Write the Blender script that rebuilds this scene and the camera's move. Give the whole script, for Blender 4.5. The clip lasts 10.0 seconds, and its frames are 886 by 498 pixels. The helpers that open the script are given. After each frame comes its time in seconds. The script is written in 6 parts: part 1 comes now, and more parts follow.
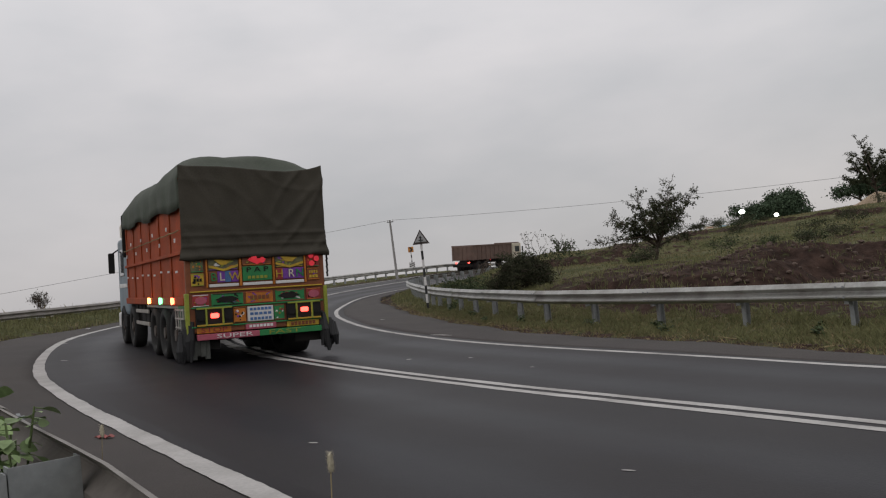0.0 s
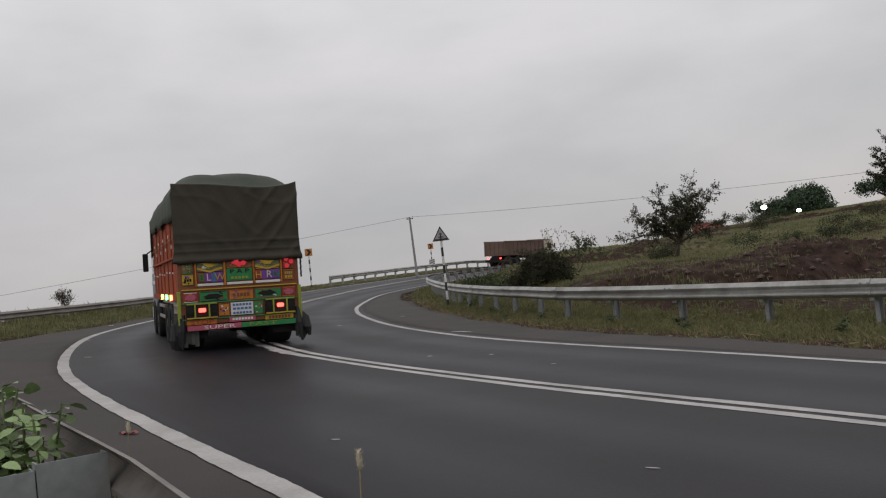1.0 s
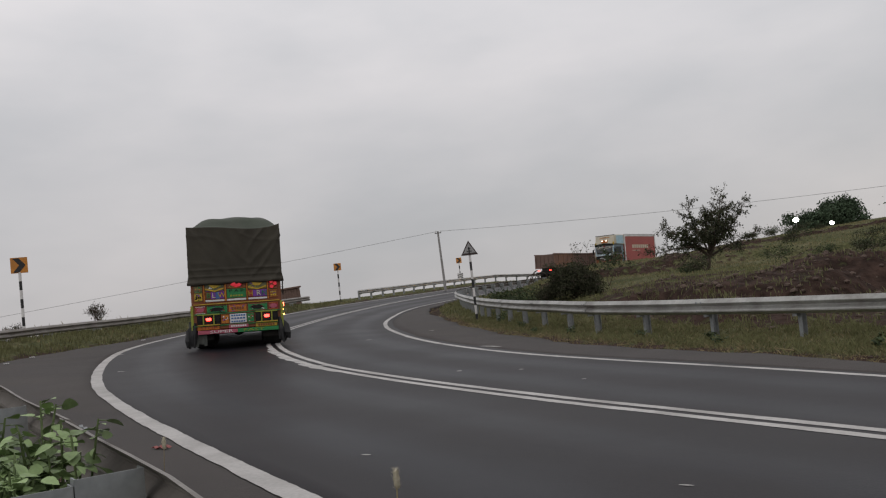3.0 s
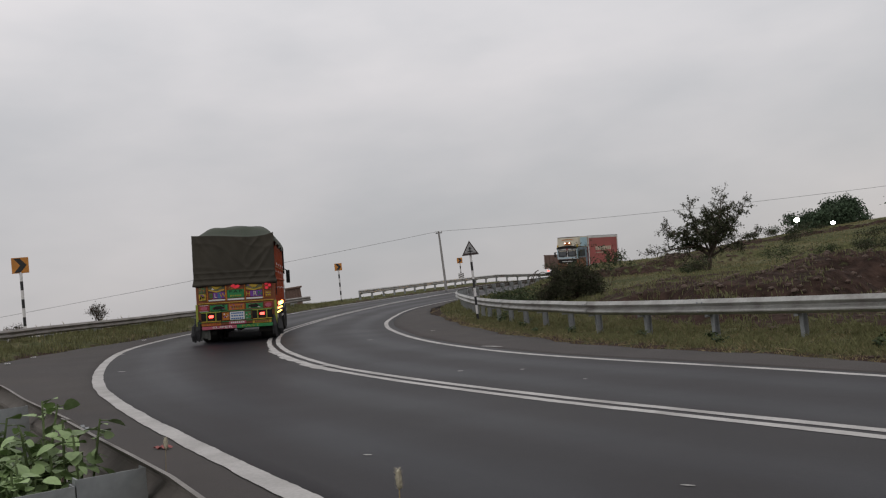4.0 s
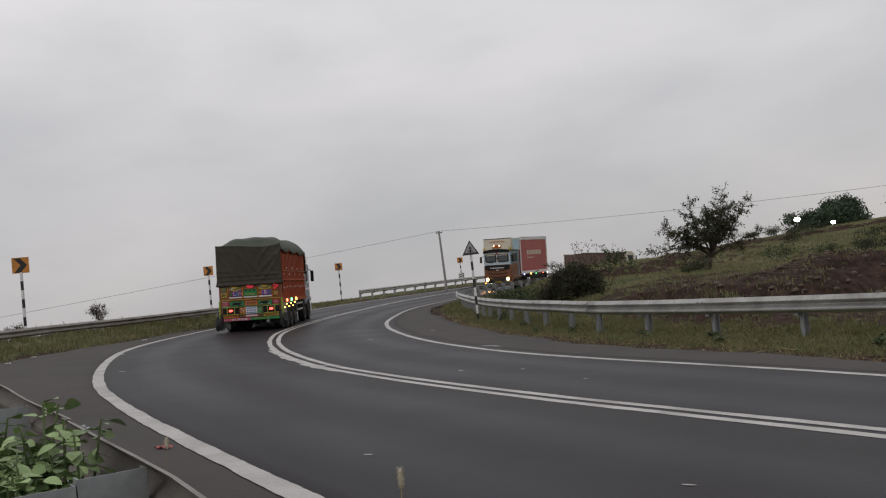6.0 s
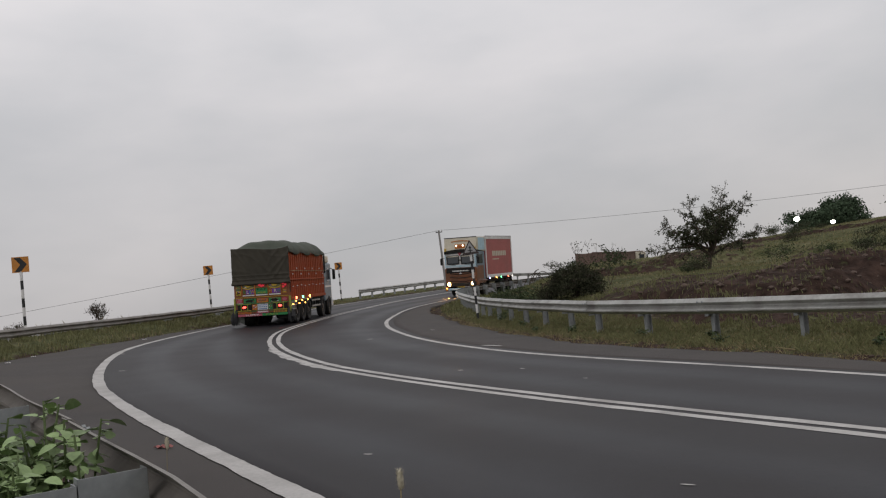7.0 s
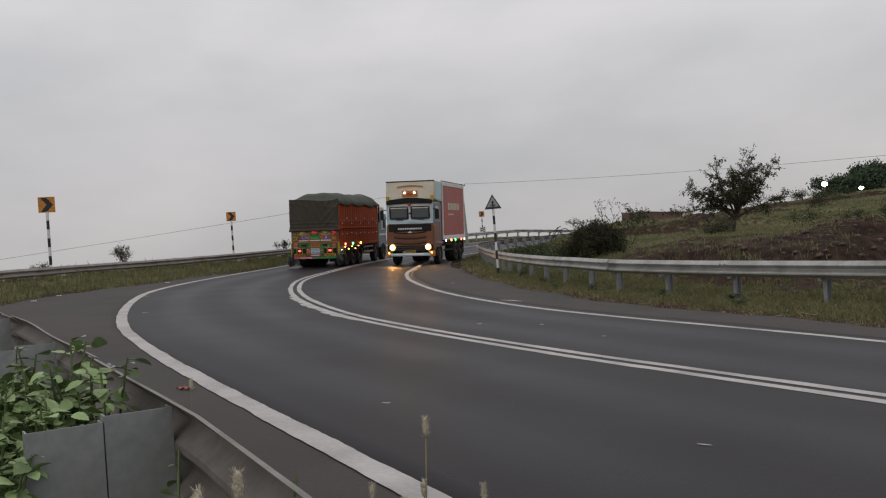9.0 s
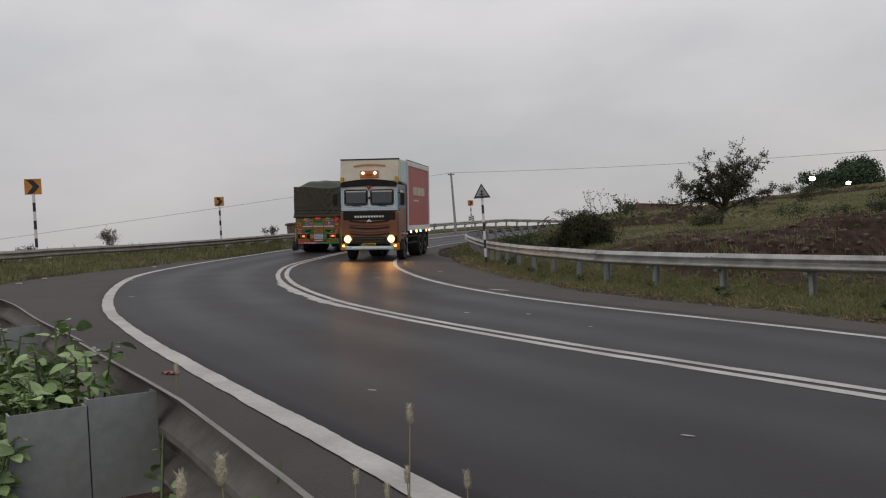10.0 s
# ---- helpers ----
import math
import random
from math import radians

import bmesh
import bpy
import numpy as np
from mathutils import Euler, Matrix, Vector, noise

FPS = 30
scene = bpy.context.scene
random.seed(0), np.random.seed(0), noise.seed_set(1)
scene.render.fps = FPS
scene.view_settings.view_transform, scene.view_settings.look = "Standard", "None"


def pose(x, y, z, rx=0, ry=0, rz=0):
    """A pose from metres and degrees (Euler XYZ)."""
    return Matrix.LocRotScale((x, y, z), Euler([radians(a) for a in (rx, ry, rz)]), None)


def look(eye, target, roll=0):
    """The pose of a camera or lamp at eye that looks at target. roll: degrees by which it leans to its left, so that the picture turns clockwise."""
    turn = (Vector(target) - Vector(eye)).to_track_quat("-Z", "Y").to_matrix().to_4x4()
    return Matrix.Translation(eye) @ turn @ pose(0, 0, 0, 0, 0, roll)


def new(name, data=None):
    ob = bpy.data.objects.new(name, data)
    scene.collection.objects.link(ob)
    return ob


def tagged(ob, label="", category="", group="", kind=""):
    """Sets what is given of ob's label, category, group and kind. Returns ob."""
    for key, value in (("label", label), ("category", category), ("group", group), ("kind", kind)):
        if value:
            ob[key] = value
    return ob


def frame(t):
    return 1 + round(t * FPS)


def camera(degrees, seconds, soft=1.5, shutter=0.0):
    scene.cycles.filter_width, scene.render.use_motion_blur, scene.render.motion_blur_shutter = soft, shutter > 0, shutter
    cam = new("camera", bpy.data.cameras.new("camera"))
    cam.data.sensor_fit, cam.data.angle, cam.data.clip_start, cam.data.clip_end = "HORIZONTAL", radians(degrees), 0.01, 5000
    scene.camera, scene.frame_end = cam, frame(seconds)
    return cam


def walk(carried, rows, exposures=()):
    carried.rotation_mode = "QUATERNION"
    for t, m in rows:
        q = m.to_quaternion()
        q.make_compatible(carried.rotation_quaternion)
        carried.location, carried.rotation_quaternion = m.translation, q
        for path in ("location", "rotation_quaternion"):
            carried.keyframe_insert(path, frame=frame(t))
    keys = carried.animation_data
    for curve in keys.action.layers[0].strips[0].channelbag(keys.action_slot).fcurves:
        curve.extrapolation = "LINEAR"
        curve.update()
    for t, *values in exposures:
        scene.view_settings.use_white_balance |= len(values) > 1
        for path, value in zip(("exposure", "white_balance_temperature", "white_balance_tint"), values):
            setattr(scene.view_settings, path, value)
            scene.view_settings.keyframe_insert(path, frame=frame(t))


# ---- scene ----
# ---------------------------------------------------------------- camera
cam = camera(53.0, 10.0, soft=1.2)
PATH = [
    (0.0, pose(0.028, -0.005, 1.257, 92.492, 5.793, -3.172)),
    (0.5, pose(0.010, 0.006, 1.262, 92.442, 5.783, -2.512)),
    (1.0, pose(0.011, 0.009, 1.259, 92.407, 5.866, -1.903)),
    (1.5, pose(0.007, -0.004, 1.269, 92.599, 5.998, -1.101)),
    (2.0, pose(0.001, 0.006, 1.267, 93.198, 6.131, -0.311)),
    (2.5, pose(-0.002, 0.002, 1.269, 93.488, 6.008, -0.139)),
    (4.0, pose(-0.006, 0.001, 1.270, 93.508, 5.975, -0.018)),
    (4.5, pose(-0.008, -0.001, 1.271, 93.506, 5.972, -0.023)),
    (5.0, pose(-0.000, 0.000, 1.270, 93.500, 6.000, 0.000)),
    (5.5, pose(-0.010, 0.008, 1.268, 93.508, 6.002, 0.001)),
    (7.0, pose(-0.008, -0.004, 1.274, 93.449, 5.985, -0.015)),
    (7.5, pose(-0.019, 0.003, 1.272, 93.493, 5.987, -0.020)),
    (8.0, pose(-0.021, -0.006, 1.272, 93.149, 5.579, 0.557)),
    (8.5, pose(-0.028, 0.010, 1.269, 91.536, 4.478, 1.448)),
    (9.0, pose(-0.029, 0.012, 1.268, 90.574, 4.051, 1.292)),
    (9.5, pose(-0.028, 0.009, 1.272, 90.034, 3.477, 0.861)),
    (10.0, pose(-0.026, 0.012, 1.267, 89.783, 3.183, 0.537)),
]
walk(cam, PATH)

# ---------------------------------------------------------------- world and light: dull overcast evening
world = bpy.data.worlds.new("world")
scene.world = world
world.use_nodes = True
wt = world.node_tree
wt.nodes.clear()
w_out = wt.nodes.new("ShaderNodeOutputWorld")
w_bg = wt.nodes.new("ShaderNodeBackground")
w_sky = wt.nodes.new("ShaderNodeTexSky")
w_sky.sky_type = "NISHITA"
w_sky.sun_disc = False
w_sky.sun_elevation, w_sky.sun_rotation = radians(14), radians(60)
w_co = wt.nodes.new("ShaderNodeTexCoord")
w_map = wt.nodes.new("ShaderNodeMapping")
w_map.inputs["Scale"].default_value = (1.0, 1.0, 2.6)
w_noise = wt.nodes.new("ShaderNodeTexNoise")
w_noise.inputs["Scale"].default_value, w_noise.inputs["Detail"].default_value = 2.6, 5.0
w_noise.inputs["Roughness"].default_value = 0.5
w_ramp = wt.nodes.new("ShaderNodeValToRGB")
w_ramp.color_ramp.elements[0].position, w_ramp.color_ramp.elements[0].color = 0.33, (0.537, 0.538, 0.558, 1)
w_ramp.color_ramp.elements[1].position, w_ramp.color_ramp.elements[1].color = 0.70, (0.705, 0.678, 0.688, 1)
w_dim = wt.nodes.new("ShaderNodeMix")
w_dim.data_type, w_dim.blend_type = "RGBA", "MULTIPLY"
w_dim.inputs[0].default_value = 1.0
w_dim.inputs[7].default_value = (0.09, 0.09, 0.09, 1)
w_mix = wt.nodes.new("ShaderNodeMix")
w_mix.data_type = "RGBA"
w_mix.inputs[0].default_value = 0.94
wt.links.new(w_co.outputs["Generated"], w_map.inputs["Vector"])
wt.links.new(w_map.outputs["Vector"], w_noise.inputs["Vector"])
wt.links.new(w_noise.outputs["Fac"], w_ramp.inputs["Fac"])
wt.links.new(w_sky.outputs["Color"], w_dim.inputs[6])
wt.links.new(w_dim.outputs[2], w_mix.inputs[6])
wt.links.new(w_ramp.outputs["Color"], w_mix.inputs[7])
# the overcast is a little darker towards the horizon
w_sep = wt.nodes.new("ShaderNodeSeparateXYZ")
w_rise = wt.nodes.new("ShaderNodeMapRange")
w_rise.inputs["From Min"].default_value, w_rise.inputs["From Max"].default_value = 0.0, 0.42
w_rise.inputs["To Min"].default_value, w_rise.inputs["To Max"].default_value = 0.66, 1.15
w_mul = wt.nodes.new("ShaderNodeVectorMath")
w_mul.operation = "SCALE"
wt.links.new(w_co.outputs["Generated"], w_sep.inputs[0])
wt.links.new(w_sep.outputs["Z"], w_rise.inputs["Value"])
wt.links.new(w_mix.outputs[2], w_mul.inputs[0])
wt.links.new(w_rise.outputs["Result"], w_mul.inputs["Scale"])
wt.links.new(w_mul.outputs[0], w_bg.inputs["Color"])
w_bg.inputs["Strength"].default_value = 1.12
wt.links.new(w_bg.outputs["Background"], w_out.inputs["Surface"])

sun_data = bpy.data.lights.new("sun", "SUN")
sun_data.energy, sun_data.angle, sun_data.color = 0.3, radians(40), (1.0, 0.95, 0.9)
sun_ob = new("sun", sun_data)
sun_ob.matrix_world = look((-30, -40, 50), (0, 30, 0))


# ---------------------------------------------------------------- materials
def mat(name, color, rough=0.6, metal=0.0, var=0.25, scale=4.0, fine=60.0, bump=0.2, spec=0.5, dirt=None, dirt_amount=0.4, glow=None, power=0.0, island=0.0):
    m = bpy.data.materials.new(name)
    m.use_nodes = True
    nt = m.node_tree
    b = nt.nodes["Principled BSDF"]
    b.inputs["Roughness"].default_value, b.inputs["Metallic"].default_value = rough, metal
    b.inputs["Specular IOR Level"].default_value = spec
    if glow:
        b.inputs["Emission Color"].default_value = (*glow, 1)
        b.inputs["Emission Strength"].default_value = power
    if var <= 0 and bump <= 0:
        b.inputs["Base Color"].default_value = (*color, 1)
        return m
    co = nt.nodes.new("ShaderNodeTexCoord")
    big = nt.nodes.new("ShaderNodeTexNoise")
    big.inputs["Scale"].default_value, big.inputs["Detail"].default_value = scale, 6.0
    small = nt.nodes.new("ShaderNodeTexNoise")
    small.inputs["Scale"].default_value, small.inputs["Detail"].default_value = fine, 4.0
    nt.links.new(co.outputs["Object"], big.inputs["Vector"])
    nt.links.new(co.outputs["Object"], small.inputs["Vector"])
    add = nt.nodes.new("ShaderNodeMath")
    add.operation = "ADD"
    nt.links.new(big.outputs["Fac"], add.inputs[0])
    nt.links.new(small.outputs["Fac"], add.inputs[1])
    fac = add
    if island:
        geo = nt.nodes.new("ShaderNodeNewGeometry")
        mul = nt.nodes.new("ShaderNodeMath")
        mul.operation = "MULTIPLY_ADD"
        mul.inputs[1].default_value = island
        nt.links.new(geo.outputs["Random Per Island"], mul.inputs[0])
        nt.links.new(add.outputs[0], mul.inputs[2])
        fac = mul
    ramp = nt.nodes.new("ShaderNodeValToRGB")
    ramp.color_ramp.elements[0].position, ramp.color_ramp.elements[1].position = 0.35, 0.65
    half = nt.nodes.new("ShaderNodeMath")
    half.operation, half.inputs[1].default_value = "MULTIPLY", 0.5 / (1 + island / 2)
    nt.links.new(fac.outputs[0], half.inputs[0])
    nt.links.new(half.outputs[0], ramp.inputs["Fac"])
    ramp.color_ramp.elements[0].color = (*[c * (1 - var) for c in color], 1)
    ramp.color_ramp.elements[1].color = (*[min(1, c * (1 + var)) for c in color], 1)
    last = ramp.outputs["Color"]
    if dirt:
        stain = nt.nodes.new("ShaderNodeTexNoise")
        stain.inputs["Scale"].default_value, stain.inputs["Detail"].default_value = scale * 0.6, 8.0
        nt.links.new(co.outputs["Object"], stain.inputs["Vector"])
        cut = nt.nodes.new("ShaderNodeMapRange")
        cut.inputs["From Min"].default_value, cut.inputs["From Max"].default_value = 0.45, 0.75
        cut.inputs["To Max"].default_value = dirt_amount
        nt.links.new(stain.outputs["Fac"], cut.inputs["Value"])
        mix = nt.nodes.new("ShaderNodeMix")
        mix.data_type = "RGBA"
        mix.inputs[7].default_value = (*dirt, 1)
        nt.links.new(cut.outputs["Result"], mix.inputs[0])
        nt.links.new(last, mix.inputs[6])
        last = mix.outputs[2]
    nt.links.new(last, b.inputs["Base Color"])
    if bump > 0:
        bp = nt.nodes.new("ShaderNodeBump")
        bp.inputs["Strength"].default_value, bp.inputs["Distance"].default_value = bump, 0.02
        nt.links.new(add.outputs[0], bp.inputs["Height"])
        nt.links.new(bp.outputs["Normal"], b.inputs["Normal"])
    return m


DUST = (0.20, 0.16, 0.12)
M_SHOULDER = mat("old_asphalt", (0.060, 0.053, 0.050), 0.8, var=0.22, scale=0.8, fine=60, bump=0.35, spec=0.25, dirt=(0.075, 0.062, 0.052), dirt_amount=0.5)
M_LINE = mat("road_paint", (0.46, 0.445, 0.425), 0.75, var=0.16, scale=2.5, fine=30, bump=0.1, dirt=(0.20, 0.185, 0.17), dirt_amount=0.6)
M_RAIL = mat("galvanised_steel", (0.40, 0.40, 0.38), 0.45, metal=0.7, var=0.16, scale=3, fine=20, bump=0.05, dirt=(0.12, 0.10, 0.085), dirt_amount=0.6)
M_RAILBACK = mat("dusty_shaded_steel", (0.150, 0.135, 0.120), 0.85, metal=0.1, var=0.22, scale=2.5, fine=18, bump=0.1, dirt=(0.085, 0.070, 0.058), dirt_amount=0.6)
M_RAILDULL = mat("weathered_steel", (0.25, 0.235, 0.215), 0.65, metal=0.35, var=0.2, scale=2.5, fine=18, bump=0.06, dirt=(0.11, 0.092, 0.076), dirt_amount=0.6)
M_POSTSTEEL = mat("post_steel", (0.27, 0.285, 0.29), 0.5, metal=0.4, var=0.16, scale=3, fine=25, bump=0.06, dirt=(0.17, 0.15, 0.13), dirt_amount=0.4)
M_BLACK = mat("black_paint", (0.016, 0.016, 0.017), 0.6, var=0.2, bump=0.05)
M_WHITE = mat("white_paint", (0.66, 0.65, 0.64), 0.6, var=0.1, bump=0.05, dirt=(0.35, 0.31, 0.27), dirt_amount=0.4)
M_SIGNYELLOW = mat("sign_orange", (0.52, 0.20, 0.025), 0.5, var=0.12, bump=0.03, dirt=(0.25, 0.12, 0.04), dirt_amount=0.4)
M_SIGNRED = mat("sign_border", (0.035, 0.022, 0.02), 0.5, var=0.15, bump=0.03)
M_SIGNFACE = mat("sign_face_grey", (0.30, 0.30, 0.30), 0.6, var=0.12, bump=0.03)
M_SIGNBACK = mat("sign_back", (0.16, 0.16, 0.165), 0.6, metal=0.2, var=0.15, bump=0.05)
M_CONCRETE = mat("pole_concrete", (0.27, 0.26, 0.25), 0.9, var=0.15, bump=0.2)
M_WIRE = mat("cable", (0.20, 0.20, 0.20), 0.7, var=0.0, bump=0.0)
M_BARK = mat("bark", (0.075, 0.056, 0.042), 0.95, var=0.3, scale=6, fine=50, bump=0.5)
M_LEAF_DRY = mat("thorn_leaf", (0.050, 0.056, 0.030), 0.8, var=0.4, scale=3, fine=12, bump=0.0, island=0.8, spec=0.2)
M_LEAF_BUSH = mat("bush_leaf", (0.044, 0.047, 0.027), 0.85, var=0.45, scale=3, fine=12, bump=0.0, island=0.8, spec=0.15)
M_LEAF_DARK = mat("dark_leaf", (0.050, 0.068, 0.032), 0.8, var=0.4, scale=1.5, fine=8, bump=0.0, island=0.8, spec=0.2)
# leaves of the far trees: distance haze mixed into the base colour
M_LEAF_FAR = mat("haze_tinted_leaf", (0.058, 0.085, 0.050), 0.85, var=0.35, scale=1.0, fine=6, bump=0.0, island=0.6, spec=0.15)
M_LEAF_FRESH = mat("fresh_leaf", (0.215, 0.30, 0.125), 0.55, var=0.4, scale=8, fine=40, bump=0.1, island=0.8, spec=0.4)
M_GRASS = mat("grass_blade", (0.165, 0.165, 0.080), 0.9, var=0.4, scale=0.9, fine=8, bump=0.0, island=0.5, spec=0.15)
M_STRAW = mat("dry_grass", (0.25, 0.205, 0.115), 0.9, var=0.35, scale=1.5, fine=9, bump=0.0, island=0.8, spec=0.15)
M_SEED = mat("seed_head", (0.46, 0.42, 0.32), 0.9, var=0.25, scale=30, fine=200, bump=0.5, spec=0.1)
M_STONE = mat("stone", (0.10, 0.070, 0.055), 0.95, var=0.3, scale=3, fine=30, bump=0.4)
M_LAMP = mat("lamp_glow", (0.9, 0.9, 0.85), 0.4, var=0.0, bump=0.0, glow=(1.0, 0.97, 0.86), power=14)
M_LITTER = mat("litter_red", (0.32, 0.10, 0.09), 0.6, var=0.2, bump=0.05)


def ground_material():
    """Dry grass and bare red-brown earth, mixed by the earth mask of the ground sheet."""
    m = bpy.data.materials.new("ground_earth")
    m.use_nodes = True
    nt = m.node_tree
    b = nt.nodes["Principled BSDF"]
    b.inputs["Roughness"].default_value = 1.0
    b.inputs["Specular IOR Level"].default_value = 0.1
    co = nt.nodes.new("ShaderNodeTexCoord")

    def noise_node(scale, detail):
        n = nt.nodes.new("ShaderNodeTexNoise")
        n.inputs["Scale"].default_value, n.inputs["Detail"].default_value = scale, detail
        nt.links.new(co.outputs["Object"], n.inputs["Vector"])
        return n

    def ramp(src, lo, hi, a, z):
        r = nt.nodes.new("ShaderNodeValToRGB")
        r.color_ramp.elements[0].position, r.color_ramp.elements[0].color = lo, (*a, 1)
        r.color_ramp.elements[1].position, r.color_ramp.elements[1].color = hi, (*z, 1)
        nt.links.new(src, r.inputs["Fac"])
        return r

    patch, grain, clod = noise_node(0.35, 8), noise_node(5.0, 8), noise_node(2.6, 10)
    green = ramp(grain.outputs["Fac"], 0.3, 0.7, (0.045, 0.050, 0.022), (0.125, 0.128, 0.058))
    straw = ramp(grain.outputs["Fac"], 0.3, 0.7, (0.085, 0.083, 0.042), (0.185, 0.172, 0.095))
    earth = ramp(clod.outputs["Fac"], 0.3, 0.72, (0.016, 0.010, 0.008), (0.074, 0.047, 0.037))
    m1 = nt.nodes.new("ShaderNodeMix")
    m1.data_type = "RGBA"
    pm = nt.nodes.new("ShaderNodeMapRange")
    pm.inputs["From Min"].default_value, pm.inputs["From Max"].default_value = 0.42, 0.66
    nt.links.new(patch.outputs["Fac"], pm.inputs["Value"])
    nt.links.new(pm.outputs["Result"], m1.inputs[0])
    nt.links.new(green.outputs["Color"], m1.inputs[6])
    nt.links.new(straw.outputs["Color"], m1.inputs[7])
    at = nt.nodes.new("ShaderNodeAttribute")
    at.attribute_name = "earth"
    ad = nt.nodes.new("ShaderNodeMath")
    ad.operation = "MULTIPLY_ADD"
    ad.inputs[1].default_value, ad.inputs[2].default_value = 2.4, -1.22
    nt.links.new(clod.outputs["Fac"], ad.inputs[0])
    ad2 = nt.nodes.new("ShaderNodeMath")
    ad2.operation = "ADD"
    ad2.use_clamp = True
    nt.links.new(at.outputs["Fac"], ad2.inputs[0])
    nt.links.new(ad.outputs[0], ad2.inputs[1])
    sharp = nt.nodes.new("ShaderNodeMapRange")
    sharp.inputs["From Min"].default_value, sharp.inputs["From Max"].default_value = 0.35, 0.65
    nt.links.new(ad2.outputs[0], sharp.inputs["Value"])
    m2 = nt.nodes.new("ShaderNodeMix")
    m2.data_type = "RGBA"
    nt.links.new(sharp.outputs["Result"], m2.inputs[0])
    nt.links.new(m1.outputs[2], m2.inputs[6])
    nt.links.new(earth.outputs["Color"], m2.inputs[7])
    nt.links.new(m2.outputs[2], b.inputs["Base Color"])
    bp = nt.nodes.new("ShaderNodeBump")
    bp.inputs["Strength"].default_value, bp.inputs["Distance"].default_value = 1.0, 0.25
    nt.links.new(clod.outputs["Fac"], bp.inputs["Height"])
    nt.links.new(bp.outputs["Normal"], b.inputs["Normal"])
    return m


M_GROUND = ground_material()


def asphalt_material():
    """Dark smooth asphalt, polished in the wheel tracks, with dull blotches."""
    m = bpy.data.materials.new("asphalt")
    m.use_nodes = True
    nt = m.node_tree
    b = nt.nodes["Principled BSDF"]
    b.inputs["Specular IOR Level"].default_value = 0.13
    co = nt.nodes.new("ShaderNodeTexCoord")
    at = nt.nodes.new("ShaderNodeAttribute")
    at.attribute_name = "track"

    def noise_node(scale, detail):
        n = nt.nodes.new("ShaderNodeTexNoise")
        n.inputs["Scale"].default_value, n.inputs["Detail"].default_value = scale, detail
        nt.links.new(co.outputs["Object"], n.inputs["Vector"])
        return n

    def spread(src, lo, hi, a, z):
        r = nt.nodes.new("ShaderNodeMapRange")
        for key, v in (("From Min", lo), ("From Max", hi), ("To Min", a), ("To Max", z)):
            r.inputs[key].default_value = v
        nt.links.new(src, r.inputs["Value"])
        return r.outputs["Result"]

    def mixed(fac, a, z):
        n = nt.nodes.new("ShaderNodeMix")
        n.data_type = "RGBA"
        nt.links.new(fac, n.inputs[0])
        for socket, v in ((n.inputs[6], a), (n.inputs[7], z)):
            if isinstance(v, tuple):
                socket.default_value = (*v, 1)
            else:
                nt.links.new(v, socket)
        return n.outputs[2]

    def summed(a, z):
        n = nt.nodes.new("ShaderNodeMath")
        n.operation = "ADD"
        nt.links.new(a, n.inputs[0])
        nt.links.new(z, n.inputs[1])
        return n.outputs[0]

    blotch, grit, slow = noise_node(0.45, 6), noise_node(70, 3), noise_node(0.16, 3)
    worn = summed(at.outputs["Fac"], spread(blotch.outputs["Fac"], 0.3, 0.7, -0.35, 0.35))
    tone = mixed(spread(worn, 0.1, 0.9, 0, 1), (0.0190, 0.0168, 0.0188), (0.0112, 0.0114, 0.0160))
    tone = mixed(spread(slow.outputs["Fac"], 0.5, 0.72, 0, 0.55), tone, (0.030, 0.027, 0.027))
    tone = mixed(spread(grit.outputs["Fac"], 0.56, 0.75, 0, 0.5), tone, (0.045, 0.043, 0.044))
    nt.links.new(tone, b.inputs["Base Color"])
    nt.links.new(spread(worn, 0.0, 1.0, 0.55, 0.46), b.inputs["Roughness"])
    bp = nt.nodes.new("ShaderNodeBump")
    bp.inputs["Strength"].default_value, bp.inputs["Distance"].default_value = 0.2, 0.01
    nt.links.new(grit.outputs["Fac"], bp.inputs["Height"])
    nt.links.new(bp.outputs["Normal"], b.inputs["Normal"])
    return m


M_ASPHALT = asphalt_material()


# ---------------------------------------------------------------- mesh helpers
def mesh_of(name, bm, material, smooth=False):
    me = bpy.data.meshes.new(name)
    bmesh.ops.recalc_face_normals(bm, faces=bm.faces)
    bm.to_mesh(me)
    bm.free()
    me.materials.append(material)
    if smooth:
        for p in me.polygons:
            p.use_smooth = True
    return me


def part(name, bm, material, parent=None, label="", smooth=False):
    ob = new(name, mesh_of(name, bm, material, smooth))
    ob.parent = parent
    return tagged(ob, label)


def share(name, me, parent, m=None, label=""):
    """One more object on a mesh that exists."""
    ob = new(name, me)
    ob.parent = parent
    if m is not None:
        ob.matrix_basis = m
    return tagged(ob, label)


def thing(name, m, label, category, group="", kind=""):
    ob = new(name)
    ob.empty_display_size = 0.2
    ob.matrix_basis = m
    return tagged(ob, label, category, group, kind)


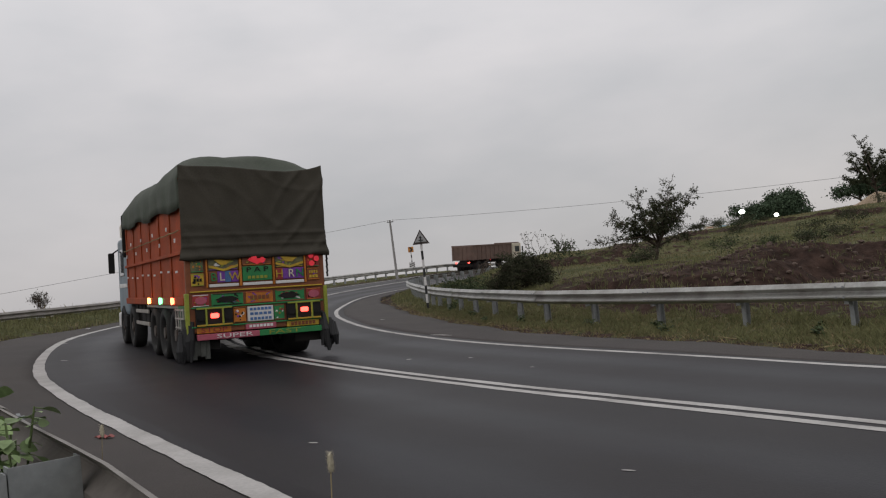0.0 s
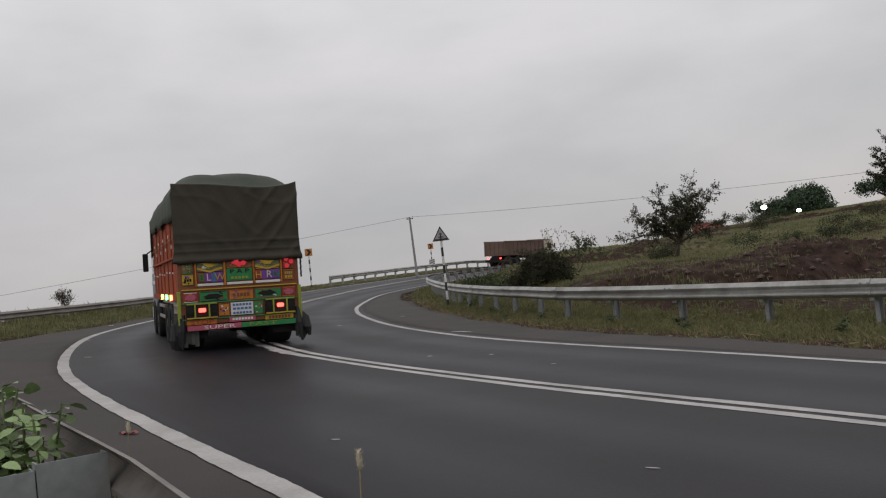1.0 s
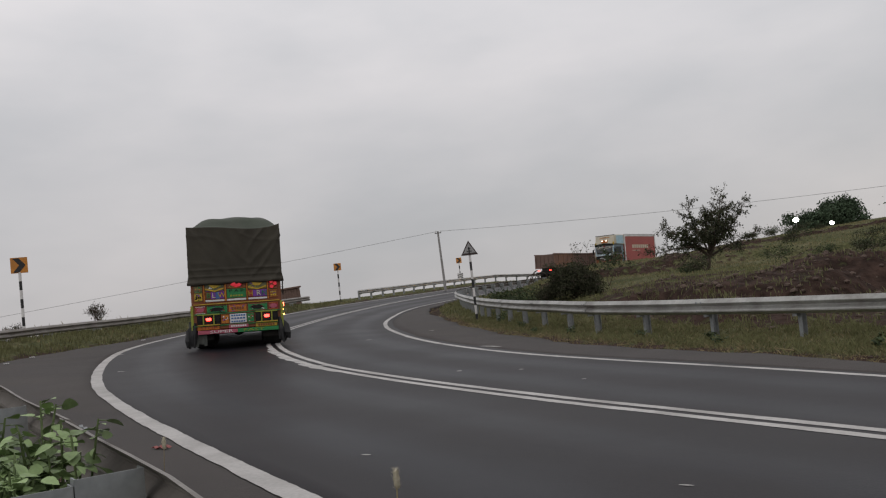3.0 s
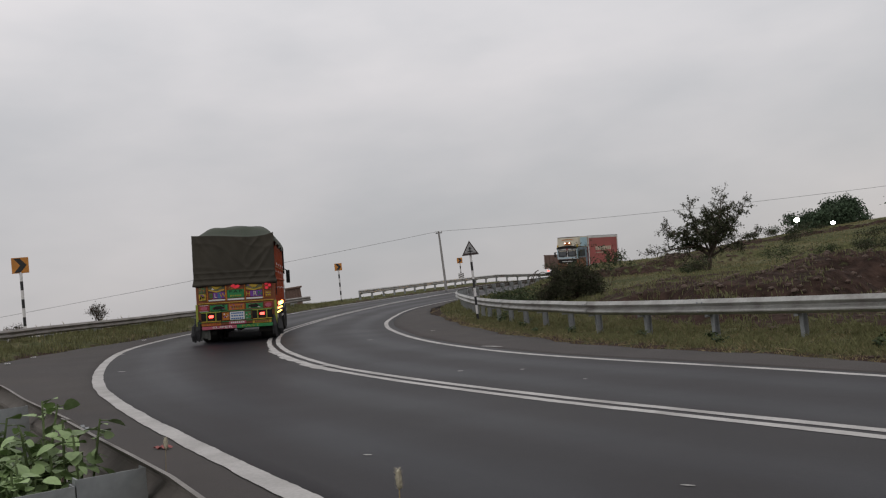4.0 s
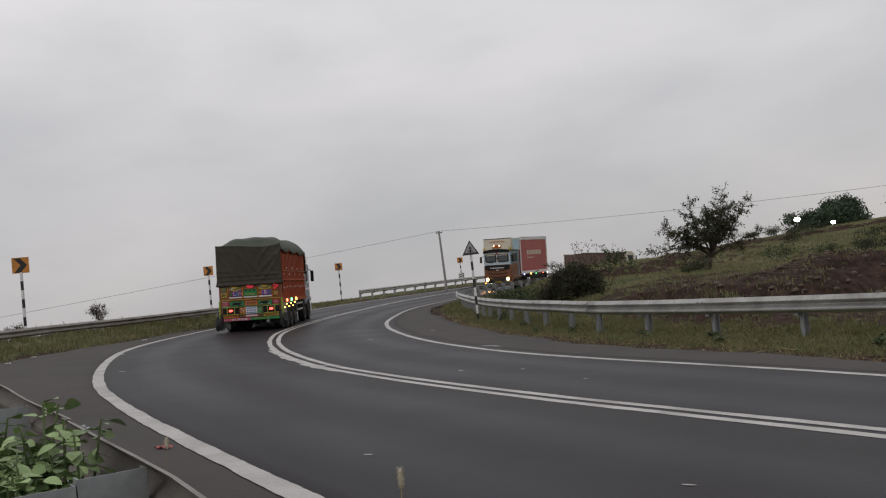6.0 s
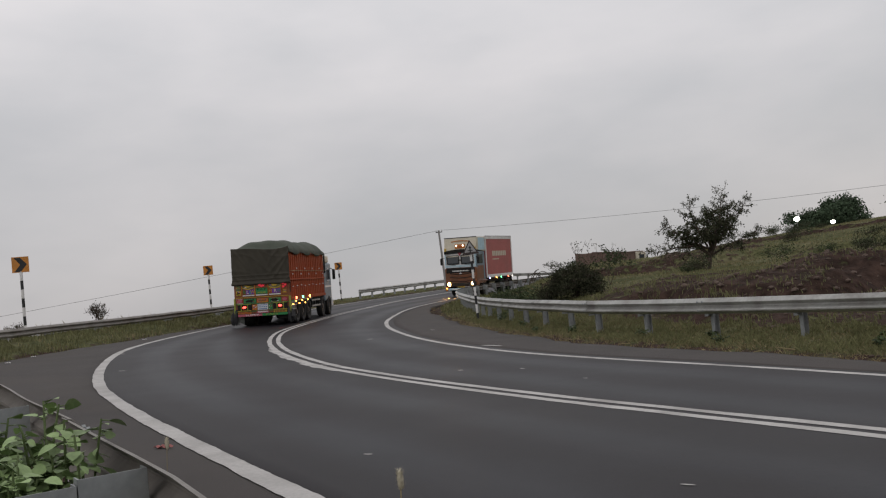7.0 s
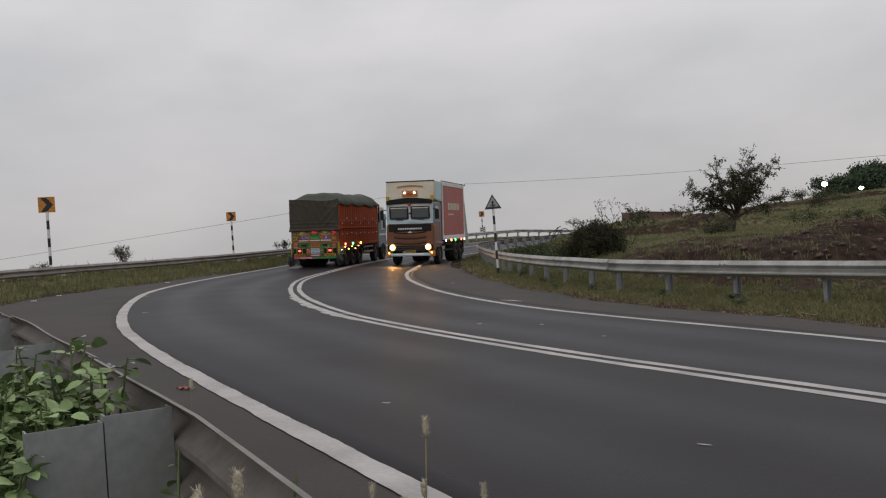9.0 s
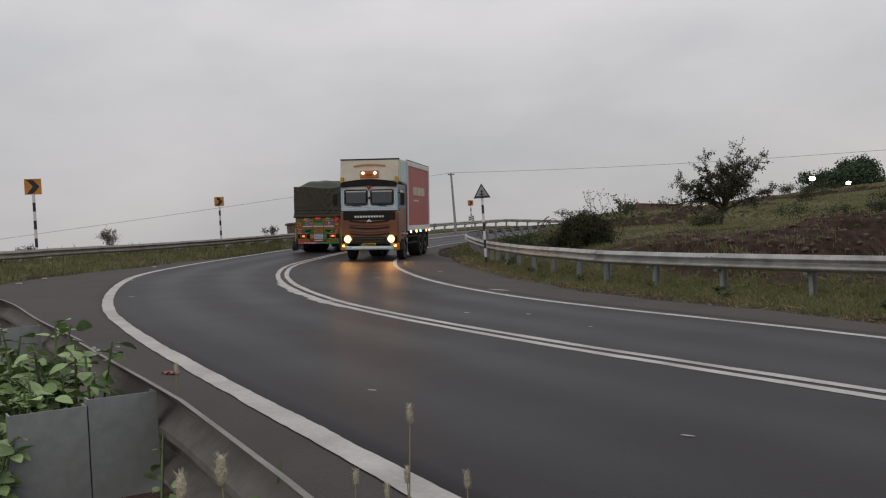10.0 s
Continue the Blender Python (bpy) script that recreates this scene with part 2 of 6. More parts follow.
def add_box(bm, x0, x1, y0, y1, z0, z1, bevel=0.0, m=None):
    """A box between the given planes, with bevelled edges, turned by m."""
    made = bmesh.ops.create_cube(bm, size=1.0)["verts"]
    bmesh.ops.scale(bm, vec=(abs(x1 - x0), abs(y1 - y0), abs(z1 - z0)), verts=made)
    bmesh.ops.translate(bm, vec=((x0 + x1) / 2, (y0 + y1) / 2, (z0 + z1) / 2), verts=made)
    if m is not None:
        bmesh.ops.transform(bm, matrix=m, verts=made)
    if bevel > 0:
        edges = list({e for v in made for e in v.link_edges})
        bmesh.ops.bevel(bm, geom=edges, offset=bevel, segments=2, affect="EDGES", profile=0.5)
    return bm


def box(*a, **k):
    return add_box(bmesh.new(), *a, **k)


def add_rod(bm, a, b, r0, r1=None, n=8):
    """A tapered rod from a to b."""
    a, b = Vector(a), Vector(b)
    r1 = r0 if r1 is None else r1
    made = bmesh.ops.create_cone(bm, segments=n, radius1=r0, radius2=r1, depth=max(1e-4, (b - a).length), cap_ends=True)["verts"]
    q = (b - a).to_track_quat("Z", "Y").to_matrix().to_4x4()
    bmesh.ops.transform(bm, matrix=Matrix.Translation((a + b) / 2) @ q, verts=made)
    return bm


def rod(*a, **k):
    return add_rod(bmesh.new(), *a, **k)


def raw_mesh(name, verts, faces, material, smooth=False):
    me = bpy.data.meshes.new(name)
    me.from_pydata(np.asarray(verts, float).tolist(), [], [tuple(int(i) for i in f) for f in faces])
    me.materials.append(material)
    me.update()
    if smooth:
        me.polygons.foreach_set("use_smooth", [True] * len(me.polygons))
    return me


def prism(bm, outline, depth, m):
    """A flat plate with the given outline (in x, z), as thick as depth along y, placed by m."""
    front = [bm.verts.new(m @ Vector((x, 0, z))) for x, z in outline]
    back = [bm.verts.new(m @ Vector((x, depth, z))) for x, z in outline]
    bm.faces.new(front)
    bm.faces.new(back[::-1])
    n = len(front)
    for i in range(n):
        bm.faces.new((front[i], back[i], back[(i + 1) % n], front[(i + 1) % n]))
    return bm


def lettering(text, size, depth=0.004, width=None):
    """A mesh of letters in the built-in font, centred, in the x-z plane, facing -y."""
    cu = bpy.data.curves.new("letters", "FONT")
    cu.body, cu.size, cu.extrude, cu.align_x, cu.align_y = text, size, depth, "CENTER", "CENTER"
    cu.resolution_u = 2
    ob = new("letters", cu)
    bpy.context.view_layer.update()
    me = bpy.data.meshes.new_from_object(ob.evaluated_get(bpy.context.evaluated_depsgraph_get()))
    bpy.data.objects.remove(ob)
    s = 1.0
    if width:
        xs = [v.co.x for v in me.vertices]
        s = width / max(1e-3, max(xs) - min(xs))
    me.transform(Matrix.Rotation(radians(90), 4, "X") @ Matrix.Diagonal((s, 1, 1, 1)))
    return me


# ---------------------------------------------------------------- plan of the road
def road_z(x, y):
    """The banked and climbing road surface."""
    x, y = np.clip(x, -34, 60) / 30.0, np.clip(y, -20, 92) / 30.0
    return 0.0034 - 1.1757 * x + 0.2625 * y + 0.0113 * x * x - 0.0382 * x * y + 0.247 * y * y


CENTRE = [(12, -8.5), (6.5, 1.2), (3.2, 6.75), (0.95, 10.4), (-1.0, 14.0), (-2.56, 17.5), (-4.15, 22.4), (-5.3, 27.5), (-6.0, 33), (-5.95, 39),
          (-5.46, 46.5), (-4.55, 53), (-3.05, 61), (0.2, 71.2), (4.1, 79.5), (9.3, 87.6), (16.7, 96), (28.2, 105), (48.4, 116.2), (78.5, 128)]
INNER = [(15, -7), (9.5, 3), (5.63, 8.9), (4.15, 11.69), (1.76, 16.1), (0.36, 19.7), (-0.76, 23.83), (-1.7, 29), (-2.2, 33.6), (-2.31, 38.5),
         (-1.93, 46.7), (-0.9, 52.8), (0.9, 59), (4.0, 67.6), (7.6, 76), (12.5, 84.3), (19.6, 92.7), (30.2, 101.5), (50.1, 112.5), (80, 124.3)]
OUTER = [(8.3, -10.5), (2.6, -0.7), (-0.6, 5.1), (-2.24, 8.06), (-4.32, 11.92), (-6.26, 16.0), (-8.15, 21.2), (-9.72, 27), (-10.3, 32.5), (-10.2, 39),
         (-9.6, 47), (-8.7, 54), (-6.8, 61.7), (-2.7, 72.2), (1.4, 81), (6.7, 89.9), (14.3, 98.8), (26.2, 108.3), (46.8, 119.9), (77.2, 131.8)]
VERGE_IN = [(15.5, -6.8), (10, 3.3), (6.5, 9.2), (5.3, 12.5), (3.3, 17.2), (2.0, 21.4), (1.1, 25.8), (0.5, 30.2), (0.1, 34), (-0.25, 38.6),
            (-0.45, 46.5), (0.1, 52.5), (1.45, 58.8), (4.5, 67.3), (8.3, 75.6), (13.1, 83.8), (20.1, 92.2), (30.6, 100.9), (50.4, 111.9), (80.3, 123.7)]
VERGE_OUT = [(7.3, -11), (1.6, -1.2), (-1.45, 4.5), (-3.1, 7.2), (-5.6, 11.2), (-8.6, 15.5), (-11.3, 20.5), (-12.7, 26.5), (-12.0, 32), (-10.95, 38.9),
             (-10.1, 47.2), (-9.2, 54.4), (-7.4, 62.2), (-3.3, 72.6), (0.8, 81.4), (6.2, 90.3), (13.9, 99.3), (25.9, 108.9), (46.5, 120.5), (76.9, 132.4)]
RAIL_OUT = [(6.9, -11.3), (0.86, -0.5), (-0.42, 1.9), (-0.87, 2.73), (-1.33, 3.47), (-1.96, 4.51), (-2.6, 5.5), (-3.95, 7.66), (-6.7, 11.6), (-10, 16), (-13, 21), (-15.1, 27), (-14.9, 33), (-13.4, 39.5),
            (-11.9, 47.6), (-10.6, 55), (-8.7, 62.8), (-4.4, 73.1), (-0.3, 82), (5.2, 91), (13, 100.2), (25.2, 109.9), (46, 121.5), (76.5, 133.4)]
RAIL_IN = [(16, 2), (12, 7.9), (9.4, 11.8), (7.28, 14.6), (6.23, 15.98), (5.1, 17.7), (4.36, 19.05), (3.44, 21.2), (3.0, 23.5), (2.3, 26.8), (1.45, 33.3), (1.0, 41.3), (0.82, 48.0), (1.05, 53),
           (2.1, 58.6), (5.2, 66.6), (9.1, 74.7), (13.9, 83), (20.8, 91.4), (31.2, 100), (51, 111), (80.8, 122.8)]


def spline(points, per=14):
    """A smooth line through the given points of the plan."""
    p = np.array(points, float)
    p = np.vstack([2 * p[0] - p[1], p, 2 * p[-1] - p[-2]])
    out = []
    for i in range(1, len(p) - 2):
        for t in np.linspace(0, 1, per, endpoint=False):
            a, b, c, d = p[i - 1], p[i], p[i + 1], p[i + 2]
            out.append(0.5 * (2 * b + (c - a) * t + (2 * a - 5 * b + 4 * c - d) * t * t + (3 * b - a - 3 * c + d) * t ** 3))
    out.append(p[-2])
    return np.array(out)


def along(line, s):
    """The place and the direction at s metres along a line of the plan."""
    seg = np.diff(line, axis=0)
    n = np.linalg.norm(seg, axis=1)
    cum = np.r_[0, np.cumsum(n)]
    s = min(max(s, 0.0), cum[-1] - 1e-6)
    i = int(np.searchsorted(cum, s, side="right") - 1)
    return line[i] + seg[i] * (s - cum[i]) / n[i], seg[i] / n[i]


def length_of(line):
    return float(np.linalg.norm(np.diff(line, axis=0), axis=1).sum())


def nearest_s(line, x, y):
    d = np.linalg.norm(line - np.array([x, y]), axis=1)
    i = int(d.argmin())
    return float(np.linalg.norm(np.diff(line[:i + 1], axis=0), axis=1).sum())


L_CENTRE, L_INNER, L_OUTER = spline(CENTRE), spline(INNER), spline(OUTER)
L_VIN, L_VOUT, L_RAIL, L_RAILIN = spline(VERGE_IN), spline(VERGE_OUT), spline(RAIL_OUT), spline(RAIL_IN)


def signed_distance(pts, line):
    """The distance from a line of the plan; positive to its right."""
    best, side = np.full(len(pts), 1e9), np.zeros(len(pts))
    for a, b in zip(line[:-1], line[1:]):
        ab = b - a
        t = np.clip(((pts - a) @ ab) / (ab @ ab), 0, 1)
        d = pts - a - t[:, None] * ab
        dist = np.hypot(d[:, 0], d[:, 1])
        near = dist < best
        best = np.where(near, dist, best)
        side = np.where(near, np.sign(d[:, 0] * ab[1] - d[:, 1] * ab[0]), side)
    return best * side


def ease(a, b, x):
    t = np.clip((x - a) / (b - a), 0, 1)
    return t * t * (3 - 2 * t)


def wave(x, y, seed=0.0):
    """Cheap smooth unevenness, about -1 to 1."""
    return (np.sin(x * 0.71 + y * 0.33 + seed) + np.sin(x * 0.29 - y * 0.57 + 2.1 * seed) + 0.6 * np.sin(x * 1.7 + 1.3 * y + seed * 3) + 0.5 * np.sin(2.3 * y - 1.9 * x + seed)) / 3.1


# heights of the hillside before and after its banks are cut
BANK_AT = (-2.0, 0.40, 0.70, 0.84, 1.60, 2.02, 2.11, 3.12, 3.20, 12.0)
BANK_TO = (-2.0, 0.26, 0.50, 1.32, 1.62, 1.78, 2.28, 2.98, 3.36, 12.0)
# earth heaps on the hill: middle, half widths, height, how bare
HEAPS = ((12.0, 26.2, 2.4, 2.0, 0.30, 0.9), (13.6, 48.0, 1.9, 2.0, 0.34, 1.0), (16.5, 50.0, 2.0, 2.0, 0.18, 0.9), (13.5, 58.5, 6.0, 3.5, 0.14, 0.2), (9.2, 30.5, 1.6, 1.2, 0.15, 0.8), (26.0, 52.0, 5.0, 3.0, 0.3, 0.1))


def ground_heights(pts):
    """Height of the ground sheet, and how bare its earth is."""
    x, y = pts[:, 0], pts[:, 1]
    inside, outside = signed_distance(pts, L_VIN), -signed_distance(pts, L_VOUT)
    base = road_z(x, y)
    # the hill inside the bend, with two eroded banks
    hill = 0.05 + 0.062 * (np.minimum(y, 58) - 15) + 0.055 * np.clip(x - 14, 0, 60) + 0.02 * np.clip(y - 58, 0, 60) * ease(15, 40, x)
    hill = np.maximum(hill, -1.0) + 0.12 * wave(x * 0.8, y * 0.8, 1.0)
    k = hill + 0.20 * wave(x * 0.45, y * 0.45, 4.0) + 0.09 * wave(x * 1.5, y * 1.5, 8.0) + 0.035 * wave(x * 4.1, y * 4.1, 2.5) + 0.10 + 0.26 * ease(4.5, 7, x) * (1 - ease(9, 13, x)) * (1 - ease(30, 38, y))
    stair = hill - k + np.interp(k, BANK_AT, BANK_TO)
    heaped = np.zeros(len(pts))
    for hx, hy, ha, hb, hh, hbare in HEAPS:
        g = np.exp(-((x - hx) / ha) ** 2 - ((y - hy) / hb) ** 2)
        stair = stair + hh * g * (1 + 0.35 * wave(x * 2.1, y * 2.1, hx))
        heaped = np.maximum(heaped, hbare * ease(0.25, 0.6, g))
    cut = ease(0.34, 0.52, k) * (1 - ease(0.88, 1.05, k - 0.45 * (1 - ease(8, 11, x)))) * np.clip(0.80 + 0.8 * wave(x * 0.33, y * 0.33, 9.0) + 0.35 * ease(9, 15, x), 0, 1)
    ledge = 0.95 * ease(1.94, 2.02, k) * (1 - ease(2.12, 2.24, k)) + 0.9 * ease(3.06, 3.12, k) * (1 - ease(3.21, 3.30, k))
    earthy = np.clip(np.maximum(cut + ledge * np.clip(0.7 + 0.8 * wave(x * 0.4, y * 0.4, 6.0), 0, 1), heaped), 0, 1)
    # clods and gullies on the bare faces
    stair = stair + earthy * (0.07 * wave(x * 4.7, y * 4.7, 3.0) + 0.05 * wave(x * 9.3, y * 8.1, 1.0) + 0.06 * wave(x * 2.4, y * 2.4, 5.0))
    w = ease(1.4, 5.2 + 3.6 * ease(26, 34, y), inside)
    z_in = base * (1 - w) + stair * w + 0.04 * wave(x * 3, y * 3, 2.0) * ease(0.2, 1.0, inside)
    # the outer side: a grass verge with the rail, then a fall into the valley
    fall = 0.35 * ease(3.6, 6.0, outside) + 0.28 * np.clip(outside - 5, 0, 60) + 0.10 * np.clip(outside - 65, 0, 400)
    z_out = base + 0.05 * ease(0, 0.6, outside) + 0.27 * ease(0.4, 2.4, outside) * ease(13, 21, y) * (1 - ease(58, 64, y)) + 0.04 * wave(x * 3, y * 3, 5.0) * ease(0.2, 1.0, outside) - fall
    z = np.where(inside > 0, z_in, np.where(outside > 0, z_out, base - 0.10))
    edge = np.clip(np.maximum(inside, outside) / 0.5, 0, 1)
    dirt = np.clip(np.maximum(inside, outside) / (1.0 + 0.6 * wave(x * 2.2, y * 2.2, 7.0)), 0, 1)
    z = np.where((inside > 0) | (outside > 0), z - 0.10 * (1 - edge), z)
    bare = np.where(inside > 0, earthy * w, 0)
    bare = np.maximum(bare, 0.95 * (1 - dirt) * (np.maximum(inside, outside) > -1))
    return z, bare


def ground_z(x, y):
    return float(ground_heights(np.array([[x, y]], float))[0][0])


def axis_steps(lo, hi, fine, far):
    mid = np.arange(lo, hi + fine, fine)
    grow = []
    v, s = 0.0, fine
    while v < far:
        s *= 1.35
        v += s
        grow.append(v)
    grow = np.array(grow)
    return np.r_[(lo - grow)[::-1], mid, mid[-1] + grow]


gx, gy = axis_steps(-20, 62, 0.45, 2500), axis_steps(-10, 128, 0.45, 2500)
# finer where the banks of the hill are
gx = np.r_[gx[gx < 3], np.arange(3, 27, 0.2), gx[gx > 27.1]]
gy = np.r_[gy[gy < 17], np.arange(17, 56, 0.2), gy[gy > 56.1]]
GX, GY = np.meshgrid(gx, gy)
gp = np.stack([GX.ravel(), GY.ravel()], 1)
gz, gbare = ground_heights(gp)
gn, gm = len(gx), len(gy)
gi = (np.arange(gm - 1)[:, None] * gn + np.arange(gn - 1)[None, :]).ravel()
ground_me = bpy.data.meshes.new("ground")
ground_me.vertices.add(len(gp))
ground_me.vertices.foreach_set("co", np.column_stack([gp, gz]).astype(np.float32).ravel())
quads = np.stack([gi, gi + 1, gi + gn + 1, gi + gn], 1).astype(np.int32)
ground_me.loops.add(quads.size)
ground_me.loops.foreach_set("vertex_index", quads.ravel())
ground_me.polygons.add(len(quads))
ground_me.polygons.foreach_set("loop_start", np.arange(0, quads.size, 4, dtype=np.int32))
ground_me.update(calc_edges=True)
ground_me.polygons.foreach_set("use_smooth", [True] * len(quads))
ground_me.attributes.new("earth", "FLOAT", "POINT").data.foreach_set("value", gbare.astype(np.float32))
ground_me.materials.append(M_GROUND)
tagged(new("ground", ground_me), "rough hillside ground of dry grass and bare red-brown earth", "ground", kind="structure")


# ---------------------------------------------------------------- road and its painted lines
def ribbon(name, left, right, columns, lift, material, thick=0.0):
    """A sheet on the road surface between two lines of the plan that have the same number of points."""
    rows = []
    for u in np.linspace(0, 1, columns):
        xy = left * (1 - u) + right * u
        rows.append(np.column_stack([xy, road_z(xy[:, 0], xy[:, 1]) + lift]))
    v = np.stack(rows, 1)
    n, c = v.shape[:2]
    ids = np.arange(n * c).reshape(n, c)
    faces = [(ids[i, j], ids[i, j + 1], ids[i + 1, j + 1], ids[i + 1, j]) for i in range(n - 1) for j in range(c - 1)]
    verts = v.reshape(-1, 3)
    if thick:
        low = verts - np.array([0, 0, thick])
        k = len(verts)
        verts = np.vstack([verts, low])
        for i in range(n - 1):
            faces.append((ids[i, 0], ids[i + 1, 0], ids[i + 1, 0] + k, ids[i, 0] + k))
            faces.append((ids[i + 1, -1], ids[i, -1], ids[i, -1] + k, ids[i + 1, -1] + k))
    return raw_mesh(name, verts, faces, material, True)


def normals_of(line):
    t = np.gradient(line, axis=0)
    t /= np.linalg.norm(t, axis=1, keepdims=True)
    return np.stack([t[:, 1], -t[:, 0]], 1)


def offset(line, d):
    return line + normals_of(line) * (d if np.ndim(d) == 0 else np.asarray(d)[:, None])


def uneven_edge(n, amount, seed):
    """A slow wander for broken edges."""
    r = np.random.RandomState(seed).normal(0, 1, n + 8)
    return np.convolve(r, np.ones(9) / 9, "valid")[:n] * amount


road_me = ribbon("road", offset(L_OUTER, -0.04), offset(L_INNER, 0.28 + uneven_edge(len(L_INNER), 0.06, 3)), 25, 0.0, M_ASPHALT, 0.05)
# wheel tracks, two to a lane
across = np.tile(np.linspace(0, 1, 25), len(L_OUTER))
track = sum(np.exp(-((across - c) / 0.055) ** 2) for c in (0.15, 0.36, 0.64, 0.85))
road_me.attributes.new("track", "FLOAT", "POINT").data.foreach_set("value", np.tile(track, 2).astype(np.float32))
tagged(new("road", road_me), "dark grey smooth asphalt road climbing round a banked bend", "road", kind="structure")
tagged(new("shoulder_outer", ribbon("shoulder_outer", offset(L_VOUT, uneven_edge(len(L_VOUT), 0.5, 5)), offset(L_OUTER, -0.04), 10, -0.004, M_SHOULDER, 0.08)),
       "brownish worn asphalt shoulder outside the white edge line", "shoulder", kind="structure")
tagged(new("shoulder_inner", ribbon("shoulder_inner", offset(L_INNER, 0.28 + uneven_edge(len(L_INNER), 0.06, 3)), offset(L_VIN, uneven_edge(len(L_VIN), 0.35, 7)), 6, -0.004, M_SHOULDER, 0.08)),
       "dusty worn asphalt strip beside the grass of the inner bend", "shoulder", kind="structure")


def painted(name, line, d0, d1, label, lift=0.004, seed=1):
    a = offset(line, d0 + uneven_edge(len(line), 0.016, seed))
    b = offset(line, d1 + uneven_edge(len(line), 0.016, seed + 1))
    return tagged(new(name, ribbon(name, a, b, 3, lift, M_LINE)), label, "road marking", kind="structure")


D_OUTER, D_INNER, D_CENTRE = spline(OUTER, 60), spline(INNER, 60), spline(CENTRE, 60)
painted("edge_line_outer", D_OUTER, -0.11, 0.09, "broad worn white line along the outer edge of the road", seed=11)
painted("edge_line_inner", D_INNER, -0.075, 0.075, "white line along the inner edge of the road", seed=13)
painted("centre_line_near", D_CENTRE, -0.195, -0.06, "white line of the double line along the road's middle", seed=15)
painted("centre_line_far", D_CENTRE, 0.06, 0.195, "white line of the double line along the road's middle", seed=17)


# ---------------------------------------------------------------- crash barriers
BEAM = [(0.0, 0.155), (0.009, 0.151), (0.066, 0.092), (0.080, 0.080), (0.080, 0.068), (0.070, 0.058), (0.014, 0.014),
        (0.014, -0.010), (0.070, -0.060), (0.080, -0.072), (0.080, -0.096), (0.068, -0.108), (0.010, -0.151), (0.0, -0.155)]


def beam_mesh(line, s0, s1, face, top, dent=0.0, lap=0.0, steel=None):
    """One folded steel panel of a barrier between s0 and s1 along a line; face: +1 if it bulges to the right of the line."""
    front = [(d * face, z) for d, z in BEAM]
    back = [((d - 0.011) * face, z) for d, z in BEAM[::-1]]
    prof = front + back
    n = max(3, int((s1 - s0) / 0.5) + 1)
    verts, faces = [], []
    for k in range(n):
        s = s0 + (s1 - s0) * k / (n - 1)
        p, d = along(line, s)
        right = np.array([d[1], -d[0]])
        z = float(road_z(*p)) + top - 0.155 + dent * math.sin(s * 1.9) * 0.5
        for off, dz in prof:
            q = p + right * (off + lap * face + dent * math.sin(s * 2.7 + dz * 6))
            verts.append((q[0], q[1], z + dz))
    m = len(prof)
    for k in range(n - 1):
        for i in range(m):
            j = (i + 1) % m
            faces.append((k * m + i, k * m + j, (k + 1) * m + j, (k + 1) * m + i))
    faces.append(tuple(range(m)))
    faces.append(tuple((n - 1) * m + i for i in range(m))[::-1])
    me = raw_mesh("beam", verts, faces, steel or M_RAIL)
    me.materials.append(M_RAILBACK)
    # back faces take a darker brown: dust, plus their shade put into the colour
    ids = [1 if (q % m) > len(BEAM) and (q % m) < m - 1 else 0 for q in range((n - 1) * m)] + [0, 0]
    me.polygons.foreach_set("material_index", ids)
    return me


def channel(bm, width, depth, z0, z1, m):
    """An upright folded channel: a web with two flanges."""
    t = 0.006
    outline = [(0, 0), (depth, 0), (depth, t), (t, t), (t, width - t), (depth, width - t), (depth, width), (0, width)]
    low, high = [bm.verts.new((x, y, z0)) for x, y in outline], [bm.verts.new((x, y, z1)) for x, y in outline]
    for ring in (low[::-1], high):
        bm.faces.new((ring[0], ring[1], ring[2], ring[3]) if ring is high else (ring[-1], ring[-2], ring[-3], ring[-4]))
        bm.faces.new((ring[4], ring[5], ring[6], ring[7]) if ring is high else (ring[3], ring[2], ring[1], ring[0]))
        bm.faces.new((ring[0], ring[3], ring[4], ring[7]) if ring is high else (ring[-1], ring[-4], ring[-5], ring[-8]))
    for i in range(8):
        j = (i + 1) % 8
        bm.faces.new((low[i], low[j], high[j], high[i]))
    return bm


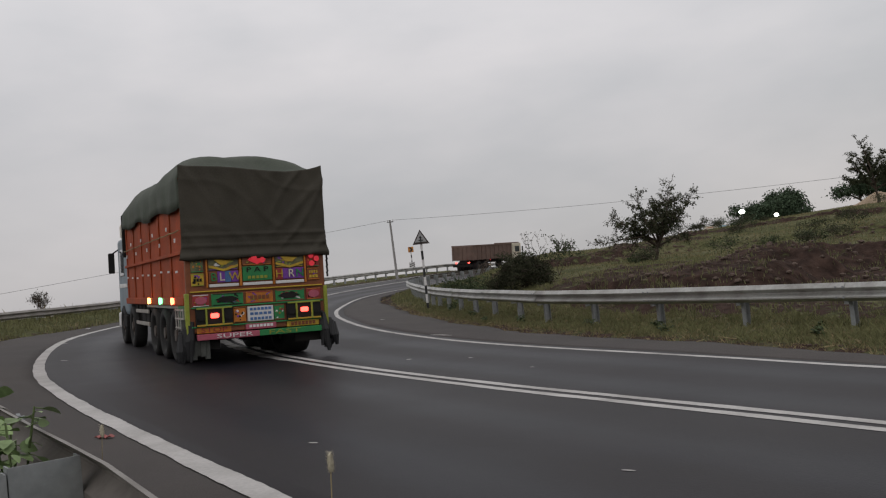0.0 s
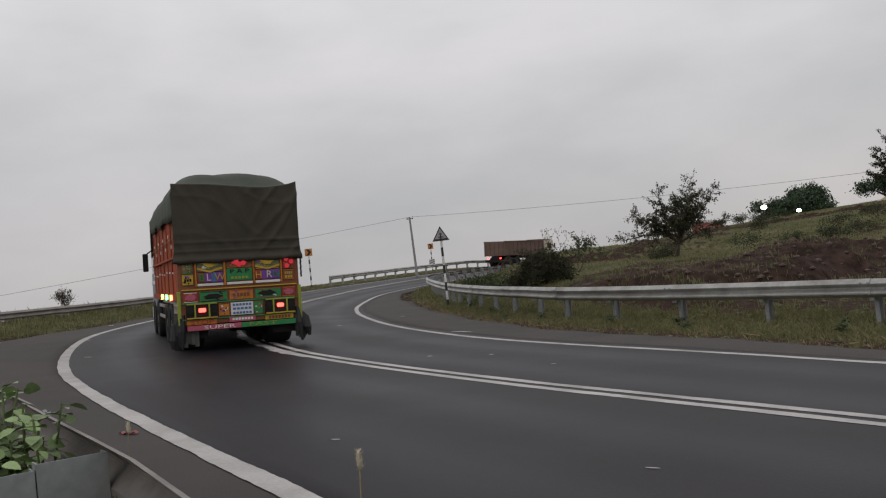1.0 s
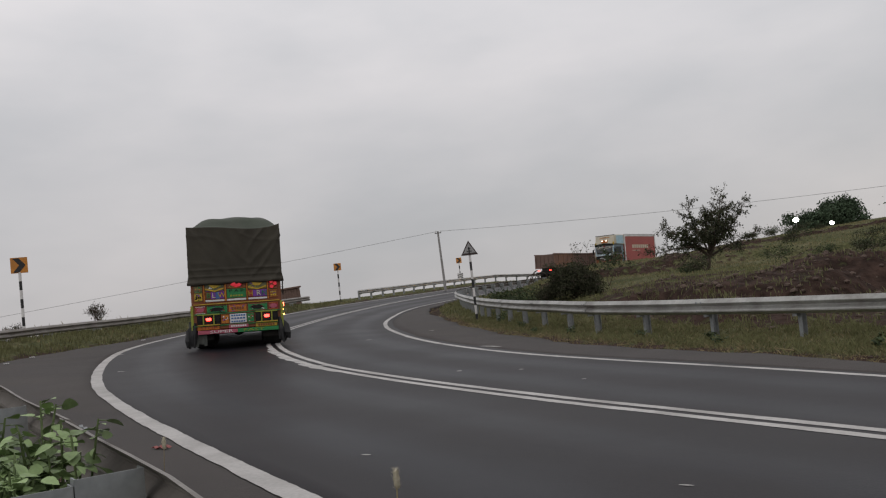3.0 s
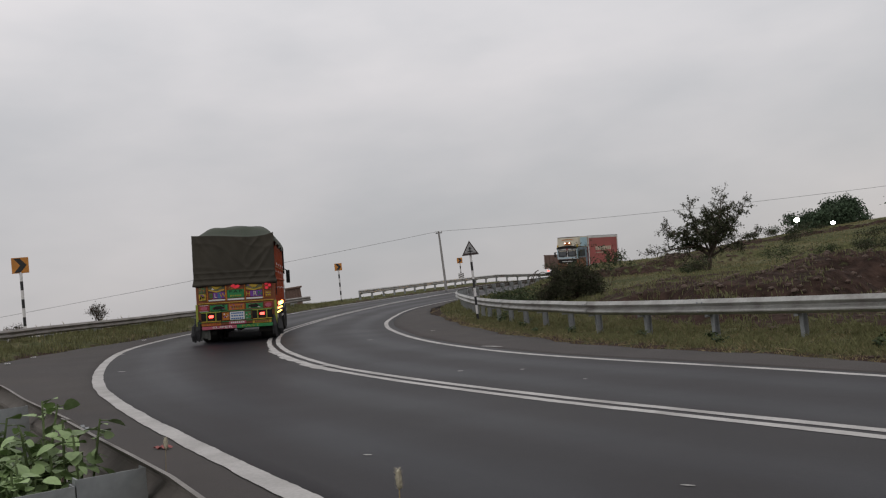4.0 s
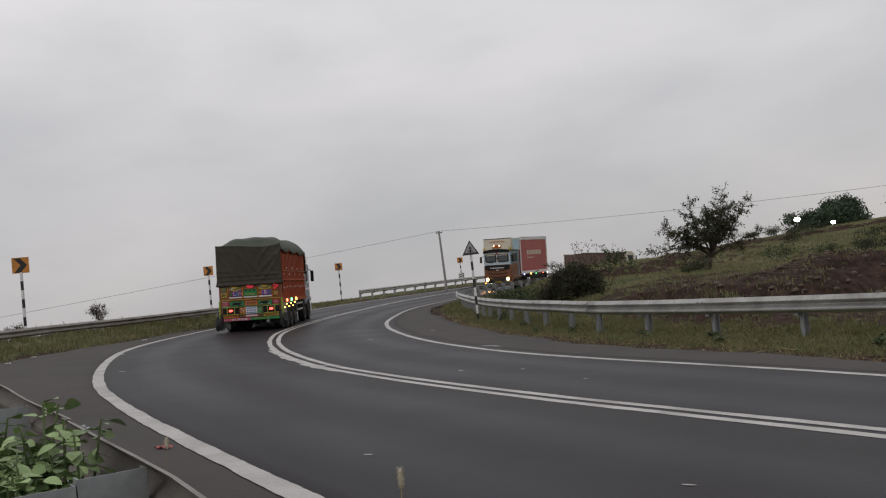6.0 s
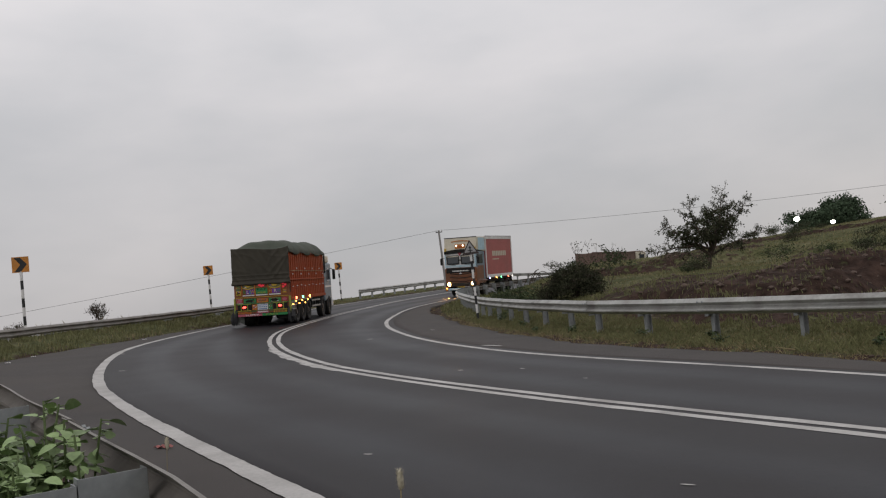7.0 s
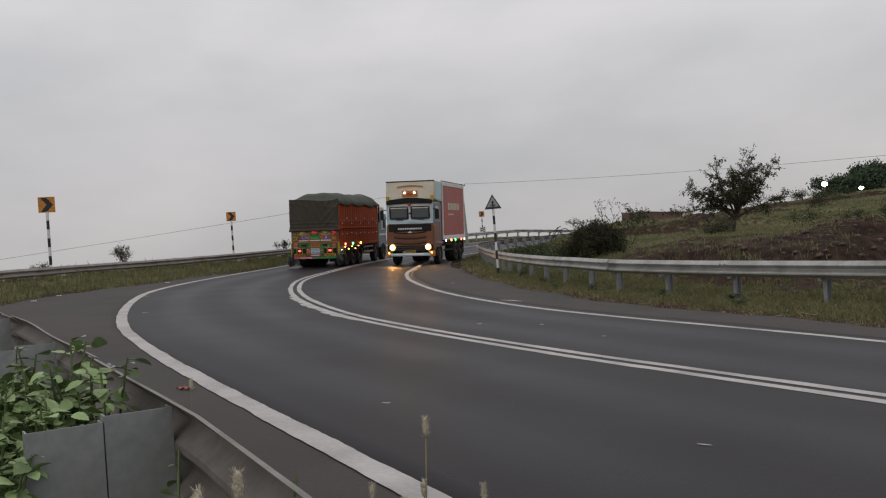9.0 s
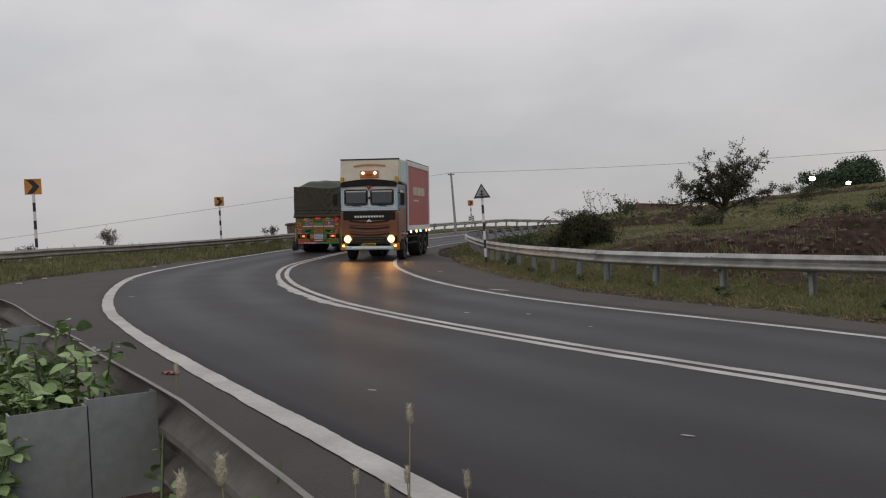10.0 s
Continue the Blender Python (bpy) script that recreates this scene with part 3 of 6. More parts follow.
def barrier(name, line, s0, s1, face, top, first_post, gap, label, panel=4.0, dent=0.0, deep=(0.15, 0.15), steel=None):
    t = thing(name, Matrix(), label, "guardrail", "roadside guardrails")
    s, k = s0, 0
    while s < s1 - 0.3:
        e = min(s + panel + 0.16, s1)
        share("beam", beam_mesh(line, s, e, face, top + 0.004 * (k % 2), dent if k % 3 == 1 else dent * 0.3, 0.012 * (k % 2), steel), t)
        s += panel
        k += 1
    post_me, block_me = {}, None
    s = first_post
    while s < s1:
        if s > s0:
            p, d = along(line, s)
            ang = math.degrees(math.atan2(d[1], d[0]))
            g = ground_z(*(p - np.array([d[1], -d[0]]) * 0.25 * face))
            ztop = float(road_z(*p)) + top - 0.02
            h = round(ztop - g + 0.25, 1)
            if h not in post_me:
                post_me[h] = mesh_of("post", channel(bmesh.new(), deep[1], 0.075, -h, 0, Matrix()), M_POSTSTEEL)
            if block_me is None:
                block_me = mesh_of("spacer", channel(bmesh.new(), deep[0], 0.075, -0.34, 0, Matrix()), M_POSTSTEEL)
            turn = ang if face > 0 else ang + 180
            # the channel's width runs away from the road, behind the beam
            m0 = Matrix.Translation((p[0], p[1], ztop)) @ Matrix.Rotation(radians(turn), 4, "Z")
            share("spacer", block_me, t, m0)
            share("post", post_me[h], t, m0 @ pose(0.004, deep[0] + 0.004, -0.02))
        s += gap
    # joint bolts on the beam laps
    bm = bmesh.new()
    s = s0 + panel
    while s < s1:
        for ds in (0.02, 0.14):
            for dz in (0.085, -0.085):
                p, d = along(line, s + ds)
                right = np.array([d[1], -d[0]])
                q = p + right * 0.078 * face
                z = float(road_z(*p)) + top - 0.155 + dz
                w = right * 0.018 * face
                add_rod(bm, (q[0], q[1], z), (q[0] + w[0], q[1] + w[1], z), 0.022, n=6)
        s += panel
    if bm.verts:
        tagged(part("bolts", bm, M_POSTSTEEL, t), kind="stuff")
    else:
        bm.free()
    return t


# the barrier's beam on the outer side bulges towards the road, which lies to the right of its line
s_near = nearest_s(L_RAIL, -1.02, 3.05) + 0.01
s_end = nearest_s(L_RAIL, -9.1, 61.5)
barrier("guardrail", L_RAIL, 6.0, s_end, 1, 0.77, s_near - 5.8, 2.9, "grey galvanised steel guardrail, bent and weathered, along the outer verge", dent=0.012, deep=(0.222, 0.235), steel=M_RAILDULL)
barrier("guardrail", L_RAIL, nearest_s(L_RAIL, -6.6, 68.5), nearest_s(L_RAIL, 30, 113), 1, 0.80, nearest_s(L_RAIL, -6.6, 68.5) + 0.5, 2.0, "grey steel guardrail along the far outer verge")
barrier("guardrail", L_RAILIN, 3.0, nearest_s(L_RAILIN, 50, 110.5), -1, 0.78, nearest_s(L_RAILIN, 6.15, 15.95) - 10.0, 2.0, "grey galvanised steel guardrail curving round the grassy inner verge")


# ---------------------------------------------------------------- signs, pole and wires
def striped_post(parent, z0, z1, r, bands):
    """Black and white bands, one part each."""
    h = (z1 - z0) / bands
    for k in range(bands):
        part("post_band", rod((0, 0, z0 + h * k), (0, 0, z0 + h * (k + 1)), r, n=10), M_BLACK if k % 2 == 0 else M_WHITE, parent)


def facing(x, y):
    """The turn that lets a sign look back at the approaching driver below."""
    return math.degrees(math.atan2(-x, y)) * 0.8


def chevron_sign(x, y, mid, size, lean=0.0, turn=0.0):
    g = ground_z(x, y) - 0.05
    t = thing("chevron_sign", pose(x, y, g, 0, lean, facing(x, y) + turn), "orange sign with black chevron on a black and white post", "road sign", "chevron signs along the bend")
    h = mid - g
    striped_post(t, 0.0, h - size * 0.45, 0.058, 8)
    bm = box(-size / 2, size / 2, -0.045, -0.03, h - size / 2, h + size / 2, bevel=0.008)
    plate_ob = part("sign_plate", bm, M_SIGNYELLOW, t, "faded orange plate")
    a = size / 2 - 0.03
    bm = prism(bmesh.new(), [(-a * 0.80, a), (a * 0.0, a), (a * 0.85, 0), (a * 0.0, -a), (-a * 0.80, -a), (a * 0.0, 0)], 0.006, pose(0, -0.052, h))
    part("chevron", bm, M_BLACK, plate_ob, "black chevron arrow")
    part("bracket", box(-0.06, 0.06, -0.03, 0.05, h - size * 0.2, h + size * 0.2, bevel=0.01), M_SIGNBACK, t)
    return t


chevron_sign(-16.4, 35.0, 4.49, 0.62, -0.2)
chevron_sign(-13.45, 51.9, 4.57, 0.54, 0.0)
chevron_sign(-7.45, 66.0, 4.77, 0.54, 0.0)
far_sign = chevron_sign(2.1, 88.0, 5.33, 0.54, 0.0)
hazard = part("hazard_board", box(-0.28, 0.28, -0.06, -0.045, 0.55, 1.25, bevel=0.01), M_WHITE, far_sign, "white hazard board with dark stripes")
for k in range(3):
    part("stripe", prism(bmesh.new(), [(-0.26, 0.0), (0.26, 0.16), (0.26, 0.24), (-0.26, 0.08)], 0.006, pose(0, -0.068, 0.60 + 0.2 * k)), M_BLACK, hazard)


def warning_sign(x, y):
    g = ground_z(x, y) - 0.05
    t = thing("warning_sign", pose(x, y, g, 0, -0.5, -4), "triangular warning sign with dark border on a striped post", "road sign")
    top = 3.42 - g
    striped_post(t, 0.0, top - 0.45, 0.045, 8)
    a = 0.31

    def tri(k, dz):
        r = a * k
        return [(0, top - 0.18 + r * 0.62 + dz), (-r, top - 0.18 - r * 1.1 + dz), (r, top - 0.18 - r * 1.1 + dz)]

    pl = part("sign_plate", prism(bmesh.new(), tri(1.0, 0), 0.015, pose(0, -0.065, 0)), M_SIGNRED, t, "triangular plate with dark red border")
    part("sign_face", prism(bmesh.new(), tri(0.70, -0.025), 0.006, pose(0, -0.071, 0)), M_SIGNFACE, pl)
    bm = bmesh.new()
    add_box(bm, -0.022, 0.022, -0.078, -0.072, top - 0.47, top - 0.24)
    prism(bm, [(-0.06, 0.0), (0.0, 0.07), (0.06, 0.0)], 0.006, pose(0, -0.078, top - 0.29))
    add_box(bm, -0.09, 0.09, -0.078, -0.072, top - 0.40, top - 0.365)
    part("symbol", bm, M_BLACK, pl, "black road symbol")
    return t


warning_sign(1.20, 32.1)


def power_pole():
    x, y = 0.45, 78.0
    g = ground_z(x, y) - 0.1
    t = thing("power_pole", pose(x, y, g, 0, -1.7, 0), "slender grey power pole with a short crossarm", "power pole")
    h = 7.62 - g
    part("mast", rod((0, 0, 0), (0, 0, h), 0.12, 0.085, n=10), M_CONCRETE, t)
    part("crossarm", box(-0.28, 0.30, -0.04, 0.04, h - 0.20, h - 0.12, bevel=0.01), M_SIGNBACK, t)
    for dx in (-0.22, 0.24):
        part("insulator", rod((dx, 0, h - 0.12), (dx, 0, h + 0.05), 0.05, 0.03), M_WHITE, t)


power_pole()


def wire(a, b, sag, label):
    a, b = Vector(a), Vector(b)
    bm = bmesh.new()
    n = 26
    pts = [a.lerp(b, k / n) - Vector((0, 0, sag * 4 * (k / n) * (1 - k / n))) for k in range(n + 1)]
    for p, q in zip(pts[:-1], pts[1:]):
        add_rod(bm, p, q, 0.014, n=5)
    tagged(part("overhead_wire", bm, M_WIRE), label, "wire", "overhead wires")


wire((0.3, 77.9, 7.6), (-60, 62, 1.3), 0.25, "thin dark overhead wire running down from the pole")
wire((0.5, 77.9, 7.6), (62, 50, 6.9), 0.9, "thin dark overhead wire running across the hill")


def yard_lamp(x, y, z, r):
    g = ground_z(x, y) - 0.05
    t = thing("yard_lamp", pose(x, y, g), "lit white lamp on a thin pole on the hilltop", "lamp", "lamps on the hilltop")
    part("pole", rod((0, 0, 0), (0, 0, max(0.4, z - g)), 0.05, n=8), M_SIGNBACK, t)
    bm = bmesh.new()
    bmesh.ops.create_uvsphere(bm, u_segments=14, v_segments=10, radius=r)
    bmesh.ops.scale(bm, vec=(1.25, 1, 0.9), verts=bm.verts)
    bmesh.ops.translate(bm, vec=(0, 0, max(0.5, z - g)), verts=bm.verts)
    part("globe", bm, M_LAMP, t, "glowing white globe", True)


yard_lamp(40.6, 99.6, 6.46, 0.27)
yard_lamp(44.6, 99.6, 5.60, 0.21)


# ---------------------------------------------------------------- plants
def leaf_cloud(centres, count, spread, size, seed, droop=0.3, flat=1.0):
    """Leaves as small folded quads round the given points."""
    r = np.random.RandomState(seed)
    c = np.asarray(centres)[r.randint(0, len(centres), count)]
    p = c + r.normal(0, 1, (count, 3)) * np.array([spread, spread, spread * flat])
    a = r.normal(0, 1, (count, 3))
    a[:, 2] *= 0.6
    a /= np.linalg.norm(a, axis=1, keepdims=True)
    b = np.cross(a, r.normal(0, 1, (count, 3)))
    b /= np.linalg.norm(b, axis=1, keepdims=True)
    s = size * r.uniform(0.6, 1.4, (count, 1))
    v = np.stack([p, p + a * s * 0.5 + b * s * 0.28, p + a * s - np.array([0, 0, droop]) * s, p + a * s * 0.5 - b * s * 0.28], 1).reshape(-1, 3)
    i = np.arange(count)[:, None] * 4 + np.arange(4)[None, :]
    return v, i


def branches(seed, base, height, spread, levels, thick, lift=0.5, forks=3, stem=0.30, wide=0.12):
    """Limbs that fork upwards and outwards: a list of rods, and the outer ends."""
    r = np.random.RandomState(seed)
    rods, tips = [], []

    def grow(p, d, length, rad, level):
        q = p
        for k in range(2):
            d2 = d + r.normal(0, 0.16, 3)
            d2 /= np.linalg.norm(d2)
            nq = q + d2 * length / 2
            rods.append((q, nq, rad * (1 - 0.25 * k), rad * (0.75 - 0.2 * k)))
            q, d = nq, d2
        if level >= levels - 2:
            tips.append(q)
            tips.append((p + q) / 2)
        if level == levels:
            return
        for k in range(forks + (r.rand() < 0.4)):
            a = r.uniform(0, 2 * np.pi)
            nd = d * 0.55 + np.array([np.cos(a) * spread, np.sin(a) * spread, lift * r.uniform(-0.1, 1.0)])
            nd /= np.linalg.norm(nd)
            grow(q, nd, length * r.uniform(0.62, 0.86), rad * 0.58, level + 1)

    grow(np.array(base, float), np.array([r.normal(0, wide), r.normal(0, wide), 1.0]), height * stem, thick, 0)
    return rods, tips


def rods_mesh(name, rods, material, n=5):
    verts, faces = [], []
    for p, q, r0, r1 in rods:
        d = q - p
        d = d / (np.linalg.norm(d) + 1e-9)
        u = np.cross(d, [0.3, 0.5, 0.81])
        u /= np.linalg.norm(u)
        w = np.cross(d, u)
        k = len(verts)
        for c, r in ((p, r0), (q, r1)):
            for i in range(n):
                a = 2 * np.pi * i / n
                verts.append(c + (u * np.cos(a) + w * np.sin(a)) * r)
        for i in range(n):
            j = (i + 1) % n
            faces.append((k + i, k + j, k + n + j, k + n + i))
    return raw_mesh(name, verts, faces, material, True)


def tree(name, x, y, height, seed, label, category, leaves, leaf_size, leaf_spread, material, spread=0.9, levels=4, thick=0.12, lift=0.5, forks=3, width=None, sink=0.08, flat=1.0, group="", trunks=1, stem=0.30, twigs=0):
    g = ground_z(x, y) - sink
    t = thing(name, pose(x, y, g), label, category, group)
    rods, tips = [], []
    for k in range(trunks):
        r2, t2 = branches(seed + 17 * k, (0.03 * height * math.cos(2.4 * k) * (k > 0), 0.03 * height * math.sin(2.4 * k) * (k > 0), 0), height, spread, levels, thick, lift, forks, stem, 0.12 if trunks == 1 else 0.45)
        rods += r2
        tips += t2
    # short spiky twigs at the outer ends
    rt = np.random.RandomState(seed + 3)
    for p in list(tips):
        for k in range(twigs):
            d = rt.normal(0, 1, 3) + np.array([p[0], p[1], 0.5 * height]) / height * 1.2
            q = p + d / np.linalg.norm(d) * rt.uniform(0.04, 0.11) * height
            rods.append((p, q, 0.009, 0.004))
            if rt.rand() < 0.5:
                tips.append(q)
    tips = np.array(tips)
    sz = height / max(tips[:, 2].max(), 0.1)
    sx = 1.0 if width is None else width / max(0.1, np.ptp(tips[:, 0]))
    k = np.array([sx, sx, sz])
    rods = [(p * k, q * k, a, b) for p, q, a, b in rods]
    share("trunk", rods_mesh("trunk", rods, M_BARK), t, label="dark rough trunk and limbs")
    v, f = leaf_cloud(tips * k, leaves, leaf_spread, leaf_size, seed + 5, flat=flat)
    v[:, 2] = np.maximum(v[:, 2], 0.02)
    share("crown", raw_mesh("crown", v, f, material), t)
    return t


def thorn_tree(x, y, height, limbs, fork, seed, label, leaves, size, core, thick=0.11, lean=(0.0, 0.0), material=M_LEAF_DRY):
    """A thorny tree: a short trunk, long limbs with side sprays, and small leaves along the twigs.
    limbs: (heading, rise, length), degrees and metres."""
    r = np.random.RandomState(seed)
    t = thing("thorn_tree", pose(x, y, ground_z(x, y) - 0.08), label, "tree")
    rods, twigs = [], []

    def bough(p, d, length, rad, steps, bend, wobble):
        """A crooked tapering bough; gives its nodes and headings."""
        nodes = [(p, d)]
        for k in range(steps):
            d = d + r.normal(0, wobble, 3) + np.array([0, 0, bend])
            d = d / np.linalg.norm(d)
            q = p + d * length / steps
            rods.append((p, q, rad * (1 - 0.85 * k / steps), rad * (1 - 0.85 * (k + 1) / steps)))
            p = q
            nodes.append((p, d))
        return nodes

    top = np.array([lean[0], lean[1], fork])
    stem = bough(np.zeros(3), top / np.linalg.norm(top), float(np.linalg.norm(top)), thick, 4, 0.0, 0.10)
    for n, (az, rise, length) in enumerate(limbs):
        a, e = radians(az), radians(rise)
        p0 = stem[-1 - (n % 2)][0]
        d = np.array([math.cos(a) * math.cos(e), math.sin(a) * math.cos(e), math.sin(e)])
        nodes = bough(p0, d, length, thick * 0.52, 9, -0.012, 0.13)
        for k in range(2, 10):
            u = k / 9
            for side in range(2):
                p, h = nodes[k]
                flat = np.cross(h, r.normal(0, 1, 3) * np.array([0.5, 0.5, 1.0]))
                flat /= np.linalg.norm(flat) + 1e-6
                d2 = h * 0.75 + flat * r.choice((-1, 1)) * r.uniform(0.5, 1.1)
                sub = bough(p, d2 / np.linalg.norm(d2), length * r.uniform(0.14, 0.34) * (1.15 - 0.55 * u), thick * 0.13, 5, -0.01, 0.16)
                for q, g in sub[1:]:
                    for i in range(2):
                        d3 = g + r.normal(0, 0.7, 3)
                        end = q + d3 / np.linalg.norm(d3) * r.uniform(0.05, 0.20)
                        rods.append((q, end, 0.007, 0.003))
                        twigs.append((q + end) / 2)
                        twigs.append(end)
    twigs = np.array(twigs)
    k = height / np.percentile(twigs[:, 2], 99.3)
    rods = [(p * k, q * k, a, b) for p, q, a, b in rods]
    twigs = twigs * k
    share("trunk", rods_mesh("trunk", rods, M_BARK, 5), t, label="dark crooked trunk and thorny limbs")
    # leaves in uneven tufts, densest in the heart of the crown
    middle = twigs.mean(0)
    far = np.linalg.norm((twigs - middle) / np.ptp(twigs, axis=0), axis=1)
    tuft = r.rand(len(twigs)) ** 2 * np.clip(1.25 - 1.9 * far, 0.12, 1)
    pick = twigs[r.choice(len(twigs), leaves, p=tuft / tuft.sum())]
    heart = twigs[far < 0.26]
    pick = np.vstack([pick, heart[r.randint(0, len(heart), core)]])
    v, f = leaf_cloud(pick, leaves + core, 0.045, size, seed + 5)
    share("crown", raw_mesh("crown", v, f, material), t, label="sparse small dark leaves in tufts")
    return t


thorn_tree(11.45, 38.0, 3.62, ((6, 40, 2.5), (350, 26, 2.2), (40, 52, 2.3), (80, 66, 2.4), (15, 68, 2.5), (150, 50, 2.2), (182, 40, 2.6), (194, 20, 2.3), (250, 42, 1.9), (300, 48, 2.1), (338, 58, 2.4), (170, 66, 2.2)), 0.95, 14,
           "dark spreading thorn tree with sparse leaves on the bank", 9000, 0.085, 2200, lean=(0.1, 0.0))
thorn_tree(34.3, 60.0, 5.0, ((10, 40, 2.6), (60, 70, 3.2), (120, 65, 3.0), (180, 35, 2.6), (200, 15, 2.1), (240, 60, 2.8), (300, 50, 2.8), (340, 20, 2.3), (90, 85, 3.4)), 1.5, 21,
           "dark thorn tree on the hill crest", 8000, 0.12, 3000, thick=0.15)
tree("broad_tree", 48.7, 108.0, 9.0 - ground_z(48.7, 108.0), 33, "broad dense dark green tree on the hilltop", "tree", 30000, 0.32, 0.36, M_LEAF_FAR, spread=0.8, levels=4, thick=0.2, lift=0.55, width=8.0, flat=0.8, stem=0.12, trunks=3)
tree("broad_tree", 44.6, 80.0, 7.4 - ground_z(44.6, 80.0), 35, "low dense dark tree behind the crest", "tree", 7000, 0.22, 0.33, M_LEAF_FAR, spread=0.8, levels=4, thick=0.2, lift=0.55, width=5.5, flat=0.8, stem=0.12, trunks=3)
tree("bush", 5.05, 33.3, 1.3, 41, "dense dark thorny bush behind the guardrail", "bush", 26000, 0.07, 0.14, M_LEAF_BUSH, spread=1.1, levels=4, thick=0.045, lift=0.35, width=2.5, trunks=4, twigs=1)
tree("bush", 5.6, 33.8, 2.2, 43, "thin bare twigs rising from the dark bush", "bush", 110, 0.07, 0.04, M_LEAF_DRY, spread=0.6, levels=3, thick=0.022, lift=0.9, forks=2, width=0.9)
tree("bush", 6.9, 36.2, 1.75, 47, "leafy green shrub on the bank", "bush", 420, 0.11, 0.05, M_LEAF_DARK, spread=0.9, levels=3, thick=0.018, lift=0.6, forks=2, width=1.7, stem=0.2, trunks=2, twigs=1)
tree("bush", 3.0, 37.0, 0.5, 51, "low green shrub behind the guardrail", "bush", 1500, 0.09, 0.12, M_LEAF_DARK, spread=1.0, levels=3, thick=0.02, lift=0.3, width=1.9)
tree("bush", 3.6, 41.0, 0.6, 53, "low green shrub behind the guardrail", "bush", 1500, 0.09, 0.14, M_LEAF_DARK, spread=1.0, levels=3, thick=0.02, lift=0.3, width=2.1)
def arching_stems(x, y, width, height):
    """Bare stems that arch over to the ground."""
    t = thing("dry_bramble", pose(x, y, ground_z(x, y) - 0.03), "bare dry stems arching over behind the guardrail", "dead plant")
    r = np.random.RandomState(6)
    for k in range(5):
        w, h, dy = width * r.uniform(0.55, 1.0), height * r.uniform(0.6, 1.0), r.normal(0, 0.2)
        x0 = -width / 2 + r.uniform(0, 0.4) * width * (k > 0)
        pts = [np.array([x0 + w * u, dy * u, h * math.sin(math.pi * min(1.0, u * (0.94 if k else 1.0))) ** 0.8]) for u in np.linspace(0.0, 1.0 if k == 0 else r.uniform(0.5, 0.95), 14)]
        share("stem", rods_mesh("stem", [(a, b, 0.022, 0.018) for a, b in zip(pts[:-1], pts[1:])], M_BARK, 5), t)


arching_stems(5.45, 51.5, 1.35, 0.95)
for k, (bx, by, hh) in enumerate(((7.2, 54.4, 1.0), (7.9, 55.0, 0.7))):
    tree("bush", bx, by, hh, 300 + k, "thin half-bare shrub on the bank's skyline", "bush", 240, 0.08, 0.06, M_LEAF_DARK, spread=0.9, levels=3, thick=0.02, lift=0.6, forks=2, width=hh * 1.3, twigs=1, group="shrubs on the skyline")
rs_b = np.random.RandomState(77)
for k in range(64):
    bx, by = rs_b.uniform(9, 42), rs_b.uniform(22, 74)
    if bx < 0.34 * by - 3 or bx > 0.62 * by + 4 or (by < 33 and k > 20):
        continue
    hh = rs_b.uniform(0.35, 0.9)
    tree("bush", bx, by, hh, 100 + k, "low scrubby bush on the dry hillside", "bush", 500, 0.08, 0.12, M_LEAF_DRY if k % 2 else M_LEAF_DARK, spread=1.0, levels=3, thick=0.02, lift=0.3, width=hh * rs_b.uniform(1.4, 2.4), group="scrub on the hillside")
for k, (bx, by, hh) in enumerate(((-14.2, 38.2, 0.95), (-16.4, 35.2, 0.7), (-17.6, 31.2, 0.5), (-10.6, 54.5, 0.8))):
    tree("shrub", bx - 0.6, by + 0.4, hh * 0.7 + 0.62, 200 + k, "thin grey-green shrub behind the outer guardrail", "shrub", 110, 0.07, 0.06, M_LEAF_DARK, spread=0.6, levels=2, thick=0.014, lift=0.9, width=1.1, stem=0.22, trunks=4, twigs=3, group="shrubs on the valley edge")


def grass(name, pts, low, high, material, label, seed, width=0.012, lean=0.5):
    """Bent tapering blades on the ground at the given places of the plan."""
    r = np.random.RandomState(seed)
    n = len(pts)
    z = ground_heights(pts)[0]
    p = np.column_stack([pts, z - 0.02])
    h = r.uniform(low, high, (n, 1)) * r.uniform(0.6, 1.0, (n, 1))
    a = r.uniform(0, 2 * np.pi, n)
    d = np.column_stack([np.cos(a), np.sin(a), np.zeros(n)])
    w = np.column_stack([-np.sin(a), np.cos(a), np.zeros(n)]) * width * r.uniform(0.7, 1.5, (n, 1))
    ln = r.uniform(0.05, lean, (n, 1))
    up = np.array([0, 0, 1.0])
    mid = p + up * h * 0.6 + d * h * ln * 0.35
    tip = p + up * h + d * h * ln
    v = np.stack([p - w, p + w, mid + w * 0.7, tip, mid - w * 0.7], 1).reshape(-1, 3)
    i = np.arange(n)[:, None] * 5 + np.arange(5)[None, :]
    return tagged(new(name, raw_mesh(name, v, i, material)), label, "grass", kind="stuff")


def scatter(n, x0, x1, y0, y1, keep, seed, clump=0.0):
    r = np.random.RandomState(seed)
    p = np.column_stack([r.uniform(x0, x1, n), r.uniform(y0, y1, n)])
    if clump:
        c = p[r.randint(0, max(1, n // 14), n)]
        p = c + r.normal(0, clump, (n, 2))
    return p[keep(p)]


def inner_band(a, b):
    return lambda p: (lambda d: (d > a) & (d < b))(signed_distance(p, L_VIN))


def outer_band(a, b):
    return lambda p: (lambda d: (d > a) & (d < b))(-signed_distance(p, L_VOUT))


def visible_wedge(p):
    return (p[:, 0] > 0.02 * p[:, 1] + 0.5) & (p[:, 0] < 0.58 * p[:, 1] + 4)


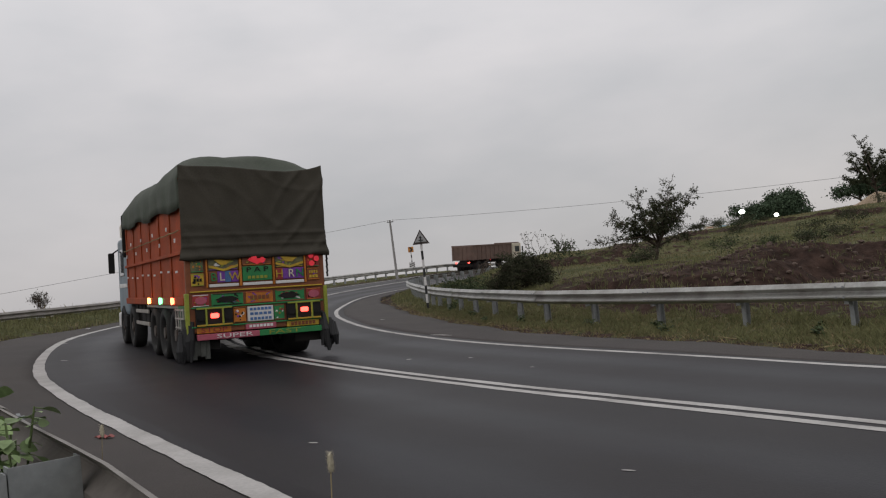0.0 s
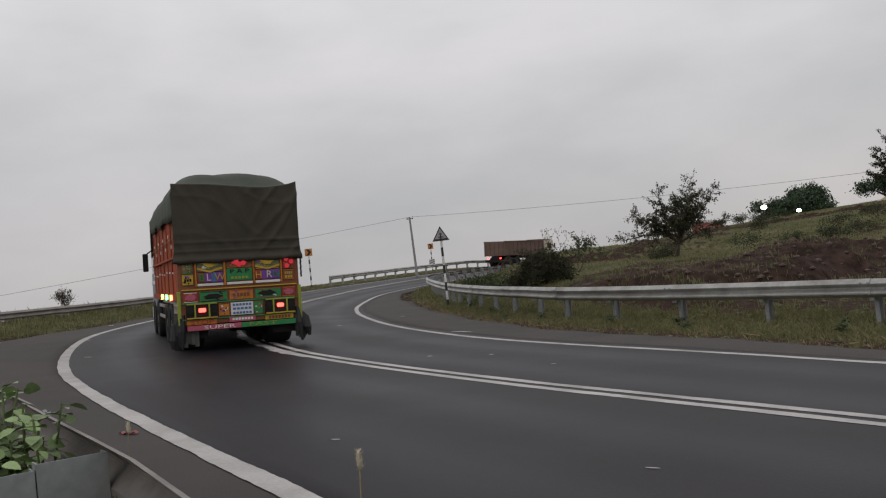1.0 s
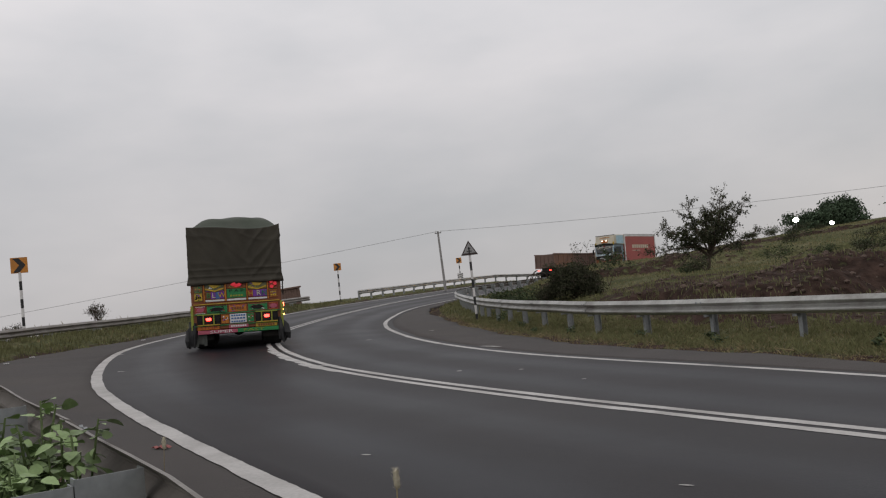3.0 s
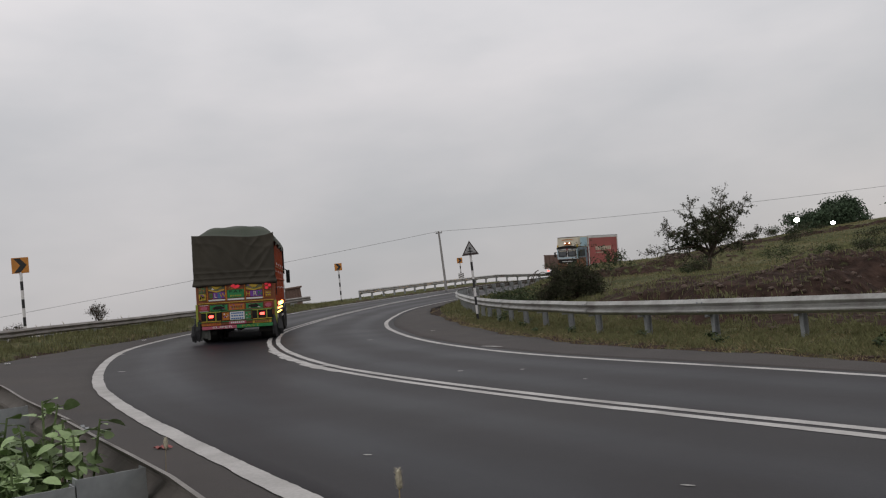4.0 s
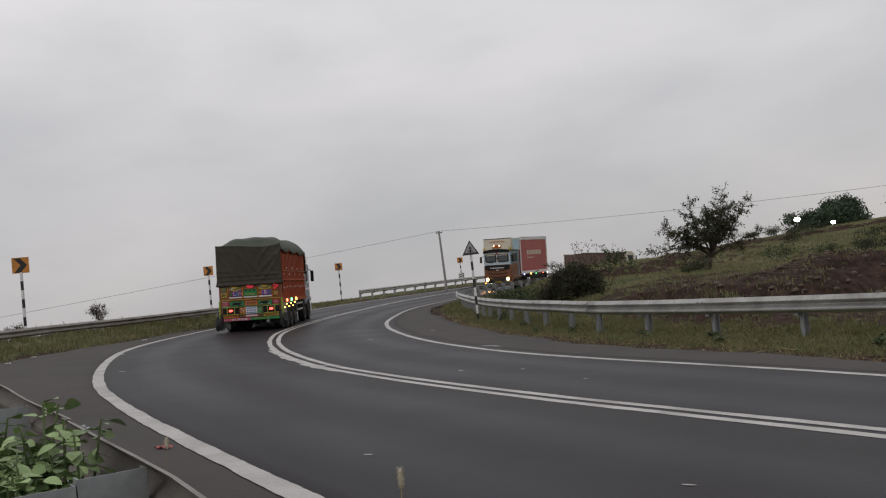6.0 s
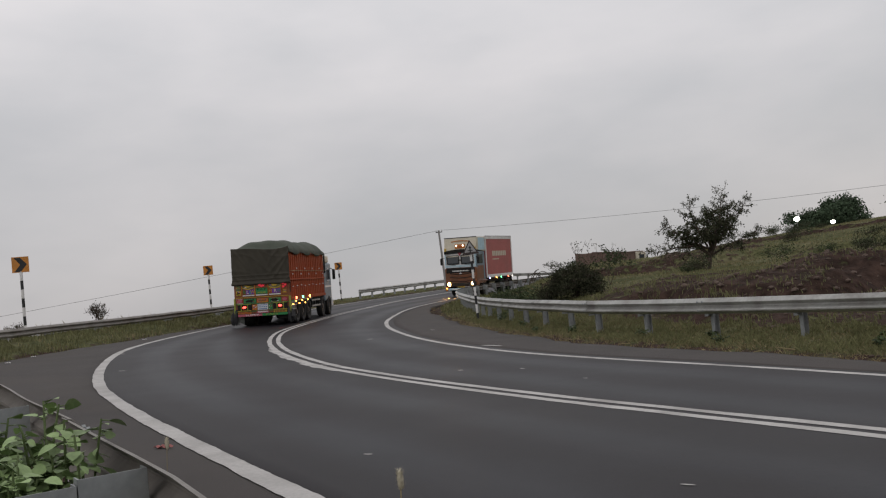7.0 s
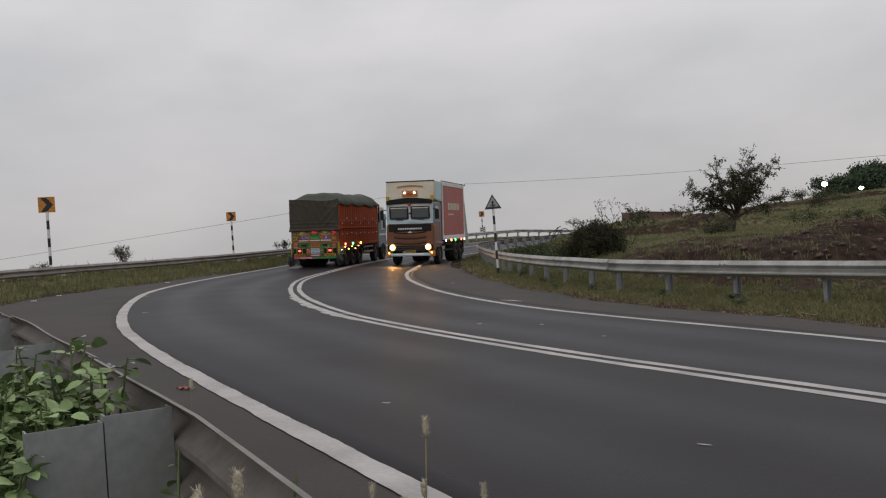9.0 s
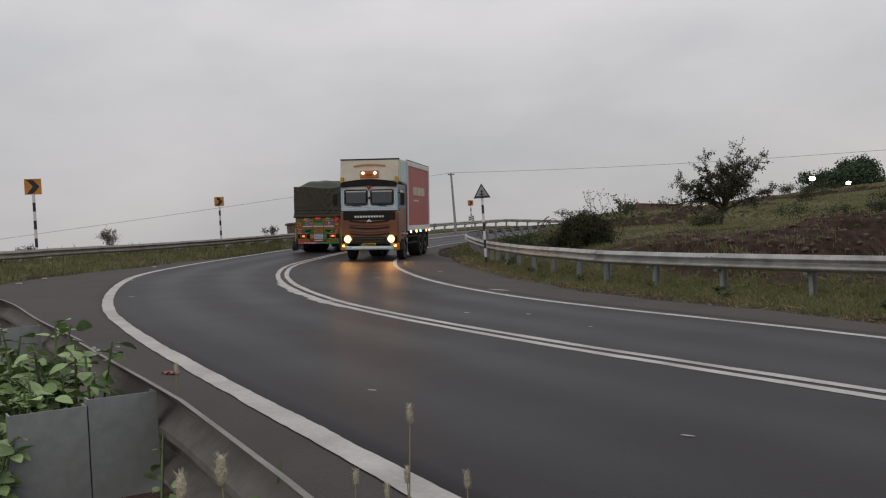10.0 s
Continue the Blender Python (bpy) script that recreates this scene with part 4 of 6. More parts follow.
grass("grass_inner_verge", scatter(120000, -1, 13, 9, 34, lambda p: inner_band(0.45, 5.5)(p) & (ground_heights(p)[1] < 0.6), 1, 0.14), 0.04, 0.17, M_GRASS, "uneven green grass on the inner verge", 11, width=0.007, lean=1.1)
grass("grass_inner_dry", scatter(50000, -1, 13, 9, 34, lambda p: inner_band(0.05, 4.5)(p) & ((ground_heights(p)[1] < 0.6) | inner_band(0.0, 1.3)(p)), 2, 0.22), 0.03, 0.13, M_STRAW, "dry straw-coloured grass on the inner verge", 12, width=0.006, lean=1.1)
grass("grass_inner_far", scatter(26000, -1, 14, 34, 70, inner_band(0.3, 6), 3, 0.2), 0.08, 0.26, M_GRASS, "green grass beside the guardrail", 13, width=0.018)
grass("grass_hill", scatter(90000, 4, 46, 16, 80, lambda p: visible_wedge(p) & (signed_distance(p, L_VIN) > 4) & (ground_heights(p)[1] < 0.45), 4, 0.3), 0.05, 0.17, M_GRASS, "tufts of green grass on the hillside", 14, width=0.014)
grass("grass_hill_dry", scatter(36000, 4, 50, 18, 92, lambda p: visible_wedge(p) & (signed_distance(p, L_VIN) > 4) & (ground_heights(p)[1] < 0.6), 5, 0.3), 0.05, 0.16, M_STRAW, "dry straw on the hillside", 15, width=0.014)
grass("grass_bank", scatter(30000, 4, 30, 17, 60, lambda p: visible_wedge(p) & (signed_distance(p, L_VIN) > 3.5) & (ground_heights(p)[1] > 0.35), 45, 0.22), 0.06, 0.22, M_GRASS, "sparse grass tufts on the bare bank", 46, width=0.011)
grass("grass_outer_verge", scatter(60000, -19, -5, 17, 66, outer_band(0.1, 4.2), 6, 0.18), 0.08, 0.28, M_GRASS, "rough green grass under the outer guardrail", 16, width=0.015)
grass("grass_outer_dry", scatter(10000, -19, -5, 17, 66, outer_band(-0.05, 4.0), 7, 0.2), 0.05, 0.20, M_STRAW, "dry grass under the outer guardrail", 17, width=0.014)
grass("grass_outer_far", scatter(9000, -9, 12, 62, 100, outer_band(0.1, 3.5), 8, 0.2), 0.05, 0.16, M_GRASS, "grass beside the far road", 18, width=0.02)


# tall thin weeds along the back of the outer guardrail
behind = np.array([along(L_RAIL, u)[0] + np.array([-along(L_RAIL, u)[1][1], along(L_RAIL, u)[1][0]]) * v for u, v in zip(np.random.RandomState(61).uniform(26, 62, 1500), np.random.RandomState(62).uniform(0.25, 0.8, 1500))])
grass("weeds_behind_rail", behind[wave(behind[:, 0] * 2, behind[:, 1] * 2, 1.0) > 0.05], 0.25, 0.62, M_STRAW, "tall thin weeds behind the outer guardrail", 63, width=0.004, lean=0.5)
grass("straw_road_edge", scatter(30000, -1, 13, 9, 40, inner_band(-0.12, 0.9), 64, 0.25), 0.02, 0.10, M_STRAW, "flattened dry straw along the road edge", 65, width=0.008, lean=2.2)
grass("grass_tufts", scatter(9000, -1, 13, 10, 34, inner_band(0.9, 5.0), 66, 0.07), 0.10, 0.28, M_GRASS, "taller tufts of grass under the guardrail", 67, width=0.008, lean=0.8)


def stones(name, pts, low, high, label, seed, material):
    """Loose stones, each an uneven small lump."""
    r = np.random.RandomState(seed)
    z = ground_heights(pts)[0]
    bm0 = bmesh.new()
    bmesh.ops.create_icosphere(bm0, subdivisions=1, radius=1.0)
    base = np.array([v.co[:] for v in bm0.verts])
    tri = np.array([[v.index for v in f.verts] for f in bm0.faces])
    bm0.free()
    vs, fs = [], []
    for k, (p, h) in enumerate(zip(pts, z)):
        s = r.uniform(low, high)
        vs.append(base * r.uniform(0.7, 1.25, base.shape) * np.array([s, s * 0.8, s * 0.55]) + np.array([p[0], p[1], h + s * 0.2]))
        fs.append(tri + k * len(base))
    return tagged(new(name, raw_mesh(name, np.vstack(vs), np.vstack(fs), material)), label, "stones", kind="stuff")


stones("stones_on_bank", scatter(3200, 5, 30, 18, 60, lambda p: visible_wedge(p) & (ground_heights(p)[1] > 0.4), 9), 0.025, 0.12, "brown stones and clods on the bare bank", 19, M_STONE)
stones("gravel_on_verge", scatter(5000, -2, 12, 9, 40, inner_band(-0.25, 0.5), 10), 0.012, 0.04, "small gravel along the road edge", 20, M_STONE)


# ---------------------------------------------------------------- lorries
M_ORANGE = mat("orange_body_paint", (0.31, 0.050, 0.010), 0.75, var=0.2, scale=2, fine=14, bump=0.08, dirt=(0.17, 0.045, 0.018), dirt_amount=0.6, spec=0.25)
M_TARP = mat("tarpaulin", (0.046, 0.041, 0.031), 0.72, var=0.2, scale=1.2, fine=40, bump=0.12, dirt=(0.085, 0.075, 0.055), dirt_amount=0.35, spec=0.25)
M_TARPGREEN = mat("tarpaulin_green", (0.055, 0.066, 0.048), 0.75, var=0.22, scale=1.5, fine=30, bump=0.2, dirt=(0.11, 0.11, 0.09), dirt_amount=0.4, spec=0.3)
M_TYRE = mat("tyre_rubber", (0.012, 0.0115, 0.011), 0.85, var=0.3, scale=6, fine=50, bump=0.2, dirt=(0.026, 0.022, 0.018), dirt_amount=0.4)
M_RIM = mat("rim_paint", (0.07, 0.055, 0.045), 0.7, var=0.25, bump=0.1)
M_CHASSIS = mat("chassis_black", (0.018, 0.017, 0.016), 0.85, var=0.3, bump=0.1, spec=0.2, dirt=(0.032, 0.026, 0.020), dirt_amount=0.3)
M_CABGREEN = mat("faded_green", (0.06, 0.12, 0.075), 0.7, var=0.3, scale=5, bump=0.08, dirt=(0.10, 0.09, 0.08), dirt_amount=0.7)
M_DUSTYWHITE = mat("dusty_white", (0.34, 0.32, 0.29), 0.8, var=0.2, bump=0.05, dirt=(0.12, 0.10, 0.08), dirt_amount=0.6)
M_FLAP = mat("dusty_cloth", (0.075, 0.080, 0.072), 0.9, var=0.3, scale=6, bump=0.1, dirt=(0.04, 0.035, 0.03), dirt_amount=0.6)
M_YEL = mat("panel_yellow", (0.46, 0.30, 0.02), 0.5, var=0.2, scale=6, bump=0.03, dirt=(0.22, 0.14, 0.04), dirt_amount=0.4)
M_GRN = mat("panel_green", (0.016, 0.20, 0.055), 0.5, var=0.2, scale=6, bump=0.03, dirt=(0.03, 0.10, 0.04), dirt_amount=0.4)
M_LIME = mat("panel_lime", (0.24, 0.27, 0.03), 0.5, var=0.2, scale=6, bump=0.03)
M_RED = mat("panel_red", (0.30, 0.028, 0.025), 0.5, var=0.2, scale=6, bump=0.03, dirt=(0.15, 0.03, 0.02), dirt_amount=0.4)
M_PINK = mat("panel_pink", (0.38, 0.08, 0.12), 0.5, var=0.2, scale=6, bump=0.03)
M_PURPLE = mat("panel_purple", (0.16, 0.04, 0.30), 0.5, var=0.2, scale=6, bump=0.03)
M_BLUE = mat("panel_blue", (0.06, 0.14, 0.32), 0.5, var=0.2, scale=6, bump=0.03)
M_AMBER = mat("panel_amber", (0.46, 0.15, 0.012), 0.5, var=0.2, scale=6, bump=0.03)
M_DULL = mat("clear_sheet_grey", (0.085, 0.085, 0.045), 0.35, var=0.45, scale=9, fine=30, bump=0.08, dirt=(0.26, 0.24, 0.05), dirt_amount=0.5)
M_MAROON = mat("frame_maroon", (0.19, 0.058, 0.018), 0.55, var=0.2, scale=6, bump=0.05)
M_CREAM = mat("cream_paint", (0.58, 0.53, 0.42), 0.5, var=0.1, scale=2, fine=20, bump=0.03, dirt=(0.30, 0.25, 0.17), dirt_amount=0.4)
M_SKYBLUE = mat("pale_blue_paint", (0.36, 0.52, 0.60), 0.45, var=0.12, scale=3, bump=0.03, dirt=(0.22, 0.27, 0.30), dirt_amount=0.4)
M_CABGREY = mat("cab_grey_blue", (0.15, 0.20, 0.235), 0.5, var=0.2, scale=3, bump=0.04, dirt=(0.09, 0.09, 0.09), dirt_amount=0.5)
M_BROWN = mat("brown_paint", (0.17, 0.062, 0.024), 0.4, var=0.2, scale=3, bump=0.04, dirt=(0.08, 0.04, 0.025), dirt_amount=0.4)
M_BOXRED = mat("container_red", (0.37, 0.092, 0.084), 0.55, var=0.12, scale=1.2, fine=12, bump=0.05, dirt=(0.22, 0.085, 0.07), dirt_amount=0.5)
M_RUST = mat("rust_brown_body", (0.145, 0.092, 0.072), 0.8, var=0.2, scale=1.5, fine=12, bump=0.1, dirt=(0.10, 0.065, 0.052), dirt_amount=0.5)
M_GLASS = mat("dark_glass", (0.055, 0.062, 0.068), 0.10, var=0.0, bump=0.0, spec=0.7)
M_TAIL = mat("tail_lamp", (0.6, 0.03, 0.03), 0.3, var=0.0, bump=0.0, glow=(1.0, 0.07, 0.05), power=5)
# faint glow added to the red of the reflectors and the flower ornament
M_DEEPRED = mat("glowing_red_reflector", (0.5, 0.02, 0.03), 0.3, var=0.0, bump=0.0, glow=(1.0, 0.05, 0.08), power=0.25)
M_AMBERLAMP = mat("amber_lamp", (0.7, 0.3, 0.05), 0.3, var=0.0, bump=0.0, glow=(1.0, 0.42, 0.08), power=9)
M_GREENLAMP = mat("green_lamp", (0.1, 0.6, 0.2), 0.3, var=0.0, bump=0.0, glow=(0.15, 1.0, 0.35), power=5)
M_REDLAMP = mat("red_lamp", (0.7, 0.1, 0.05), 0.3, var=0.0, bump=0.0, glow=(1.0, 0.16, 0.07), power=7)
M_BLUELAMP = mat("blue_lamp", (0.3, 0.3, 0.8), 0.3, var=0.0, bump=0.0, glow=(0.45, 0.45, 1.0), power=5)
M_HEADLAMP = mat("head_lamp", (0.9, 0.8, 0.5), 0.3, var=0.0, bump=0.0, glow=(1.0, 0.47, 0.13), power=330)
M_LAMPGLASS = mat("lamp_glass", (0.9, 0.75, 0.4), 0.3, var=0.0, bump=0.0, glow=(1.0, 0.60, 0.18), power=1.6)
M_WHITELAMP = mat("white_lamp", (0.9, 0.9, 0.85), 0.3, var=0.0, bump=0.0, glow=(1.0, 0.90, 0.78), power=3)


def lens(x, y, z, r, depth=0.05, axis="y"):
    d = Vector((0, depth, 0)) if axis == "y" else Vector((depth, 0, 0))
    c = Vector((x, y, z))
    return rod(c - d / 2, c + d / 2, r, r * 0.8, n=14)


def tyre_mesh(radius, width):
    bm = bmesh.new()
    prof = [(0.58, 0.30), (0.66, 0.46), (0.86, 0.50), (0.97, 0.44), (1.0, 0.30), (1.0, -0.30), (0.97, -0.44), (0.86, -0.50), (0.66, -0.46), (0.58, -0.30)]
    n = 26
    rings = []
    for k in range(n):
        a = 2 * math.pi * k / n
        rings.append([bm.verts.new((w * width, r * radius * math.cos(a), r * radius * math.sin(a))) for r, w in prof])
    for k in range(n):
        a, b = rings[k], rings[(k + 1) % n]
        for i in range(len(prof)):
            j = (i + 1) % len(prof)
            bm.faces.new((a[i], a[j], b[j], b[i]))
    return mesh_of("wheel", bm, M_TYRE, True)


def rim_mesh(radius, width):
    bm = bmesh.new()
    add_rod(bm, (-width * 0.30, 0, 0), (width * 0.30, 0, 0), radius * 0.6, n=20)
    add_rod(bm, (-width * 0.46, 0, 0), (width * 0.46, 0, 0), radius * 0.22, n=12)
    for k in range(8):
        a = 2 * math.pi * k / 8
        c = Vector((0, math.cos(a), math.sin(a))) * radius * 0.38
        add_rod(bm, c - Vector((width * 0.36, 0, 0)), c + Vector((width * 0.36, 0, 0)), 0.022, n=6)
    return mesh_of("rim", bm, M_RIM)


WHEELS = {}


def add_wheels(truck, axles, radius, half, single, dual):
    """Pairs of wheels; axles: (place along the lorry, whether twin tyres)."""
    meshes = {w: (tyre_mesh(radius, w), rim_mesh(radius, w)) for w in (single, dual)}
    WHEELS[truck.name] = (radius, [])
    for y, twin in axles:
        w = dual if twin else single
        for sx in (-1, 1):
            m = pose(sx * (half - w / 2), y, radius)
            wheel = share("wheel", meshes[w][0], truck, m)
            share("rim", meshes[w][1], wheel, label="dusty brown steel rim")
            WHEELS[truck.name][1].append((wheel, sx * (half - w / 2), y))


def plate(truck, name, x0, x1, z0, z1, material, y=-0.03, depth=0.03, label=""):
    return part(name, box(x0, x1, y - depth, y, z0, z1, bevel=0.006), material, truck, label)


def letters_on(parent, text, x, z, size, width, material, y, turn=0.0, label=""):
    me = lettering(text, size, 0.006, width)
    me.materials.clear()
    me.materials.append(material)
    return share("lettering", me, parent, pose(x, y, z, 0, 0, turn), label)


def bars_on(parent, x0, x1, z, height, count, material, y, name="writing_bar"):
    """Writing too small to read: a row of short bars."""
    bm = bmesh.new()
    w = (x1 - x0) / count
    for k in range(count):
        add_box(bm, x0 + w * (k + 0.12), x0 + w * (k + 0.86), y - 0.006, y, z - height / 2, z + height / 2)
    return part(name, bm, material, parent)


def tarp_top(truck):
    """The tarpaulin over the load: humped on top, hanging over both sides."""
    nx, ny = 31, 49
    verts = []
    rs = np.random.RandomState(4)
    fold = rs.uniform(0, 6.28, 8)
    for j in range(ny):
        y = -0.02 + 7.9 * j / (ny - 1)
        for i in range(nx):
            u = -1 + 2 * i / (nx - 1)
            hump = 0.44 + 0.06 * math.sin(y * 1.15 + 0.6) + 0.03 * math.sin(y * 3.1 + fold[0])
            hump *= min(1.0, 0.40 + y / 2.4) * min(1.0, 0.5 + (7.9 - y) / 0.9)
            if abs(u) < 0.76:
                v = u / 0.76
                x, z = 1.27 * v, 3.30 + hump * (1 - abs(v) ** 5) + 0.018 * math.sin(9 * v + 3 * y + fold[1])
                z += (3.42 - (0.02 + 0.10 * ease(-0.6, 0.5, np.float64(v))) * (1 - abs(v) ** 4) - z) * (1 - ease(0.0, 0.7, np.float64(y)))
            else:
                k = (abs(u) - 0.76) / 0.24
                drop = (0.60 - 0.02 * y + 0.05 * math.sin(2.2 * y + fold[2])) if u < 0 else (0.20 + 0.05 * math.sin(2.6 * y + fold[3]))
                x = math.copysign(1.28 + 0.025 * math.sin(5.5 * y + fold[4]) * k + 0.012 * math.sin(13 * y) * k, u)
                z = 3.30 - drop * k
            verts.append((x, y, z))
    faces = [(j * nx + i, j * nx + i + 1, (j + 1) * nx + i + 1, (j + 1) * nx + i) for j in range(ny - 1) for i in range(nx - 1)]
    ob = share("tarpaulin_top", raw_mesh("tarpaulin_top", verts, faces, M_TARPGREEN, True), truck, label="green-grey tarpaulin humped over the load")
    ob.modifiers.new("thick", "SOLIDIFY").thickness = 0.015


def ridge(v):
    """A sharp crease once in every unit of v."""
    w = abs(v - math.floor(v) - 0.5) * 2
    return max(0.0, 1 - w * 3.2) ** 1.5


def tarp_rear(truck):
    """The tarpaulin that hangs over the tailgate, with creases and a gathered hem."""
    nx, nz = 61, 61
    verts = []
    for j in range(nz):
        z = 1.80 + (3.42 - 1.80) * j / (nz - 1)
        for i in range(nx):
            u = -1 + 2 * i / (nx - 1)
            sag = (0.02 + 0.10 * ease(-0.6, 0.5, np.float64(u))) * (1 - abs(u) ** 4) * ease(2.9, 3.42, np.float64(z))
            right, left = ease(0.0, 0.6, np.float64(u)), ease(0.3, 0.9, np.float64(-u))
            crease = 0.035 * ridge(u * 1.9 - (z - 1.8) * 1.5 + 0.3 * math.sin(2.2 * z) + 0.4) * right + 0.03 * ridge(u * 1.1 - z * 0.9 + 0.25) * right + 0.028 * ridge(u * 1.5 + (z - 1.8) * 0.9 - 0.5) * left
            crease += 0.014 * math.sin(4 * u + 2.1 * z) + 0.006 * math.sin(13 * u - 4 * z) + 0.006 * math.sin(23 * u + 9 * z) + 0.012 * ridge(u * 0.8 + z * 1.3 + 0.2 * math.sin(4 * u))
            seam = math.exp(-((z - 2.22) / 0.022) ** 2) + math.exp(-((z - 2.04) / 0.022) ** 2)
            hem = 0.018 * seam + 0.05 * math.exp(-((z - 1.86) / 0.06) ** 2)
            flare = 0.045 * (1 - ease(1.8, 2.1, np.float64(z)))
            verts.append((u * (1.265 + flare), -0.06 - crease - hem - 0.03 * (1 - u * u), z - sag + 0.012 * math.sin(14 * u + 2 * z) * (j == 0)))
    faces = [(j * nx + i, j * nx + i + 1, (j + 1) * nx + i + 1, (j + 1) * nx + i) for j in range(nz - 1) for i in range(nx - 1)]
    ob = share("tarpaulin_rear", raw_mesh("tarpaulin_rear", verts, faces, M_TARP, True), truck, label="dark olive tarpaulin creased over the tailgate")
    ob.modifiers.new("thick", "SOLIDIFY").thickness = 0.015


def motif(gate, x0, x1, z0, z1, colours, r):
    """Painted flourishes on one panel of the tailgate: a border, petals, dots and strokes."""
    w, h = x1 - x0, z1 - z0
    for c in r.choice(len(colours), 3, replace=False):
        bm = bmesh.new()
        for k in range(4):
            cx, cz = x0 + w * r.uniform(0.14, 0.86), z0 + h * r.uniform(0.16, 0.84)
            a, b, turn = w * r.uniform(0.03, 0.11), h * r.uniform(0.03, 0.10), r.uniform(-0.7, 0.7)
            ring = [(a * math.cos(q), b * math.sin(q) * (1 + 0.3 * math.cos(3 * q))) for q in np.linspace(0, 5.6, 9)]
            ring = [(u * math.cos(turn) - v * math.sin(turn), u * math.sin(turn) + v * math.cos(turn)) for u, v in ring]
            prism(bm, ring, 0.006, pose(cx, -0.0655 - 0.0006 * k, cz))
        tagged(part("painted_flourish", bm, colours[c], gate), kind="stuff")
    bm = bmesh.new()
    for e in (z0 + h * 0.05, z1 - h * 0.05):
        add_box(bm, x0 + w * 0.04, x1 - w * 0.04, -0.066, -0.06, e - 0.006, e + 0.006)
    tagged(part("painted_border", bm, colours[r.randint(len(colours))], gate), kind="stuff")


def painted_lorry():
    """The loaded lorry with its painted tailgate. Origin on the road under the tailgate, y ahead."""
    t = thing("cargo_truck", Matrix(), "orange loaded truck with painted tailgate under a dark tarpaulin", "truck")
    # cargo body: floor, sides with ribs, tailgate frame
    body = part("cargo_body", box(-1.20, 1.20, 0.05, 7.85, 1.08, 3.20, bevel=0.02), M_ORANGE, t, "orange steel cargo body")
    rib = mesh_of("rib", box(-0.006, 0.006, -0.075, 0.075, 1.10, 3.24, bevel=0.012), M_ORANGE)
    for sx in (-1, 1):
        for k in range(0, 19, 1 if sx > 0 else 3):
            share("rib", rib, body, pose(sx * 1.215, 0.12 + k * 0.425, 0))
        for z, r in ((1.12, 0.07), (1.95, 0.03), (3.2, 0.05)):
            part("side_rail", box(sx * 1.20, sx * 1.262, 0.02, 7.9, z - r, z + r, bevel=0.012), M_ORANGE, body)
        bm = bmesh.new()
        for k in range(9):
            add_box(bm, sx * 1.252, sx * 1.268, 0.45 + k * 0.85, 0.63 + k * 0.85, 1.62 + 0.02 * (k % 3), 1.655 + 0.02 * (k % 3))
            add_box(bm, sx * 1.252, sx * 1.268, 0.55 + k * 0.85, 0.63 + k * 0.85, 2.15 + 0.25 * (k % 2), 2.22 + 0.25 * (k % 2))
        part("hook_row", bm, M_WHITE, body, "small pale rope hooks")
        bm = bmesh.new()
        for k in range(16):
            a, b = (0.1 + k * 0.48, 0.1 + (k + 1) * 0.48)
            add_rod(bm, (sx * 1.275, a, 2.33 - 0.012 * (k % 2)), (sx * 1.275, b, 2.33 - 0.012 * ((k + 1) % 2)), 0.012, n=5)
        part("rope", bm, M_STRAW, body, "thin pale lashing rope")
    # side guards and marker lamps
    for sx in (-1, 1):
        part("side_guard", box(sx * 1.16, sx * 1.20, 4.7, 6.7, 0.85, 0.93, bevel=0.01), M_DUSTYWHITE, t, "dusty white side guard bar")
        part("side_guard", box(sx * 1.16, sx * 1.20, 4.7, 6.7, 0.58, 0.66, bevel=0.01), M_DUSTYWHITE, t, "dusty white side guard bar")
        for k in range(4):
            part("guard_post", box(sx * 1.12, sx * 1.16, 4.75 + k * 0.63, 4.81 + k * 0.63, 0.55, 1.05, bevel=0.008), M_CHASSIS, t)
        for y, m in ((0.95, M_REDLAMP), (2.3, M_GREENLAMP), (3.8, M_AMBERLAMP)):
            part("marker_lamp_or_glint", lens(sx * 1.29, y, 1.13, 0.065, 0.05, "x"), m, t)
        part("mudguard", box(sx * 0.66, sx * 1.20, 0.12, 0.15, 0.28, 1.05, bevel=0.01), M_CHASSIS, t)
        part("mudguard_cover", box(sx * 0.70, sx * 1.23, 0.16, 0.80, 0.98, 1.06, bevel=0.02), M_GRN, t, "green mudguard cover")
        part("side_flap", box(sx * 1.19, sx * 1.225, 0.10, 0.75, 0.62, 0.98, bevel=0.015), M_CABGREEN, t, "faded green side flap")
        part("lower_rail", box(sx * 1.19, sx * 1.225, 0.7, 4.6, 0.99, 1.05, bevel=0.01), M_DUSTYWHITE, t, "dusty white lower side rail")
    for sx in (-1, 1):
        for k in range(4):
            part("ladder_bar", box(sx * 1.225, sx * 1.245, 0.25 + k * 0.24, 0.28 + k * 0.24, 0.62, 1.0, bevel=0.006), M_DUSTYWHITE, t, "dusty white painted guard bar")
        for z in (0.66, 0.82, 0.97):
            part("ladder_bar", box(sx * 1.226, sx * 1.244, 0.2, 1.05, z - 0.015, z + 0.015, bevel=0.006), M_DUSTYWHITE, t, "dusty white painted guard bar")
    # glowing dots added to stand in for headlamp light reflected by the ladder bars
    for k in range(6):
        part("marker_lamp_or_glint", lens(1.27, 0.3 + k * 0.62, 0.86 + 0.12 * (k % 2), 0.024, 0.05, "x"), M_AMBERLAMP, t, "amber glow standing in for headlamp light thrown back by the guard bars")
    bm = bmesh.new()
    for k in range(7):
        z = 1.80 - k * 0.055
